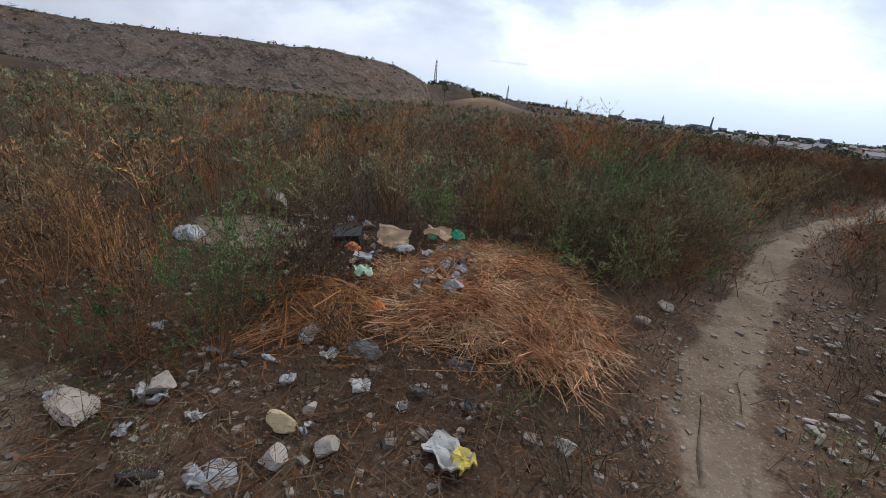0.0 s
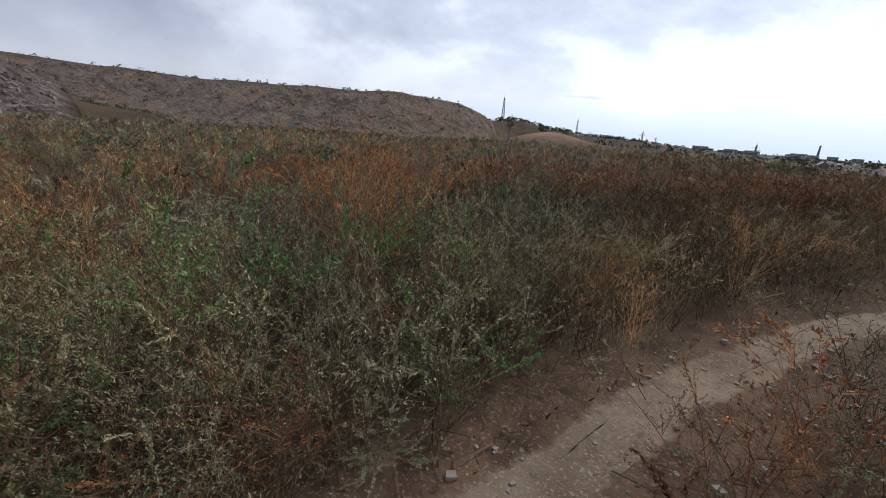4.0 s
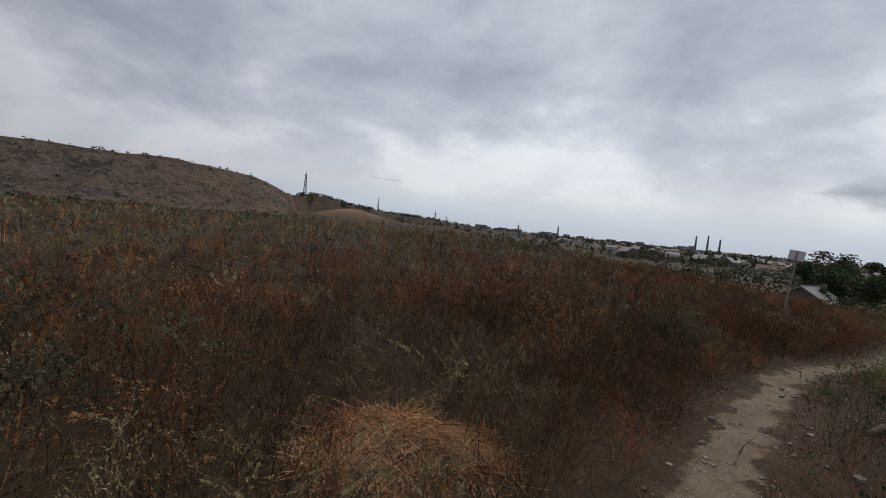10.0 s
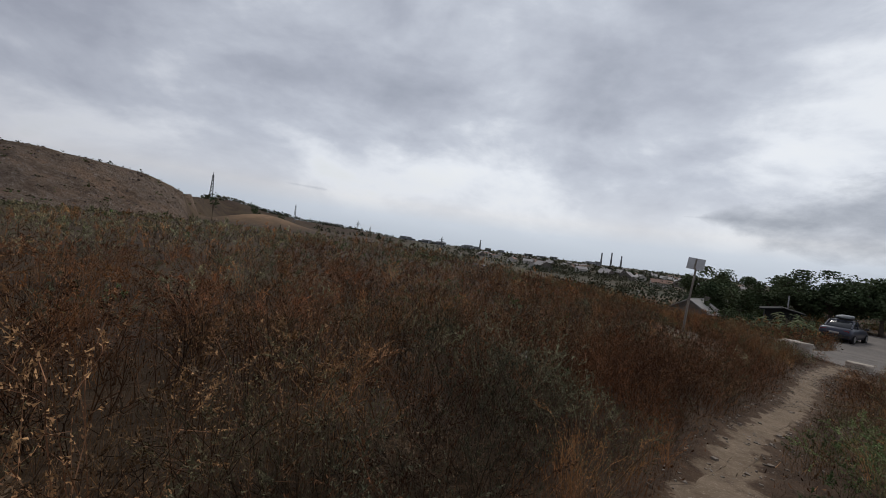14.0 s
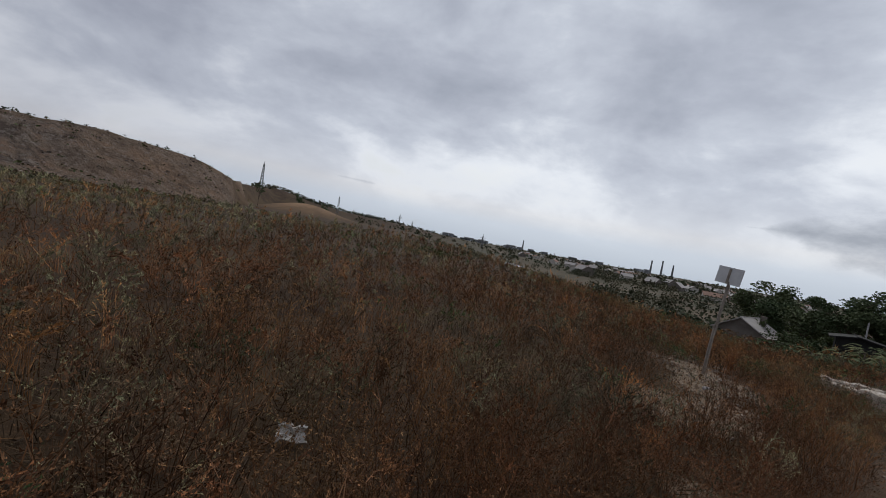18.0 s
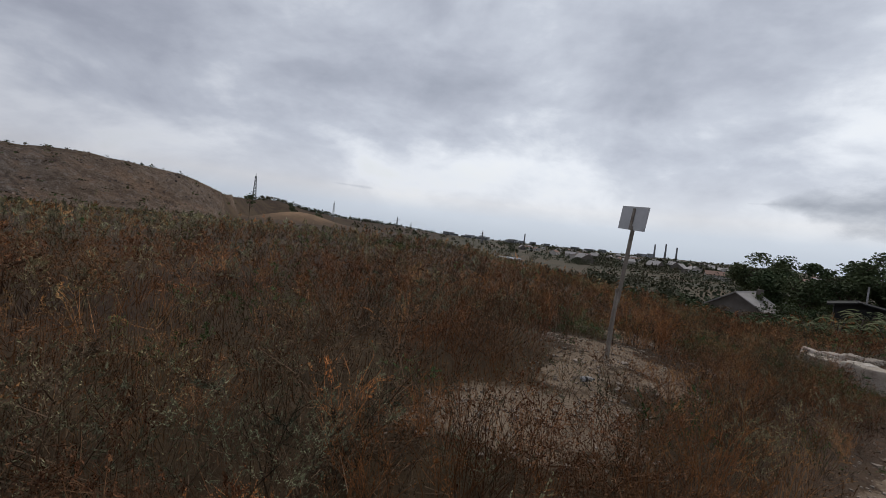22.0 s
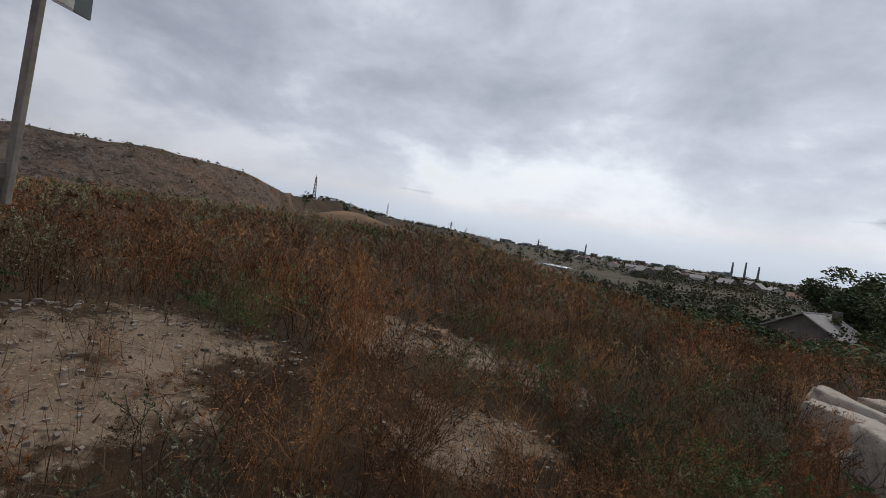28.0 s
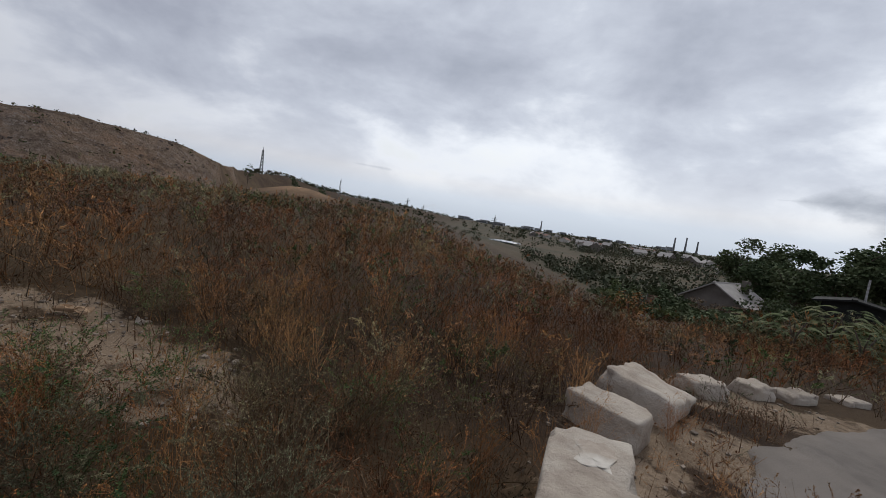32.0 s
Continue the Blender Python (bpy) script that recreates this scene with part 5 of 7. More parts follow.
# ---- straw heaps ----
def straw_heap(name, label, x, y, rx, ry, top, n, seed, bunches, mat="straw_stem"):
    """A mound of cut stalks: a lumpy core and many long bent stalks lying over it."""
    ob = thing(name, label, "straw heap", x, y, ground_at(x, y) - 0.03)
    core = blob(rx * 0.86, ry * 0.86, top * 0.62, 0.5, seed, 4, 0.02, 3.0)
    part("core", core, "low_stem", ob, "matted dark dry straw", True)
    g = np.random.default_rng(seed)
    # stalks lie in bundles that fan out from the top
    nb = max(12, n // 42)
    ba, br = g.uniform(0, 2 * np.pi, nb), np.sqrt(g.random(nb)) * 1.08
    br *= 0.85 + 0.22 * np.sin(3 * ba + seed)
    blie = np.where(g.random(nb) < 0.45, g.normal(-0.45, 0.5, nb), g.uniform(0, 6.28, nb))
    blift = g.random(nb) ** 1.6 * 0.08
    own = g.integers(0, nb, n)
    across = g.normal(0, 0.045, n)
    along = g.normal(0, 0.12, n)
    lie = blie[own] + g.normal(0, 0.17, n)
    cx = br[own] * np.cos(ba[own]) * rx - np.sin(lie) * across + np.cos(lie) * along
    cy = br[own] * np.sin(ba[own]) * ry + np.cos(lie) * across + np.sin(lie) * along
    length = g.uniform(0.16, 0.6, n)
    V, F, count = [], [], 0
    u = np.linspace(-0.5, 0.5, 4)
    w = g.uniform(0.0009, 0.0024, n)
    bend = g.normal(0, 0.35, nb)[own] + g.normal(0, 0.4, n)
    pitch = g.normal(0, 0.16, n)
    lift = blift[own] + g.random(n) ** 2 * 0.05
    P = np.zeros((n, 4, 3))
    for i, s in enumerate(u):
        P[:, i, 0] = cx + np.cos(lie + bend * s * 2) * length * s
        P[:, i, 1] = cy + np.sin(lie + bend * s * 2) * length * s
        q = np.clip(1 - (P[:, i, 0] / rx) ** 2 - (P[:, i, 1] / ry) ** 2, 0, 1)
        P[:, i, 2] = top * 0.86 * q ** 0.7 * (1 + 0.3 * wave(P[:, i, 0], P[:, i, 1], 5, seed)) + lift * (0.3 + 0.7 * q) + pitch * s * length + 0.02
    P[:, :, 2] = np.maximum(P[:, :, 2], 0.02)
    side = np.stack([-np.sin(lie), np.cos(lie), g.normal(0, 0.7, n)], 1)
    for i in range(3):
        v = np.stack([P[:, i] - side * w[:, None], P[:, i] + side * w[:, None], P[:, i + 1] + side * w[:, None], P[:, i + 1] - side * w[:, None]], 1)
        V.append(v.reshape(-1, 3))
        F.append(np.arange(n * 4).reshape(n, 4) + count)
        count += n * 4
    me = mesh_from("stalk_mat", np.vstack(V), np.vstack(F), [mat])
    me.attributes.new("tone", "FLOAT", "POINT").data.foreach_set("value", np.tile(np.repeat(np.clip(np.exp(g.normal(0, 0.4, nb)) - 1, -0.5, 0.9)[own], 4), 3).astype(np.float32))
    st = new("stalk_mat", me)
    st.parent = ob
    # whole pulled-up plants thrown on top, lying flat
    V, F, I, count = [], [], [], 0
    protos = [plant("straw", 1, 900 + k, 1.2) for k in range(5)]
    for k in range(bunches):
        v, f, i = protos[k % 5]
        a, rr = g.uniform(0, 6.28), math.sqrt(g.random()) * 0.95
        px, py = rr * math.cos(a) * rx, rr * math.sin(a) * ry
        q = max(0.0, 1 - (px / rx) ** 2 - (py / ry) ** 2)
        m = pose(px, py, top * 0.8 * math.sqrt(q) + 0.03, g.uniform(72, 94), 0, math.degrees(g.normal(2.3, 0.9)))
        r = np.array(m.to_3x3()) * g.uniform(0.7, 1.1)
        V.append(v @ r.T + np.array(m.translation) - r @ np.array([0, 0, 0.4]))
        F.append(f + count)
        I.append(i)
        count += len(v)
    V = np.vstack(V)
    q = np.clip(1 - (V[:, 0] / rx) ** 2 - (V[:, 1] / ry) ** 2, 0, 1)
    mound = top * 0.86 * q ** 0.7 + 0.03
    V[:, 2] = np.maximum(mound + (V[:, 2] - mound) * 0.35, 0.01)
    me = mesh_from("plant_mat", V, np.vstack(F), [mat, "straw_leaf"], np.concatenate(I))
    tp = new("plant_mat", me)
    tp.parent = ob
    tagged(tp, "pulled-up dry plants lying on the heap", kind="stuff")
    tagged(st, "long dry straw stalks lying in all directions", kind="stuff")
    return ob


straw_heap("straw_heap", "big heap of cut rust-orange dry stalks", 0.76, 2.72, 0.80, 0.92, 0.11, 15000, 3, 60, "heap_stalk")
straw_heap("straw_heap", "small heap of cut pale straw among the weeds", 4.75, 10.8, 0.62, 0.42, 0.08, 4200, 8, 30, "heap_stalk")
straw_heap("straw_heap", "thin bundle of pale cut stalks", -0.15, 1.85, 0.4, 0.3, 0.12, 400, 12, 8)


# ---- rubbish and stones at the start ----
def crease(rx, ry, rz, rough, seed):
    """A slack crumpled film or cloth: a low mound with sharp folds, hollows and an uneven hem."""
    bm = bmesh.new()
    bmesh.ops.create_icosphere(bm, subdivisions=5, radius=1)
    off = Vector((seed * 2.3, seed * 5.1, seed * 0.7))
    for v in bm.verts:
        n = v.co.normalized()
        hem = 1 + 0.55 * rough * noise.noise(Vector((n.x, n.y, 0)) * 1.9 + off)
        fold = sum(w * (0.5 - 2.0 * abs(noise.noise(n * f + off))) for w, f in ((0.5, 2.1), (0.3, 4.3), (0.12, 9.0)))
        low = -0.12 if n.z < 0 else 1.0
        v.co = Vector((n.x * rx * hem * (1 + 0.10 * fold), n.y * ry * hem * (1 + 0.10 * fold), abs(n.z) ** 1.4 * rz * low * (0.7 + 1.1 * rough * fold)))
    zmin = min(v.co.z for v in bm.verts)
    bmesh.ops.translate(bm, vec=(0, 0, -zmin), verts=bm.verts)
    return bm


def lump(name, label, category, x, y, dims, mat, seed, turn=0, z=0.0, rough=0.5, flat=0.3, freq=2.6):
    ob = thing(name, label, category, x, y, ground_at(x, y) + z, turn)
    crumpled = mat in ("plastic_white", "plastic_blue", "plastic_green", "plastic_orange", "paper", "plastic_grey")
    part("body", crease(*dims, rough, seed) if crumpled else blob(*dims, rough * 0.6, seed, 4, flat, freq * 0.8), mat, ob, "", True)
    return ob


def stone(label, x, y, dims, seed, mat="stone", turn=0, z=0.0, group=""):
    ob = tagged(new("stone"), label, "stone", group)
    ob.matrix_world = pose(x, y, ground_at(x, y) + z, 0, 0, turn)
    part("body", rock_mesh(*dims, seed), mat, ob)
    return ob


def flat_piece(name, label, category, x, y, sx, sy, mat, seed, tilt=(0, 0, 0), z=0.02, thick=0.012, crumple=0.02):
    """A bent sheet with thickness: card, film or torn wrapping."""
    ob = thing(name, label, category, x, y, ground_at(x, y) + z)
    bm = bmesh.new()
    bmesh.ops.create_grid(bm, x_segments=9, y_segments=9, size=0.5)
    off = Vector((seed * 1.7, seed * 0.9, 0))
    for v in bm.verts:
        e = noise.noise_vector(Vector((v.co.x * 3, v.co.y * 3, 0)) + off)
        v.co = Vector((v.co.x * sx + e.x * crumple * 1.5, v.co.y * sy + e.y * crumple * 1.5, e.z * crumple * 2.2))
    r = bmesh.ops.solidify(bm, geom=bm.faces[:], thickness=thick)
    bmesh.ops.rotate(bm, cent=(0, 0, 0), matrix=Euler([radians(a) for a in tilt]).to_matrix(), verts=bm.verts)
    zmin = min(v.co.z for v in bm.verts)
    bmesh.ops.translate(bm, vec=(0, 0, -zmin), verts=bm.verts)
    part("sheet", bm, mat, ob)
    return ob


stone("large pale flat limestone slab on bare soil", -0.56, 0.60, (0.18, 0.12, 0.03), 3)
stone("small pale limestone block in the weeds", -0.33, 0.86, (0.08, 0.065, 0.05), 5)
stone("pale triangular stone on dry litter", 0.59, 0.95, (0.075, 0.065, 0.04), 7)
stone("small white stone among rubbish", 0.38, 1.09, (0.035, 0.04, 0.032), 9)
stone("pale rounded stone beside the path", 1.51, 1.49, (0.075, 0.05, 0.04), 11)
stone("grey stone on dry litter", 0.44, 0.8, (0.08, 0.055, 0.045), 13)
stone("white limestone lump behind the heap", -2.5, 3.75, (0.20, 0.15, 0.13), 15)
stone("pale stone at the path's edge", 2.02, 3.3, (0.08, 0.06, 0.045), 17)
stone("pale stone at the path's edge", 1.86, 2.9, (0.06, 0.05, 0.04), 19)
foam = thing("foam_block", "yellowed foam chunk among stones", "foam", 0.35, 0.94, ground_at(0.35, 0.94), 20)
part("body", rock_mesh(0.085, 0.072, 0.042, 23, 9), "foam", foam)
lump("plastic_bag", "crumpled white and pale blue plastic bag", "bag", 0.28, 0.66, (0.085, 0.075, 0.026), "plastic_white", 6, 15, rough=0.4)
flat_piece("torn_carton", "crumpled white carton piece with a yellow corner", "carton", 1.05, 1.17, 0.20, 0.13, "paper", 3, (6, -4, -30))
flat_piece("yellow_wrapper", "torn yellow printed wrapper", "wrapper", 1.14, 1.14, 0.08, 0.09, "yellow", 5, (4, 3, -20), 0.045)


def old_shoe(x, y, turn):
    ob = thing("old_shoe", "worn dark shoe with a pale toe lying on the soil", "shoe", x, y, ground_at(x, y), turn)
    ob.scale = (0.68, 0.68, 0.68)
    part("sole", blob(0.125, 0.045, 0.016, 0.05, 2, 3, 0.3), "rubber", ob, "", True)
    bm = blob(0.115, 0.039, 0.045, 0.12, 9, 4, 0.2)
    for v in bm.verts:
        k = (v.co.x + 0.115) / 0.23
        v.co.z = 0.018 + v.co.z * (1.05 - 0.55 * k)
        if v.co.z > 0.05 and k < 0.5:
            v.co.z = 0.05 - 0.5 * (v.co.z - 0.05)
        v.co.y *= 0.8 + 0.3 * k
    part("upper", bm, "plastic_black", ob, "", True)
    part("toe_cap", blob(0.035, 0.038, 0.02, 0.06, 5, 3, 0.2), "plastic_white", ob, "scuffed pale rubber toe", True).location = (0.095, 0, 0.006)
    return ob


old_shoe(0.03, 0.52, 35)
lump("grey_rag", "crumpled dark grey rag in the brush", "rag", 0.32, 1.59, (0.13, 0.09, 0.045), "plastic_grey", 10, 0, rough=0.6)
lump("grey_rag", "grey cloth scrap on the straw", "rag", 0.88, 1.8, (0.09, 0.07, 0.04), "plastic_grey", 12, 30, rough=0.7)
lump("plastic_film", "torn grubby white film caught in brush", "film", -0.05, 1.58, (0.06, 0.13, 0.05), "plastic_white", 14, 20, rough=0.9)
lump("blue_bag", "crumpled bright blue plastic bag", "bag", -0.5, 3.3, (0.09, 0.08, 0.08), "plastic_blue", 16, 0, rough=0.8)
lump("green_bag", "crumpled bright green plastic bag", "bag", 0.15, 3.42, (0.075, 0.06, 0.08), "plastic_green", 18, 0, 0.15, rough=0.7)
lump("green_bag", "small pale green plastic scrap", "bag", -0.12, 3.45, (0.05, 0.05, 0.09), "plastic_green", 20, 0, 0.08, rough=0.7)
lump("orange_wrapper", "crumpled orange wrapper in rubbish", "wrapper", -0.5, 2.62, (0.07, 0.05, 0.07), "plastic_orange", 22, 0, 0.1, rough=0.7)
lump("orange_wrapper", "small orange plastic scrap on straw", "wrapper", 0.32, 1.75, (0.04, 0.03, 0.05), "plastic_orange", 24, 0, 0.2, rough=0.7)
flat_piece("plastic_scrap", "white broken plastic piece on the straw", "scrap", -0.2, 2.34, 0.14, 0.07, "plastic_white", 7, (14, 8, 25), 0.16, 0.015, 0.006)
flat_piece("cardboard_scrap", "torn brown cardboard on the straw heap", "cardboard", 0.28, 2.66, 0.2, 0.12, "card", 9, (16, 6, 10), 0.36, 0.01, 0.02)
lump("plastic_film", "white plastic scraps on the straw heap", "film", 0.15, 2.36, (0.07, 0.045, 0.035), "plastic_white", 26, 40, 0.32, rough=0.9)
flat_piece("green_scrap", "pale green plastic scrap on the straw", "scrap", 0.0, 2.05, 0.12, 0.09, "plastic_pale", 11, (18, 4, 60), 0.2, 0.006, 0.02)
flat_piece("cardboard_scrap", "grey torn cardboard sheet leaning in rubbish", "cardboard", -0.35, 3.05, 0.3, 0.22, "card", 13, (40, 6, 20), 0.05, 0.012, 0.02)
lump("white_bag", "white knotted plastic bag behind the heap", "bag", -2.3, 2.4, (0.15, 0.13, 0.14), "plastic_white", 28, 0, rough=0.6)
lump("paper_scrap", "white paper scrap in the weeds", "paper", -1.9, 2.6, (0.08, 0.06, 0.04), "paper", 30, 0, rough=0.8)
lump("paper_scrap", "pale plastic bottle and paper in the weeds", "paper", -2.9, 4.0, (0.09, 0.06, 0.08), "paper", 32, 0, rough=0.8)


SCRAPS = [("paper_scrap", "small torn white paper scrap", "paper", "paper"), ("plastic_scrap", "small grubby white plastic scrap", "scrap", "plastic_white"), ("cardboard_scrap", "small torn brown cardboard scrap", "cardboard", "card"), ("plastic_scrap", "small white plastic scrap half in litter", "scrap", "plastic_white"), ("cloth_scrap", "small dark grey cloth scrap", "cloth", "plastic_grey"), ("paper_scrap", "faded paper scrap in dry litter", "paper", "paper")]
rngs = random.Random(31)
for i in range(34):
    if i % 3 < 2:
        px0, py0 = rngs.uniform(-1.3, 1.5), rngs.uniform(0.35, 1.5)
    else:
        px0, py0 = rngs.uniform(-1.2, -0.1), rngs.uniform(2.1, 3.5)
    nm, lb, ct, mt = SCRAPS[i % 6]
    flat_piece(nm, lb, ct, px0, py0, rngs.uniform(0.035, 0.10), rngs.uniform(0.025, 0.07), mt, 40 + i, (rngs.uniform(-22, 22), rngs.uniform(-22, 22), rngs.uniform(0, 180)), 0.008, 0.004, rngs.uniform(0.008, 0.02))
for i in range(30):
    px0, py0 = rngs.uniform(2.55, 3.5), rngs.uniform(0.4, 3.0)
    if way_distance(np.array([px0]), np.array([py0]))[0][0] < 0.3:
        continue
    stone("small broken stone in rubble beside the path", px0, py0, (rngs.uniform(0.025, 0.06), rngs.uniform(0.02, 0.05), rngs.uniform(0.015, 0.035)), 60 + i, turn=rngs.uniform(0, 360), group="rubble stones beside the path")
for i, (px0, py0, sz0, kd) in enumerate(((2.95, 1.1, 0.4, "low"), (3.15, 1.7, 0.5, "rust"), (3.5, 2.5, 0.55, "low"), (3.3, 2.1, 0.4, "green"), (2.75, 0.7, 0.35, "rust"), (3.8, 3.0, 0.6, "rust"))):
    shrub("weed_tuft", "small green weed in rubble" if kd == "green" else "small dry brown weed in rubble", kd, px0, py0, sz0, 900 + i, 0.9, 0, 1.3)


MIXED = [("paper_scrap", "torn pale paper scrap on the straw heap", "paper", "paper"), ("plastic_scrap", "grubby white plastic scrap on the straw heap", "scrap", "plastic_white"), ("cardboard_scrap", "torn brown cardboard scrap on the straw heap", "cardboard", "card"), ("green_scrap", "pale green plastic scrap on the straw heap", "scrap", "plastic_pale"), ("cloth_scrap", "dark grey cloth scrap on the straw heap", "cloth", "plastic_grey"), ("foil_scrap", "crumpled pale foil scrap on the straw heap", "scrap", "plastic_white")]
for i in range(40):
    if i < 24:
        ang, rad = rngs.uniform(1.6, 4.4), rngs.uniform(0.15, 0.95)
        px0, py0 = 0.76 + 0.8 * rad * math.cos(ang), 2.72 + 0.92 * rad * math.sin(ang)
        up = 0.05 + 0.11 * 0.86 * (1 - rad * rad) ** 0.7
    else:
        px0, py0, up = rngs.uniform(-2.4, -0.2), rngs.uniform(2.6, 3.7), 0.01
    nm, lb, ct, mt = MIXED[i % 6]
    flat_piece(nm, lb if i < 24 else lb.replace("on the straw heap", "among the weeds"), ct, px0, py0, rngs.uniform(0.05, 0.13), rngs.uniform(0.04, 0.09), mt, 140 + i, (rngs.uniform(-30, 30), rngs.uniform(-30, 30), rngs.uniform(0, 180)), up, 0.004, rngs.uniform(0.012, 0.03))


def crate(x, y, turn):
    ob = thing("plastic_crate", "broken black plastic box tipped in the rubbish", "box", x, y, ground_at(x, y) + 0.03, turn)
    ob.matrix_world = ob.matrix_world @ pose(0, 0, 0, 14, -10, 0)
    ob.scale = (0.6, 0.6, 0.52)
    part("base", box(0.44, 0.34, 0.02, bevel=0.004), "plastic_black", ob)
    for i, (sx, sy, px, py) in enumerate(((0.44, 0.02, 0, 0.16), (0.44, 0.02, 0, -0.16), (0.02, 0.30, 0.21, 0), (0.02, 0.30, -0.21, 0))):
        part("side", box(sx, sy, 0.22, (px, py, 0.022), 0.004), "plastic_black", ob)
    part("lid", box(0.45, 0.35, 0.02, (0.02, 0, 0.25), 0.005, (0, 5, 3)), "plastic_black", ob, "loose black lid")
    return ob


crate(-0.78, 2.95, 25)


def scatter_stones(name, label, places, lo, hi, mat, seed):
    """Many small stones in one mesh: chipped six-sided lumps."""
    g = np.random.default_rng(seed)
    n = len(places)
    cube = np.array([(sx, sy, sz) for sx in (-1, 1) for sy in (-1, 1) for sz in (-1, 1)], float)
    quads = np.array([(0, 1, 3, 2), (4, 6, 7, 5), (0, 4, 5, 1), (2, 3, 7, 6), (0, 2, 6, 4), (1, 5, 7, 3)])
    V = cube[None] * g.uniform(0.55, 1.0, (n, 8, 3)) + g.normal(0, 0.12, (n, 8, 3))
    s = lo + (hi - lo) * g.random(n) ** 2.5
    V = V * (s[:, None] * g.uniform(0.6, 1.2, (n, 3)) * np.array([1, 1, 0.65]))[:, None]
    a = g.uniform(0, 6.28, n)
    c, sn = np.cos(a)[:, None], np.sin(a)[:, None]
    x, y = V[..., 0] * c - V[..., 1] * sn, V[..., 0] * sn + V[..., 1] * c
    z = height(places[:, 0], places[:, 1])
    P = np.stack([x + places[:, :1], y + places[:, 1:2], V[..., 2] + (z + s * 0.25)[:, None]], 2)
    F = quads[None] + (np.arange(n) * 8)[:, None, None]
    me = mesh_from(name, P.reshape(-1, 3), F.reshape(-1, 4), [mat])
    return tagged(new(name, me), label, "stones", kind="stuff")


def build_gravel():
    xy, g = jitter_grid(-3, 26, -2, 30, 0.13, 77)
    d, side = way_distance(xy[:, 0], xy[:, 1])
    b = bareness(xy[:, 0], xy[:, 1])
    w = 0.55 * (b > 0.25) * (0.25 + 0.75 * (wave(xy[:, 0], xy[:, 1], 2.3, 6) > 0)) * (d > 0.25)
    w = np.maximum(w, np.interp(xy[:, 1], [5, 8, 17, 20], [0.7, 0.25, 0.2, 0.4]) * ((d > 0.28) & (d < 1.0) & (side < 0)))
    w = np.maximum(w, 0.5 * bell(xy[:, 0], xy[:, 1], 0.5, 1.1, 0.9) + 0.6 * bell(xy[:, 0], xy[:, 1], -1.9, 2.8, 0.6))
    w = np.maximum(w, 0.12 * (d < 0.3))
    keep = (g.random(len(xy)) < w) & ~on_road(xy[:, 0], xy[:, 1])
    scatter_stones("gravel", "pale stone chips and small rubble on bare soil", xy[keep], 0.007, 0.038, "gravel", 5)
    cx, g2 = jitter_grid(0.5, 22.5, -1.5, 25, 0.075, 79)
    d, side = way_distance(cx[:, 0], cx[:, 1])
    keep = (d < 0.4) & (g2.random(len(cx)) < 0.55) & (wave(cx[:, 0], cx[:, 1], 2.9, 8) > -0.4)
    scatter_stones("path_grit", "small stones trodden into the path", cx[keep], 0.004, 0.02, "gravel", 12)
    sx, g3 = jitter_grid(12, 19.5, 20, 28, 0.045, 80)
    b = bareness(sx[:, 0], sx[:, 1])
    keep = (b > 0.3) & (g3.random(len(sx)) < 0.34 + 0.3 * wave(sx[:, 0], sx[:, 1], 2.1, 3))
    scatter_stones("gravel", "pale chips and clods on the bare ground round the sign", sx[keep], 0.004, 0.022, "gravel", 14)
    # finer chips where the first rubbish lies and beside the path there
    fx, g = jitter_grid(-3.2, 4.2, -0.6, 4.4, 0.05, 78)
    d, side = way_distance(fx[:, 0], fx[:, 1])
    w = 0.55 * bell(fx[:, 0], fx[:, 1], 0.4, 0.9, 0.8) + 0.5 * bell(fx[:, 0], fx[:, 1], -1.1, 0.5, 0.7) + 0.5 * bell(fx[:, 0], fx[:, 1], -1.6, 3.0, 0.7) + 0.55 * ((side < 0) & (d > 0.25) & (d < 1.3)) + 0.3 * ((side > 0) & (d > 0.2) & (d < 0.6))
    keep = g.random(len(fx)) < w * (wave(fx[:, 0], fx[:, 1], 3.7, 2) > -0.35)
    scatter_stones("gravel", "fine pale rubble chips around the rubbish", fx[keep], 0.004, 0.024, "gravel", 9)
    n = 4600
    az = np.radians(g.uniform(-150, -77, n))
    rc = np.interp(np.degrees(az), QUARRY[:, 0], QUARRY[:, 2])
    r = rc * g.uniform(0.73, 1.0, n)
    pl = np.stack([3.3 + r * np.sin(az), 5.6 + r * np.cos(az)], 1)
    scatter_stones("quarry_rubble", "pale grey broken rubble on the tip's slope", pl, 0.06, 0.55, "rubble", 6)
    n = 2200
    az = np.radians(g.uniform(-80, -30, n))
    rc = np.interp(np.degrees(az), RIDGE[:, 0], RIDGE[:, 2])
    r = rc * g.uniform(0.66, 0.98, n)
    pl = np.stack([6.6 + r * np.sin(az), 10.7 + r * np.cos(az)], 1)
    scatter_stones("ridge_rubble", "grey and rusty rubble on the far ridge", pl, 0.08, 0.5, "rubble", 7)


build_gravel()


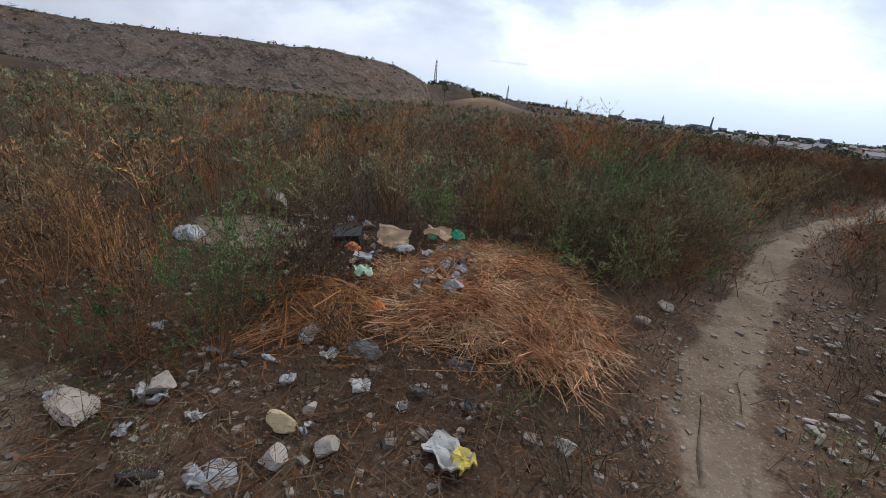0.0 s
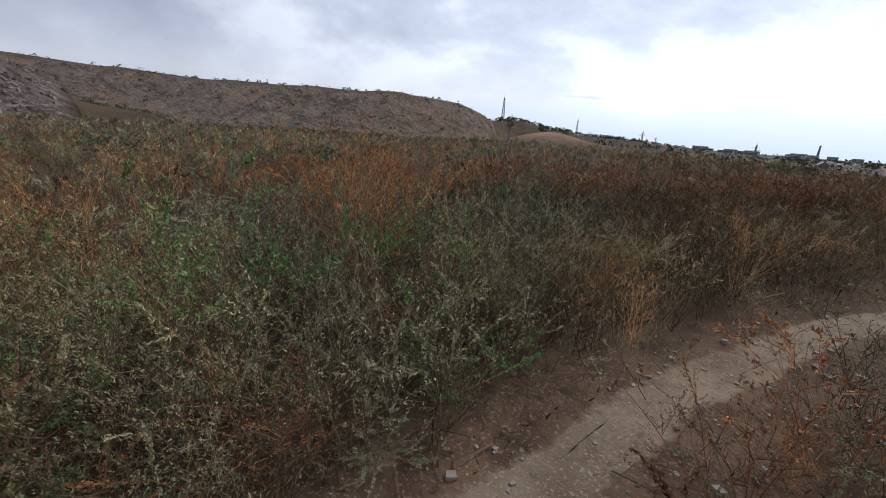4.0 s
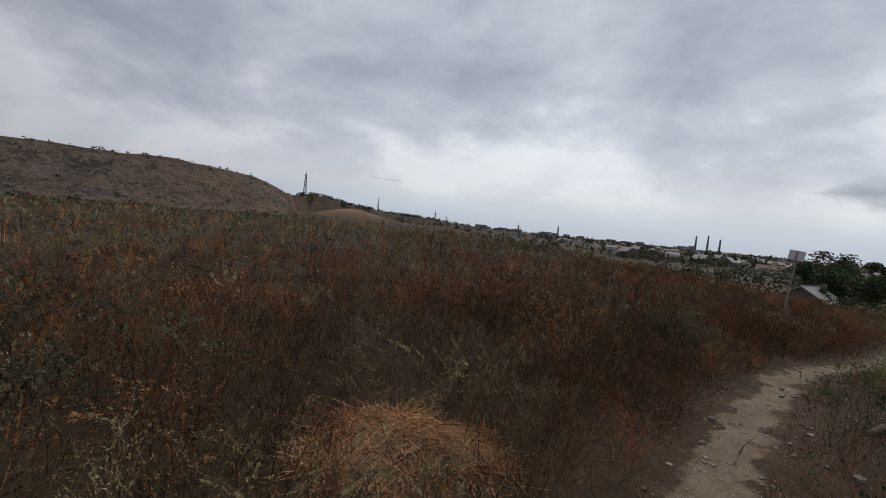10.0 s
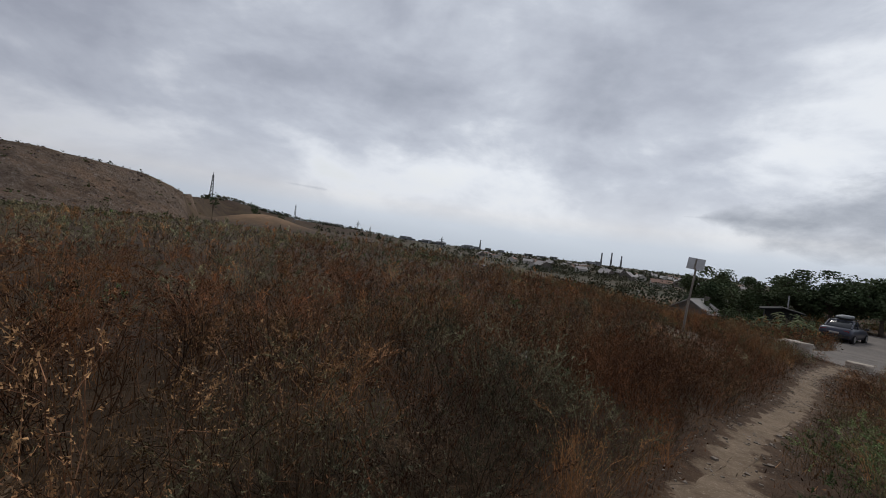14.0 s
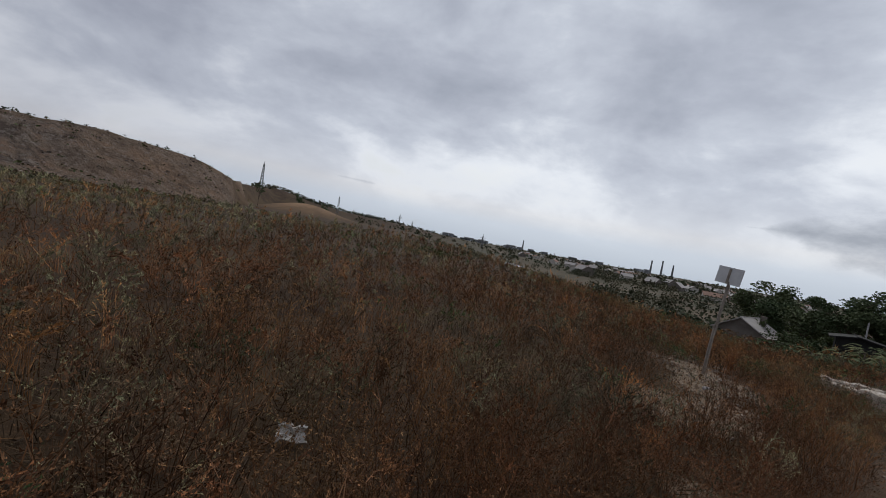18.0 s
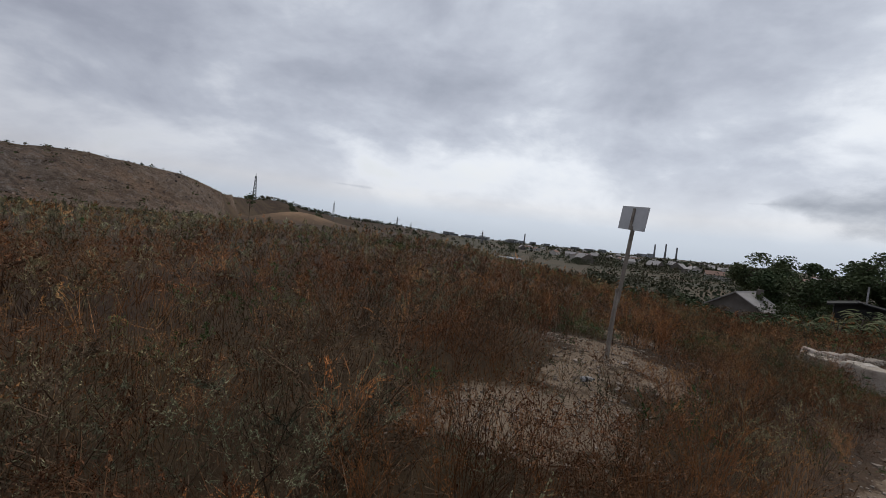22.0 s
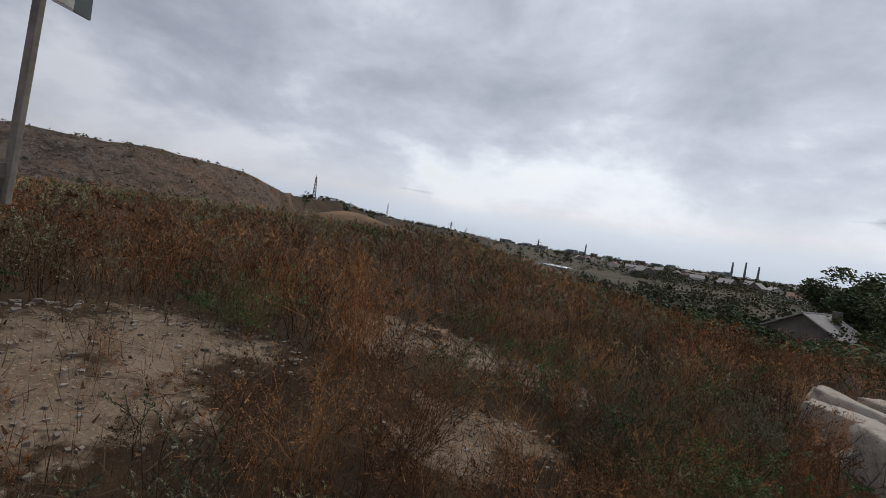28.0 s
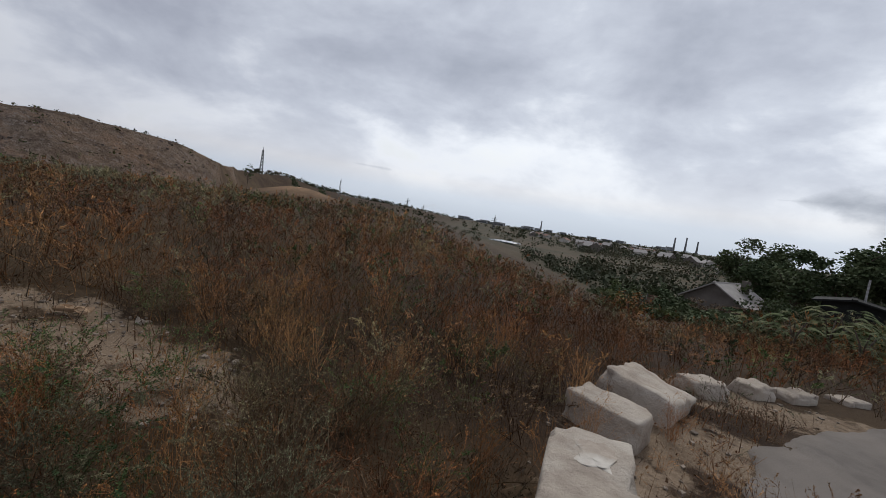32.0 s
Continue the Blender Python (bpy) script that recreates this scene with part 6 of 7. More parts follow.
def build_litter():
    """Fallen straws, twigs and leaf scraps on the soil, dense near the way and thinner across the field."""
    def strew(name, label, step, seed, reach, amount, lo, hi, width, mat):
        g = np.random.default_rng(seed)
        xy, _ = jitter_grid(-5, 26, -3, 31, step, seed + 1)
        d, side = way_distance(xy[:, 0], xy[:, 1])
        bare = bareness(xy[:, 0], xy[:, 1])
        start = np.hypot(xy[:, 0] - 0.6, xy[:, 1] - 1.0) < 1.6
        keep = (d > 0.2) & (start | (d < np.where(side > 0, reach, 1.8))) & (g.random(len(xy)) < np.where(start, 1.0, amount * (1 - 0.4 * bare))) & ~on_road(xy[:, 0], xy[:, 1])
        xy = xy[keep]
        n = len(xy)
        a, l = g.uniform(0, 6.28, n), g.uniform(lo, hi, n)
        dv = np.stack([np.cos(a) * l, np.sin(a) * l], 1) * 0.5
        sv = np.stack([-np.sin(a), np.cos(a)], 1) * (width * g.uniform(0.5, 1.4, n))[:, None]
        tip = g.uniform(0, 0.045, n)
        P = []
        for k, p in enumerate((xy - dv - sv, xy - dv + sv, xy + dv + sv * 0.4, xy + dv - sv * 0.4)):
            P.append(np.column_stack([p, height(p[:, 0], p[:, 1]) + 0.014 + (tip if k > 1 else 0.3 * tip)]))
        V = np.stack(P, 1).reshape(-1, 3)
        me = mesh_from(name, V, np.arange(n * 4).reshape(n, 4), [mat])
        me.attributes.new("tone", "FLOAT", "POINT").data.foreach_set("value", np.repeat(g.uniform(-0.7, 0.1, n), 4).astype(np.float32))
        tagged(new(name, me), label, "litter", kind="stuff")

    strew("straw_litter", "fallen dry straws on the soil", 0.125, 92, 7.0, 0.3, 0.04, 0.2, 0.0028, "straw_stem")
    strew("straw_litter", "thick layer of dry straws among the first rubbish", 0.04, 94, 0.0, 0.0, 0.03, 0.13, 0.0017, "rust_stem")
    strew("twig_litter", "brown broken twigs among the first rubbish", 0.05, 97, 0.0, 0.0, 0.03, 0.14, 0.003, "low_stem")
    strew("twig_litter", "dark fallen twigs and stalks on the soil", 0.115, 95, 7.0, 0.7, 0.05, 0.24, 0.004, "low_stem")
    strew("leaf_litter", "shrivelled brown leaf scraps on the soil", 0.10, 98, 6.0, 0.8, 0.012, 0.04, 0.009, "rust_leaf")


build_litter()


# ---- sign on its post ----
def build_sign():
    ob = thing("notice_sign", "small notice board on a crooked weathered wooden post", "sign", 14.87, 22.96)
    part("post_lower", tube([(0, 0, -0.1), (0.015, 0.005, 0.4), (0.04, 0.01, 0.8), (0.055, 0.015, 0.98)], [0.034, 0.032, 0.03, 0.028], 7), "wood", ob)
    part("post_upper", box(0.05, 0.026, 1.08, (0, 0, 0), 0.003, (0, 5, 0)), "wood", ob, "dark weathered slat nailed to the post").location = (0.07, 0.045, 0.78)
    part("nail_block", box(0.06, 0.05, 0.07, (0.05, 0.02, 0.9), 0.006), "wood", ob)
    plate = part("board", box(0.53, 0.012, 0.33, (0, 0, -0.165), 0.002), "sheet", ob, "grey metal board")
    plate.matrix_local = pose(0.16, 0.075, 1.97, -4, 5, -72)
    for sx in (-0.205, 0.205):
        p = part("margin", box(0.115, 0.004, 0.326, (sx, 0.0085, -0.163)), "slate", plate, "grey-green painted margin")
    part("notice", box(0.29, 0.004, 0.31, (0, 0.0085, -0.155)), "paper", plate, "faded white paper notice")
    for i, wd in enumerate((0.2, 0.22, 0.18, 0.0, 0.12, 0.14)):
        if wd:
            part("text_line", box(wd, 0.002, 0.011, (0.005 * i, 0.0118, 0.09 - i * 0.042)), "ink", plate)
    part("batten", box(0.045, 0.014, 0.30, (0, -0.0135, -0.16), 0.002), "wood", plate, "dark wooden batten behind the board")
    part("symbol", box(0.018, 0.002, 0.04, (0.09, 0.0118, -0.06)), "slate", plate)


build_sign()


def build_bottle():
    x, y = 14.27, 21.81
    ob = thing("plastic_bottle", "crushed white bottle with a dark cap lying on bare soil", "bottle", x, y, ground_at(x, y) + 0.05, 20)
    ob.scale = (0.68, 0.68, 0.68)
    part("body", tube([(-0.13, 0, 0), (-0.12, 0, 0), (0.02, 0, 0.004), (0.07, 0, 0), (0.10, 0, 0)], [0.02, 0.045, 0.042, 0.036, 0.014], 10), "plastic_white", ob, "", True)
    part("cap", tube([(0.10, 0, 0), (0.13, 0, 0)], [0.018, 0.018], 10), "plastic_black", ob)
    part("label", tube([(-0.07, 0, 0.001), (-0.02, 0, 0.003)], [0.0455, 0.0445], 10, False), "plastic_black", ob)


build_bottle()
stone("small white stone by the post", 15.05, 22.75, (0.05, 0.04, 0.035), 31)
stone("pale pebble on the bare bank", 16.96, 27.0, (0.07, 0.05, 0.04), 33)
flat_piece("rusty_scrap", "flat rust-brown scrap on the bare bank", "scrap", 16.5, 26.75, 0.26, 0.1, "card", 35, (4, 3, 20), 0.02)
flat_piece("carton_scrap", "torn pale carton piece among the dry weeds", "carton", 8.85, 17.75, 0.22, 0.14, "paper", 42, (30, 6, 20), 0.03, 0.008, 0.03)
dark_log = thing("dark_log", "charred short log on bare ground", "log", 8.98, 12.52, ground_at(8.98, 12.52), 35)
part("body", tube([(-0.21, 0.01, 0.03), (-0.1, -0.012, 0.034), (0.04, 0.006, 0.03), (0.15, -0.004, 0.035), (0.22, 0.02, 0.04)], [0.026, 0.034, 0.031, 0.036, 0.02], 9), "bark", dark_log, "", True)
part("stub", tube([(0.04, 0.01, 0.04), (0.09, 0.05, 0.07), (0.11, 0.08, 0.075)], [0.014, 0.011, 0.006], 7), "bark", dark_log, "", True)


# ---- concrete blocks along the road ----
def block(label, x, y, size, turn, tilt, seed, z=-0.03, loops=True, worn=0.018):
    """A cast concrete foundation block: chipped edges, end grooves."""
    ob = thing("concrete_block", label, "concrete block", x, y, ground_at(x, y) + z, turn, "concrete blocks along the road")
    ob.matrix_world = ob.matrix_world @ pose(0, 0, 0, *tilt)
    rng = random.Random(seed)
    sx, sy, sz = size
    bm = box(sx, sy, sz, bevel=min(0.06, 0.02 + worn * 0.3))
    bmesh.ops.subdivide_edges(bm, edges=[e for e in bm.edges if e.calc_length() > 0.12], cuts=7, use_grid_fill=True)
    for v in bm.verts:
        q = noise.noise(v.co * 2.3 + Vector((seed, 0, 0)))
        q2 = noise.noise(v.co * 7 + Vector((seed * 2.0, 3, 0)))
        edge = sum(abs(abs(c) - h) < 0.06 for c, h in ((v.co.x, sx / 2), (v.co.y, sy / 2), (v.co.z - sz / 2, sz / 2)))
        v.co *= 1 + worn * q
        if edge >= 2:
            v.co -= (v.co - Vector((0, 0, sz / 2))).normalized() * max(0, q2 + 0.05) * 0.10
    part("body", bm, "concrete", ob, "", True)
    if loops:
        part("mortar_patch", blob(sx * 0.26, sy * 0.16, 0.012, 0.6, seed, 3, 0.1), "stone", ob, "pale mortar patch").location = (0.02, sy * 0.18, sz - 0.006)
    return ob


block("large pale concrete block with a mortar patch on top", 20.89, 25.55, (0.50, 1.0, 0.53), -15, (-2, 0, 0), 2)
block("pale rounded concrete block lying askew", 21.58, 27.35, (0.72, 0.46, 0.36), -42, (0, 3, 0), 3, -0.05, False, 0.03)
block("big weathered concrete slab half buried in grass", 22.3, 28.4, (0.85, 1.05, 0.42), -40, (-8, 12, 0), 4, -0.12, False, 0.12)
block("pale concrete block beside the road", 23.5, 29.35, (0.66, 0.40, 0.27), 20, (0, 3, 0), 5, -0.04, False, 0.035)
block("pale concrete block beside the road", 24.6, 29.95, (0.56, 0.38, 0.25), 24, (2, 0, 0), 6, -0.04, False, 0.035)
block("long pale concrete block beside the road", 25.45, 30.25, (0.60, 0.36, 0.20), 20, (0, -2, 0), 7, -0.05, False, 0.035)
block("long pale concrete block beside the road", 26.8, 30.9, (0.66, 0.36, 0.16), 24, (0, 2, 0), 8, -0.06, False, 0.035)
block("low pale concrete block at the end of the path", 22.85, 25.1, (0.45, 0.7, 0.30), 35, (0, 0, 0), 9, -0.05, False)
block("low pale concrete block at the end of the path", 23.6, 24.35, (0.45, 1.1, 0.30), 45, (0, 0, 0), 10, -0.05, False)
block("low pale concrete block at the end of the path", 24.7, 23.2, (0.45, 1.4, 0.30), 44, (0, 0, 0), 11, -0.05, False)


# ---- parked car ----
def build_car(x, y, turn):
    ob = thing("parked_car", "dark blue-grey saloon car with a grey roof box", "car", x, y, ground_at(x, y) + 0.03, turn)

    def hull(stations, widths):
        bm = bmesh.new()
        rings = []
        for (px, zlo, zhi), w in zip(stations, widths):
            zm = zlo + (zhi - zlo) * 0.55
            ring = [(px, -w * 0.92, zlo), (px, -w, zm), (px, -w * 0.9, zhi - 0.03), (px, -w * 0.7, zhi), (px, w * 0.7, zhi), (px, w * 0.9, zhi - 0.03), (px, w, zm), (px, w * 0.92, zlo)]
            rings.append([bm.verts.new(p) for p in ring])
        for a, b in zip(rings, rings[1:]):
            for k in range(8):
                bm.faces.new((a[k], b[k], b[(k + 1) % 8], a[(k + 1) % 8]))
        bm.faces.new(rings[0])
        bm.faces.new(rings[-1][::-1])
        bmesh.ops.recalc_face_normals(bm, faces=bm.faces[:])
        return bm

    part("body", hull([(-2.1, 0.42, 0.78), (-2.0, 0.28, 0.92), (-1.4, 0.24, 0.96), (0.9, 0.24, 0.92), (1.6, 0.26, 0.84), (2.0, 0.3, 0.72), (2.1, 0.42, 0.62)], [0.72, 0.8, 0.83, 0.83, 0.81, 0.74, 0.66]), "car_paint", ob, "dark blue-grey body", True)
    part("cabin_glass", hull([(-1.5, 0.9, 0.96), (-0.85, 0.9, 1.38), (0.25, 0.9, 1.40), (1.0, 0.88, 0.95)], [0.7, 0.62, 0.62, 0.7]), "glass", ob, "dark window glass", True)
    part("roof", hull([(-0.85, 1.375, 1.41), (-0.3, 1.385, 1.44), (0.2, 1.38, 1.43)], [0.56, 0.58, 0.56]), "car_paint", ob, "", True)
    for sx in (-1, 1):
        part("pillar", tube([(-1.45, sx * 0.66, 0.95), (-0.85, sx * 0.6, 1.39)], [0.05, 0.045], 6), "car_paint", ob)
        part("pillar", tube([(-0.2, sx * 0.68, 0.92), (-0.2, sx * 0.6, 1.4)], [0.035, 0.03], 6), "car_paint", ob)
        part("tail_light", box(0.06, 0.3, 0.13, (-2.06, sx * 0.55, 0.68), 0.01), "red_lens", ob, "red tail light")
        part("mirror", box(0.1, 0.18, 0.12, (0.75, sx * 0.92, 0.92), 0.02), "car_paint", ob)
        for px in (-1.3, 1.3):
            wheel = part("wheel", tube([(px, sx * 0.64, 0.3), (px, sx * 0.84, 0.3)], [0.3, 0.3], 20), "rubber", ob, "black tyre")
            part("rim", tube([(px, sx * 0.8, 0.3), (px, sx * 0.85, 0.3)], [0.19, 0.19], 14), "chrome", wheel, "alloy rim")
    part("bumper", box(0.14, 1.56, 0.2, (-2.08, 0, 0.34), 0.04), "plastic_black", ob)
    part("number_plate", box(0.02, 0.5, 0.11, (-2.16, 0, 0.58), 0.004), "paper", ob, "white number plate")
    part("roof_box", hull([(-0.85, 1.55, 1.62), (-0.7, 1.53, 1.72), (0.25, 1.53, 1.76), (0.6, 1.55, 1.64)], [0.32, 0.38, 0.38, 0.28]), "roofbox", ob, "grey roof box", True)
    for px in (-0.5, 0.2):
        part("roof_bar", box(0.06, 1.2, 0.04, (px, 0, 1.47), 0.008), "plastic_black", ob)
        for sy in (-0.3, 0.3):
            part("box_foot", box(0.05, 0.05, 0.06, (px, sy, 1.49)), "plastic_black", ob)


build_car(36.2, 37.7, 29)


# ---- trees and bushes ----
def tree(name, label, x, y, tall, crown, seed, leaves=1500, leaf=0.24, mat="tree_leaf", trunk=0.16, bare=False, z=None):
    """A tapered trunk that forks into limbs; leaves in uneven clusters round the limb ends."""
    ob = thing(name, label, "tree", x, y, z, seed * 51 % 360)
    rng = random.Random(seed)
    g = np.random.default_rng(seed)
    fork = tall * 0.28
    part("trunk", tube([(0, 0, -0.2), (0.03, 0, fork * 0.5), (0.06, 0.03, fork), (0.0, 0.05, tall * 0.6)], [trunk, trunk * 0.8, trunk * 0.62, trunk * 0.3], 8), "bark", ob, "", True)
    ends = [(0.0, 0.05, tall * 0.72)]
    for i in range(9):
        a, rr = 2.399 * i + rng.uniform(-0.4, 0.4), rng.uniform(0.45, 0.95) * crown
        zt = tall * rng.uniform(0.48, 0.95)
        e = (math.cos(a) * rr * math.sqrt(max(0.1, 1 - (zt / tall - 0.6) ** 2 * 4)), math.sin(a) * rr, zt)
        s = (0.05 * math.cos(a), 0.05 * math.sin(a), tall * rng.uniform(0.2, 0.5))
        m = ((s[0] + e[0]) * 0.5 + rng.uniform(-0.2, 0.2), (s[1] + e[1]) * 0.5, (s[2] + e[2]) * 0.5 + rng.uniform(0, 0.1) * tall)
        part("limb", tube([s, m, e], [trunk * 0.4, trunk * 0.25, trunk * 0.07], 5), "bark", ob)
        ends += [e, m]
    if bare:
        for i in range(26):
            e = Vector(rng.choice(ends))
            d = Vector((rng.gauss(0, 1), rng.gauss(0, 1), rng.uniform(0.2, 1.6))).normalized() * tall * rng.uniform(0.15, 0.35)
            part("twig", tube([e, e + d * 0.6, e + d + Vector((rng.gauss(0, 0.05), rng.gauss(0, 0.05), 0))], [trunk * 0.1, trunk * 0.07, trunk * 0.02], 4, False), "bark", ob)
        return ob
    cl = np.array(ends)[g.integers(0, len(ends), 30)] + g.normal(0, 0.2 * crown, (30, 3))
    rad = g.uniform(0.22, 0.46, 30) * crown
    ci = g.integers(0, 30, leaves)
    d = g.normal(0, 1, (leaves, 3))
    d /= np.linalg.norm(d, axis=1, keepdims=True)
    p = cl[ci] + d * (rad[ci] * g.random(leaves) ** 0.45)[:, None] * np.array([1, 1, 0.75])
    p[:, 2] = np.clip(p[:, 2], tall * 0.08, tall * 1.05)
    leaf_cloud(p, leaf, mat, ob, g)
    return ob


def leaf_cloud(p, leaf, mat, parent, g, name="crown", flat=0.5):
    n = len(p)
    a = g.normal(0, 1, (n, 3)) * np.array([1, 1, flat])
    a /= np.linalg.norm(a, axis=1, keepdims=True)
    s = np.cross(a, g.normal(0, 1, (n, 3)))
    s /= np.linalg.norm(s, axis=1, keepdims=True) + 1e-9
    l = (leaf * g.uniform(0.6, 1.4, n))[:, None]
    V = np.stack([p - a * l * 0.5, p + s * l * 0.3, p + a * l * 0.5, p - s * l * 0.3], 1).reshape(-1, 3)
    me = mesh_from(name, V, np.arange(n * 4).reshape(n, 4), [mat])
    ob = new(name, me)
    ob.parent = parent
    return ob


def bush(name, label, x, y, rx, tall, seed, leaves=420, leaf=0.16, mat="tree_leaf", z=None):
    """A many-stemmed bush with leaf clumps of uneven size."""
    ob = thing(name, label, "bush", x, y, z, seed * 29 % 360)
    g = np.random.default_rng(seed)
    rng = random.Random(seed)
    for i in range(4):
        a = i * 1.6 + rng.random()
        part("stem", tube([(0, 0, -0.1), (0.3 * rx * math.cos(a), 0.3 * rx * math.sin(a), tall * 0.4), (0.7 * rx * math.cos(a), 0.7 * rx * math.sin(a), tall * 0.8)], [0.04, 0.03, 0.01], 5), "bark", ob)
    c = g.normal(0, 0.45, (11, 3)) * np.array([rx, rx, tall * 0.5]) + np.array([0, 0, tall * 0.5])
    ci = g.integers(0, 11, leaves)
    d = g.normal(0, 1, (leaves, 3))
    d /= np.linalg.norm(d, axis=1, keepdims=True)
    p = c[ci] + d * (g.random(leaves) ** 0.5 * 0.42)[:, None] * np.array([rx, rx, tall * 0.55])
    p[:, 2] = np.abs(p[:, 2])
    leaf_cloud(p, leaf, mat, ob, g, "foliage")
    return ob


def seen(az, el, r, eye=(20.1, 23.4, 1.17)):
    """A place by its bearing, elevation and distance from the end of the way."""
    a = radians(az)
    return eye[0] + r * math.sin(a), eye[1] + r * math.cos(a), eye[2] + r * math.tan(radians(el))


def stand(maker, name, label, az, el, r, width, seed, **kw):
    """A tree or bush whose top reaches the elevation el."""
    x, y, zt = seen(az, el, r)
    z0 = ground_at(x, y)
    return maker(name, label, x, y, *((zt - z0, width) if maker is tree else (width, max(0.5, zt - z0))), seed, **kw)


stand(tree, "tree", "dark green broadleaf tree behind a house", 33.0, 2.0, 50, 3.4, 3, leaves=9000, leaf=0.3, trunk=0.22)
for i, (taz, tel, tr, tc) in enumerate(((40.0, 3.5, 36, 2.7), (46.5, 3.9, 36, 2.8), (52.0, 4.2, 35, 2.8), (58.0, 4.3, 36, 3.0), (64.5, 4.2, 38, 3.2), (71.0, 4.2, 42, 3.4))):
    stand(tree, "tree", "tall dark green broadleaf tree beside the road", taz, tel, tr, tc, 5 + 2 * i, leaves=6200, leaf=0.25, trunk=0.2)
for i, (taz, tel, tr, tc) in enumerate(((43.2, 2.2, 39, 2.6), (49.0, 2.6, 38, 2.7), (55.0, 2.8, 39, 2.8), (61.0, 2.8, 40, 3.0))):
    stand(tree, "tree", "dense dark green tree in the thicket beside the road", taz, tel, tr, tc, 61 + 2 * i, leaves=4200, leaf=0.27, trunk=0.18)
stand(tree, "tree", "dark green tree in the hollow", 36.2, 0.3, 42, 2.4, 25, leaves=2600, leaf=0.28, trunk=0.16)
rngb = random.Random(17)
for i in range(58):
    baz = rngb.uniform(15, 72)
    br = rngb.uniform(17, 52) if baz > 24 else rngb.uniform(22, 60)
    bel = -7.4 + (5.0 if baz > 34 else 2.6) * (br - 17) / 40 + rngb.uniform(-0.6, 0.9) + (0.9 if baz > 36 else 0)
    light = rngb.random() < 0.28
    bx, by, bz = seen(baz, bel, br)
    if on_road(np.array([bx]), np.array([by]))[0] or abs(by - np.interp(bx, ROAD_EDGE[:, 0], ROAD_EDGE[:, 1]) + 3.5) < 4.2 and bx > 21:
        continue
    stand(bush, "bush", "pale green feathery shrub in the hollow" if light else "dark green bush in the hollow below the field", baz, bel, br, rngb.uniform(1.0, 2.0), 200 + i, leaves=900, leaf=0.15 + 0.002 * br, mat="fern_leaf" if light else "tree_leaf")
stand(bush, "bush", "reddish-brown dry bush in front of the house", 29.6, -5.6, 37, 1.9, 302, leaves=900, leaf=0.16, mat="low_leaf")
stand(bush, "bush", "reddish-brown dry bush in front of the house", 32.0, -5.4, 37, 1.6, 303, leaves=800, leaf=0.16, mat="low_leaf")
stand(bush, "bush", "dark green bush beside the house", 35.0, -3.6, 38, 1.9, 304, leaves=1000, leaf=0.18)
stand(bush, "bush", "yellow-leaved bush at the field's edge", 20.8, -5.2, 20, 0.9, 301, leaves=300, leaf=0.12, mat="straw_leaf")


def sumac(label, x, y, tall, seed):
    """A young tree with long feathery fronds: each a drooping rachis with pairs of narrow leaflets."""
    ob = thing("feathery_shrub", label, "shrub", x, y, None, seed * 67 % 360, "feathery shrubs in the hollow")
    g = np.random.default_rng(seed)
    for k in range(3):
        a = 2.1 * k + g.random()
        part("stem", tube([(0, 0, -0.1), (0.1 * math.cos(a), 0.1 * math.sin(a), tall * 0.5), (0.3 * math.cos(a), 0.3 * math.sin(a), tall * 0.85)], [0.035, 0.028, 0.015], 5), "bark", ob)
    V = []
    for k in range(30):
        a, z0 = g.uniform(0, 6.28), tall * g.uniform(0.2, 0.95)
        o = np.array([0.25 * math.cos(a), 0.25 * math.sin(a), z0])
        out = np.array([math.cos(a), math.sin(a), 0.0])
        length, up = g.uniform(0.45, 0.8), g.uniform(0.2, 0.8)
        for u in np.linspace(0.15, 1.0, 12):
            c = o + out * length * u + np.array([0, 0, up * length * u - 0.75 * length * u * u])
            for sgn in (-1, 1):
                side = np.array([-out[1], out[0], 0]) * sgn
                tip = c + (side * 0.8 + out * 0.45 + np.array([0, 0, -0.25])) * 0.17 * (1.15 - 0.5 * u)
                wv = out * 0.026
                V.append([c - wv, c + wv, tip + wv * 0.6, tip - wv * 0.6])
    V = np.array(V).reshape(-1, 3)
    me = mesh_from("foliage", V, np.arange(len(V)).reshape(-1, 4), ["fern_leaf"])
    fo = new("foliage", me)
    fo.parent = ob
    return ob


for i, (faz, fr, ft) in enumerate(((36.8, 16.5, 1.15), (39.5, 17.5, 1.35), (42.0, 16.5, 1.15), (33.4, 17.5, 0.95), (40.6, 20.0, 1.5))):
    fx0, fy0, _ = seen(faz, 0, fr)
    sumac("young tree with long drooping feathery green fronds", fx0, fy0, ft, 71 + i)
stand(tree, "tree", "small dark tree on the ridge beside the sand slope", -25.9, 2.0, 252, 2.6, 81, leaves=500, leaf=0.8, trunk=0.2)
stand(tree, "tree", "small dark tree on the ridge beside the sand slope", -22.4, 1.35, 262, 2.4, 83, leaves=500, leaf=0.8, trunk=0.2)
stand(tree, "tree", "flat-topped small tree on the ridge crest", -31.6, 3.15, 205, 2.0, 85, leaves=300, leaf=0.6, trunk=0.12)
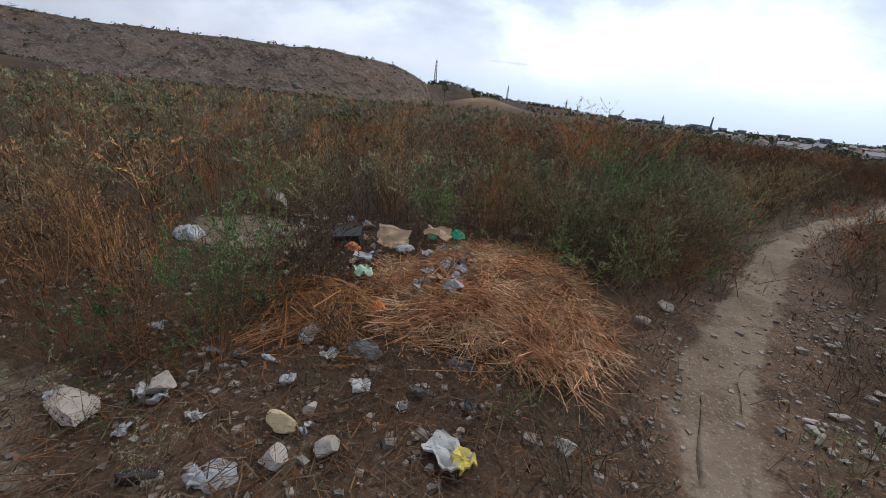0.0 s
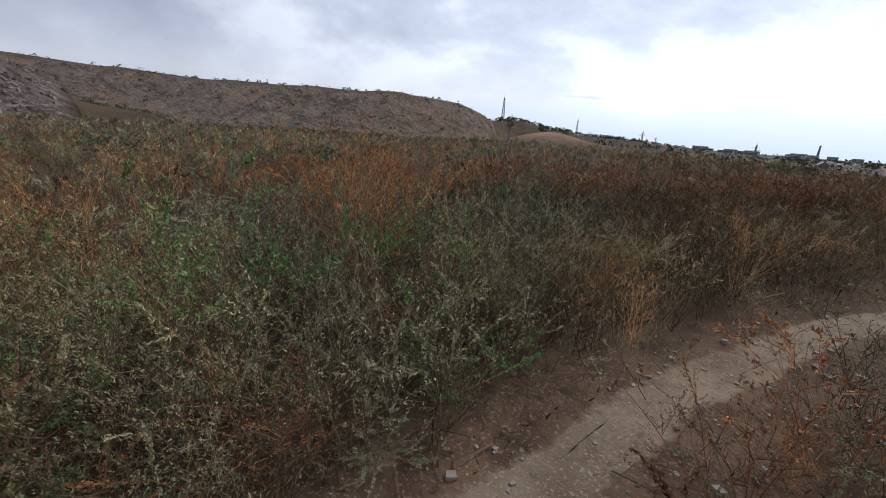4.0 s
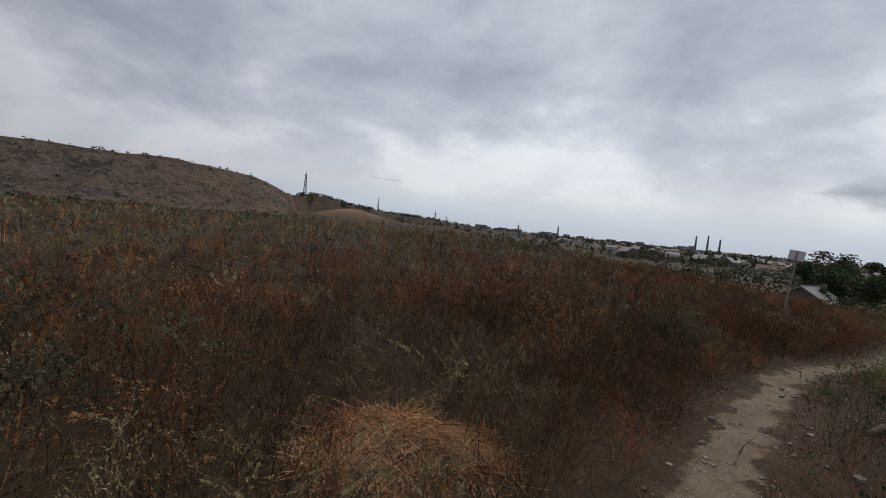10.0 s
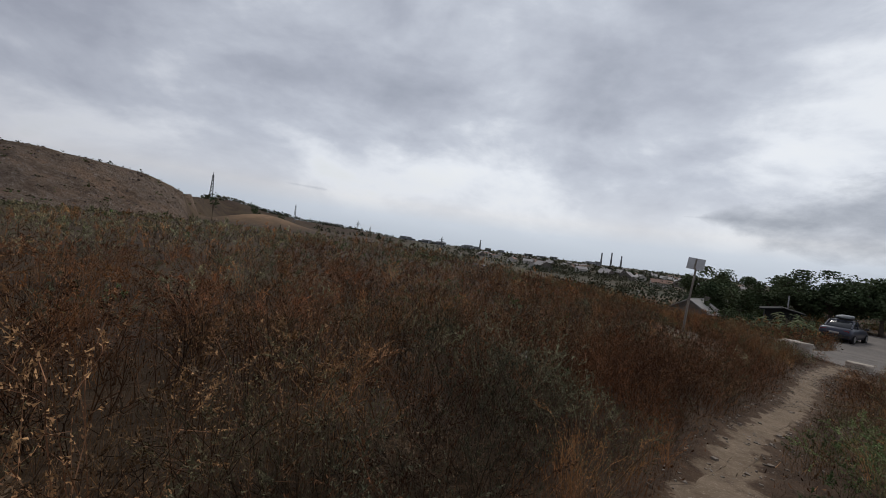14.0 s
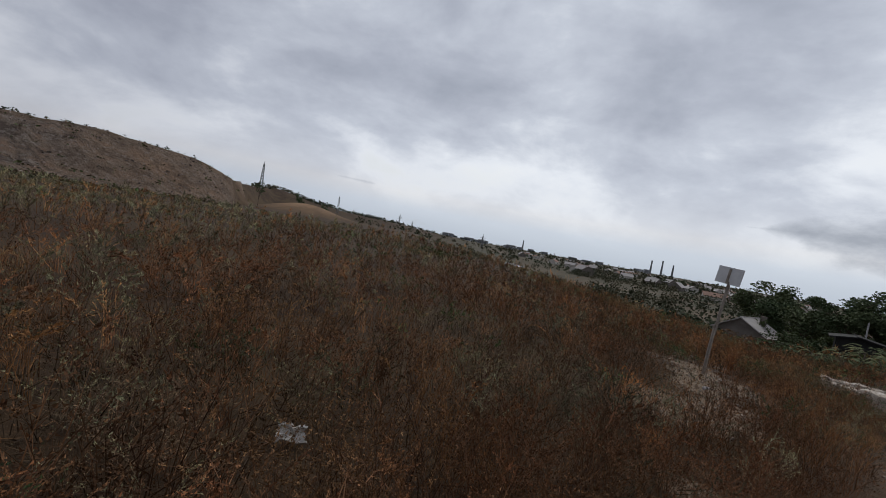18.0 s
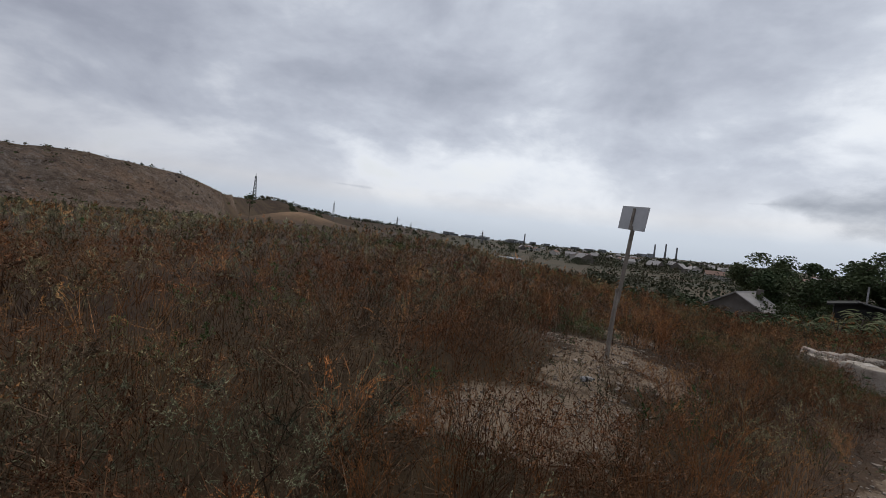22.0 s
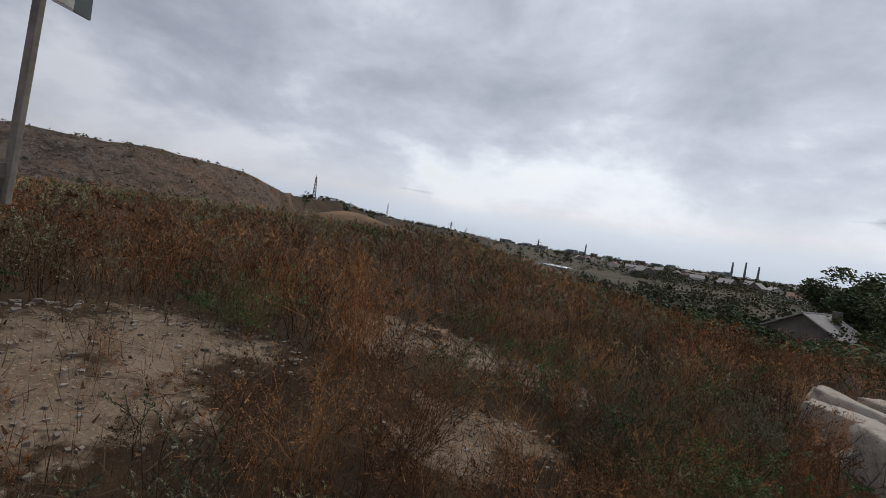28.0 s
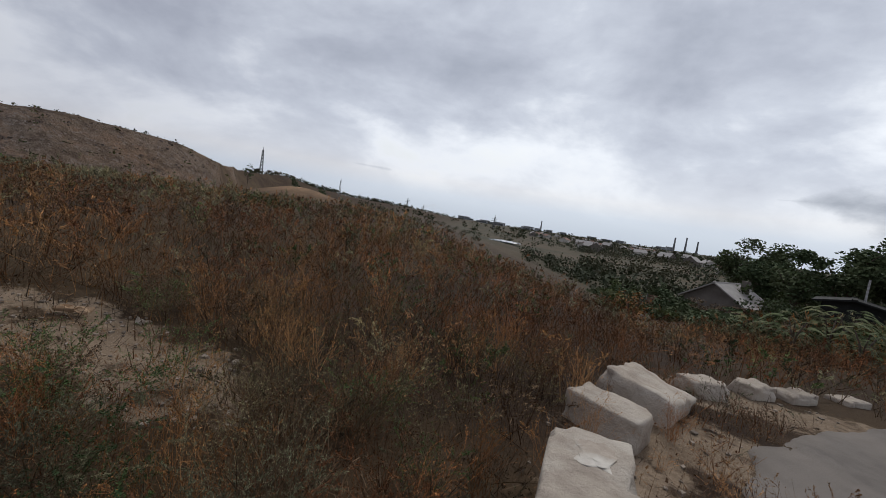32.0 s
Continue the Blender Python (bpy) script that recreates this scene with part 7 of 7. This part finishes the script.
# dead tree and bushes on the flat before the quarry
tree("dead_tree", "leafless grey dead shrub tree on the field", -11.6, -2.1, 3.1, 1.1, 21, trunk=0.1, bare=True)
bush("bush", "dark green bush on the field before the tip", -15.1, -1.4, 1.3, 2.3, 401, 900, 0.14)
bush("bush", "dark green bush on the field before the tip", -16.6, -3.0, 1.2, 2.0, 402, 800, 0.14)
bush("bush", "green bush on the field", -14.0, 9.5, 1.3, 1.1, 403, 420, 0.12, "fern_leaf")
bush("bush", "green bush on the field", -9.0, 14.5, 1.2, 1.0, 404, 420, 0.12, "fern_leaf")
bush("bush", "grey-green bush on the field", -22.0, -12.0, 1.5, 1.5, 405, 500, 0.13, "grey_leaf")
bush("bush", "grey-green bush on the field", -19.0, -17.0, 1.8, 1.5, 406, 500, 0.13, "grey_leaf")
bush("bush", "bright green bush in the field", 8.0, 46.0, 1.6, 1.0, 407, 420, 0.15, "fern_leaf")


# ---- houses ----
def house(name, label, x, y, z, turn, w, l, wall, pitch, mats=("wall", "roof"), windows=True, detail=True):
    """A gabled house: walls, two roof slopes with overhang, chimney, windows with sills."""
    ob = thing(name, label, "house", x, y, z, turn)
    top = w / 2 * pitch
    bm = bmesh.new()
    prof = [(-w / 2, 0), (w / 2, 0), (w / 2, wall), (0, wall + top), (-w / 2, wall)]
    a = [bm.verts.new((px, -l / 2, pz)) for px, pz in prof]
    b = [bm.verts.new((px, l / 2, pz)) for px, pz in prof]
    bm.faces.new(a[::-1])
    bm.faces.new(b)
    for k in range(5):
        bm.faces.new((a[k], a[(k + 1) % 5], b[(k + 1) % 5], b[k]))
    bmesh.ops.recalc_face_normals(bm, faces=bm.faces[:])
    part("wall", bm, mats[0], ob)
    slope = math.hypot(w / 2, top)
    ang = math.degrees(math.atan2(top, w / 2))
    for s in (-1, 1):
        r = part("roof_slope", box(slope + 0.5, l + 0.7, 0.09, (0, 0, 0)), mats[1], ob)
        r.matrix_local = pose(s * (w / 4 + 0.12 * math.cos(radians(ang))), 0, wall + top / 2 - 0.06, 0, s * ang, 0)
    if detail:
        part("chimney", box(0.5, 0.5, 1.2, (w * 0.2, l * 0.15, wall + top * 0.5), 0.02), "brick_wall", ob)
        if windows:
            for px in (-w * 0.22, w * 0.22):
                win = part("window", box(1.0, 0.12, 1.1, (px, -l / 2 - 0.01, wall * 0.4)), "window", ob)
                part("sill", box(1.15, 0.2, 0.08, (px, -l / 2 - 0.05, wall * 0.4 - 0.08)), "wall", win)
            for py in (-l * 0.25, l * 0.25):
                part("window", box(0.12, 1.0, 1.1, (w / 2 + 0.01, py, wall * 0.4)), "window", ob)
    return ob


hx, hy = seen(30.4, -5.0, 43)[:2]
hz = ground_at(hx, hy) - 0.35
house("house", "low house with a grey gabled roof in the hollow", hx, hy, hz, -52, 4.6, 5.0, 1.7, 0.62, ("brick_wall", "roof"), False)
sx0, sy0 = seen(40.6, -6.5, 31)[:2]
sz0 = ground_at(sx0, sy0) - 0.1
shed = house("shed", "dark low shed with a dark flat roof under trees", sx0, sy0, sz0, -40, 2.4, 3.0, 1.5, 0.2, ("rubber", "rubber"), False, False)
part("stovepipe", tube([(0.4, 0, 1.7), (0.4, 0, 2.9)], [0.05, 0.05], 8), "plastic_white", shed, "pale stovepipe")
fx, fy, fz = seen(23.0, -6.0, 44)
fence = thing("fence", "rusty sheet fence below the field", "fence", fx, fy, ground_at(fx, fy), -20)
for i in range(4):
    part("panel", box(0.98, 0.04, 1.5, (i * 1.0, 0, 0)), "roof_rust", fence)
for i in range(5):
    part("post", tube([(i * 1.0 - 0.5, 0.06, -0.1), (i * 1.0 - 0.5, 0.06, 1.6)], [0.04, 0.04], 6), "steel", fence)

proto = [house("house", "small pale house with a grey gabled roof in the valley", 0, 0, -50, 0, 6, 8, 2.8, 0.6),
         house("house", "small house with a rusty roof in the valley", 0, 0, -50, 0, 6.5, 9, 2.8, 0.5, ("wall", "roof_rust")),
         house("house", "grey block house with a pale roof in the valley", 0, 0, -50, 0, 7, 7, 3.0, 0.7, ("brick_wall", "roof"))]
rngh = random.Random(23)
VALLEY = "houses in the valley"
used = set()
for i in range(74):
    haz, hr = rngh.uniform(5, 40), 210 + 620 * rngh.random() ** 1.2
    if haz < 12 and hr < 300:
        continue
    px, py, _ = seen(haz, 0, hr)
    m = pose(px, py, ground_at(px, py) - 0.3, 0, 0, rngh.uniform(0, 180))
    k = i % 3
    if k not in used:
        used.add(k)
        proto[k].matrix_world = m
        tagged(proto[k], group=VALLEY)
    else:
        copy_thing(proto[k], m)


def scrub(g):
    """Dry tufts and small bushes scattered over the faces of ridge and tip, thinning upwards."""
    P, S = [], []
    for tab, ox, oy, n, a0, a1, lo in ((RIDGE, 6.6, 10.7, 900, -88, -28, 0.6), (QUARRY, 3.3, 5.6, 380, -150, -80, 0.68)):
        az = g.uniform(a0, a1, n)
        r = np.interp(az, tab[:, 0], tab[:, 2]) * (lo + (1.0 - lo) * g.random(n) ** 1.6)
        x, y = ox + r * np.sin(np.radians(az)), oy + r * np.cos(np.radians(az))
        s = 0.35 + 1.1 * g.random(n) ** 2
        per = 12
        d = g.normal(0, 0.5, (n, per, 3)) * s[:, None, None] * np.array([1, 1, 0.7])
        d[..., 2] = np.abs(d[..., 2])
        P.append((np.stack([x, y, height(x, y)], 1)[:, None] + d).reshape(-1, 3))
        S.append(np.repeat(s * 0.55, per))
    P, S = np.vstack(P), np.concatenate(S)
    top = tagged(new("ridge_scrub"), "dry brown tufts and small bushes on the slopes", "scrub", kind="stuff")
    for nm, mt, sel in (("dry_tuft", "low_leaf", slice(0, None, 2)), ("green_tuft", "fern_leaf", slice(1, None, 2))):
        leaf_cloud(P[sel], S[sel], mt, top, g, nm)


def build_far_woods():
    """Gardens and woods of the valley and far slopes: leaf clumps in one mesh."""
    g = np.random.default_rng(44)
    C, R = [], []
    for n, a0, a1, r0, r1, hgt in ((1500, 13, 72, 52, 420, 3.1), (800, 1, 40, 75, 420, 2.4), (1300, 4, 62, 300, 1400, 6.0), (260, -18, 6, 260, 900, 4.0), (420, -8, 20, 40, 240, 1.5), (420, 2, 48, 110, 520, 2.2), (500, 0, 60, 1200, 3200, 9.0), (220, 60, 110, 60, 600, 5.0)):
        az = np.radians(g.uniform(a0, a1, n))
        r = r0 + (r1 - r0) * g.random(n)
        x, y = 20 + r * np.sin(az), 23 + r * np.cos(az)
        h = hgt * g.uniform(0.5, 1.3, n)
        # the trees stand in belts and gardens with open slopes between
        belt = wave(x, y, 0.06, 3) + 0.7 * wave(x, y, 0.017, 8) + g.normal(0, 0.18, n) > (-0.35 if a0 > 10 else 0.0)
        belt &= (np.abs(np.degrees(az) - 3.2) > 3.0) | (r > 185)
        x, y, h = x[belt], y[belt], h[belt]
        C.append(np.stack([x, y, height(x, y) + h * 0.4], 1))
        R.append(np.stack([h * 0.75, h * 0.75, h * 0.6], 1))
    woods = sum(len(c) for c in C)
    # scrub along the skyline of ridge and tip
    for tab, ox, oy, n, a0, a1, s in ((RIDGE, 6.6, 10.7, 34, -80, -30, 0.7), (RIDGE, 6.6, 10.7, 200, -28, -3, 2.0), (QUARRY, 3.3, 5.6, 26, -150, -80, 0.55)):
        az = g.uniform(a0, a1, n)
        r = np.interp(az, tab[:, 0], tab[:, 2]) * g.uniform(0.985, 1.02, n)
        x, y = ox + r * np.sin(np.radians(az)), oy + r * np.cos(np.radians(az))
        h = s * g.uniform(0.5, 1.7, n)
        C.append(np.stack([x, y, height(x, y) + h * 0.3], 1))
        R.append(np.stack([h, h, h * 0.7], 1))
    scrub(g)
    C, R = np.vstack(C), np.vstack(R)
    dist = np.hypot(C[:, 0] - 20, C[:, 1] - 23)
    # near clumps have many small leaves, far ones a few large
    near = (dist < 240) & (np.arange(len(C)) < woods)
    C = np.vstack([np.repeat(C[near], 4, 0), C[~near]])
    R = np.vstack([np.repeat(R[near], 4, 0), R[~near]])
    leaf = np.concatenate([np.full(near.sum() * 4, 0.26), np.full((~near).sum(), 0.62)])
    per = 16
    d = g.normal(0, 1, (len(C), per, 3))
    d /= np.linalg.norm(d, axis=2, keepdims=True)
    lump3 = 1 + 0.35 * np.sin(d[..., 0] * 4 + C[:, :1]) * np.cos(d[..., 1] * 5 + C[:, 1:2])
    p = C[:, None] + d * R[:, None] * (g.random((len(C), per, 1)) ** 0.4) * lump3[..., None]
    size = np.repeat(R[:, 0] * leaf, per)
    n = len(size)
    p = p.reshape(-1, 3)
    a = g.normal(0, 1, (n, 3))
    a /= np.linalg.norm(a, axis=1, keepdims=True)
    s = np.cross(a, g.normal(0, 1, (n, 3)))
    s /= np.linalg.norm(s, axis=1, keepdims=True)
    l = (size * g.uniform(0.6, 1.3, n))[:, None]
    V = np.stack([p - a * l * 0.5, p + s * l * 0.36, p + a * l * 0.5, p - s * l * 0.36], 1).reshape(-1, 3)
    me = mesh_from("far_woods", V, np.arange(n * 4).reshape(n, 4), ["far_leaf"])
    tagged(new("far_woods", me), "dark green gardens, hedges and woods across the valley", "woods", kind="stuff")


build_far_woods()


# ---- pylons, chimneys, far blocks ----
def pylon(name, label, x, y, z, tall, foot, arms=True):
    """A lattice mast: four legs, rings of braces, cross arms."""
    ob = thing(name, label, "pylon", x, y, z, 20)
    levels = [i / 7 for i in range(8)]
    half = [foot * (max(0.18, 1 - 1.25 * u + 0.42 * u * u) if arms else 1 - 0.68 * u) for u in levels]
    th = tall * 0.0125
    cs = ((-1, -1), (1, -1), (1, 1), (-1, 1))
    for cx, cy in cs:
        part("leg", tube([(cx * h, cy * h, u * tall) for u, h in zip(levels, half)], [th] * 8, 4), "steel", ob)
    for i in range(7):
        for k in range(4):
            a, b = cs[k], cs[(k + 1) % 4]
            part("brace", tube([(a[0] * half[i], a[1] * half[i], levels[i] * tall), (b[0] * half[i + 1], b[1] * half[i + 1], levels[i + 1] * tall)], [th * 0.6] * 2, 3), "steel", ob)
            part("brace", tube([(b[0] * half[i], b[1] * half[i], levels[i] * tall), (a[0] * half[i + 1], a[1] * half[i + 1], levels[i + 1] * tall)], [th * 0.6] * 2, 3), "steel", ob)
    part("mast", tube([(0, 0, tall * 0.95), (0, 0, tall * 1.12)], [th, th * 0.5], 4), "steel", ob)
    if arms:
        for u, w in ((0.7, 0.26), (0.84, 0.2)):
            part("cross_arm", tube([(-w * tall, 0, u * tall), (0, 0, (u + 0.02) * tall), (w * tall, 0, u * tall)], [th * 0.5, th * 1.3, th * 0.5], 4), "steel", ob)
    return ob


def far(az, el, r):
    return seen(az, el, r, (6.6, 10.7, 2.0))


px, py, pz = far(-27.1, 1.9, 335)
pylon("lattice_mast", "tall steel lattice mast on the ridge", px, py, ground_at(px, py) - 0.5, 17.5, 1.15, False)
for paz, pel, pr, tall in ((-9.1, 0.0, 484, 13), (2.7, -1.1, 620, 21), (-17.3, 0.9, 330, 8), (-7.4, 0.1, 700, 11)):
    px, py, pz = far(paz, pel, pr)
    pylon("pylon", "distant steel power pylon with cross arms", px, py, min(pz, ground_at(px, py) + 1), tall + max(0, pz - ground_at(px, py)), tall * 0.1, pr > 450)
for caz, top, r in ((8.1, 1.2, 2790), (24.3, 1.47, 2600), (25.5, 1.63, 2600), (26.7, 1.31, 2600)):
    px, py, pz = far(caz, top, r)
    z0 = ground_at(px, py)
    ch = thing("factory_chimney", "tall slender factory chimney on the horizon", "chimney", px, py, z0)
    part("shaft", tube([(0, 0, 0), (0, 0, (pz - z0) * 0.5), (0, 0, pz - z0)], [6.0, 4.6, 3.6], 12), "chimney", ch)
    part("rim", tube([(0, 0, pz - z0 - 2), (0, 0, pz - z0 + 0.5)], [4.1, 4.1], 12), "chimney", ch)
rngf = random.Random(31)
for i in range(26):
    baz, r = rngf.uniform(-3, 24), rngf.uniform(1700, 2600)
    px, py, pz = far(baz, 0, r)
    z0 = ground_at(px, py)
    w, h = rngf.uniform(18, 50), rngf.uniform(7, 16)
    bl = thing("apartment_block", "pale distant apartment block", "building", px, py, z0, rngf.uniform(-40, 40), "apartment blocks on the horizon")
    part("wall", box(w, 14, h), "far_wall", bl)
    part("roof", box(w + 1, 15, 0.8, (0, 0, h)), "roof", bl)
    for k in range(3):
        part("window_band", box(w * 0.94, 0.3, 1.5, (0, -7.1, h * (0.2 + 0.26 * k))), "window", bl)

# silo tower, low building and parked vehicle on the quarry's rim
tx, ty, tz = seen(-139.4, 3.0, 150, (3.4, 6.1, 1.6))
tower = thing("silo_tower", "grey concrete silo tower on the rim", "tower", tx, ty, tz - 1.0, 10)
part("shaft", tube([(0, 0, 0), (0, 0, 8.2)], [1.25, 1.25], 14), "far_wall", tower)
part("side_tower", box(1.5, 1.6, 4.6, (-1.9, 0.4, 0), 0.05), "far_wall", tower)
part("cap", tube([(0, 0, 8.2), (0, 0, 8.5)], [1.35, 1.35], 14), "far_wall", tower)
tx, ty, tz = seen(-143.5, 2.9, 150, (3.4, 6.1, 1.6))
shed2 = thing("low_building", "grey flat-roofed building on the rim", "building", tx, ty, tz - 1.0, 30)
part("wall", box(9, 6, 3.2), "far_wall", shed2)
part("roof", box(9.4, 6.4, 0.25, (0, 0, 3.2)), "roof", shed2)

# pond in the valley
wx, wy, _ = seen(3.2, -2.4, 158)
pond = blob(6, 6.5, 0.4, 0.4, 5, 4, 0.0)
pob = tagged(new("pond"), "pale still pond in the valley", "pond", kind="structure")
pob.matrix_world = pose(wx, wy, ground_at(wx, wy) - 0.1, 0, 0, 12)
part("water", pond, "water", pob)
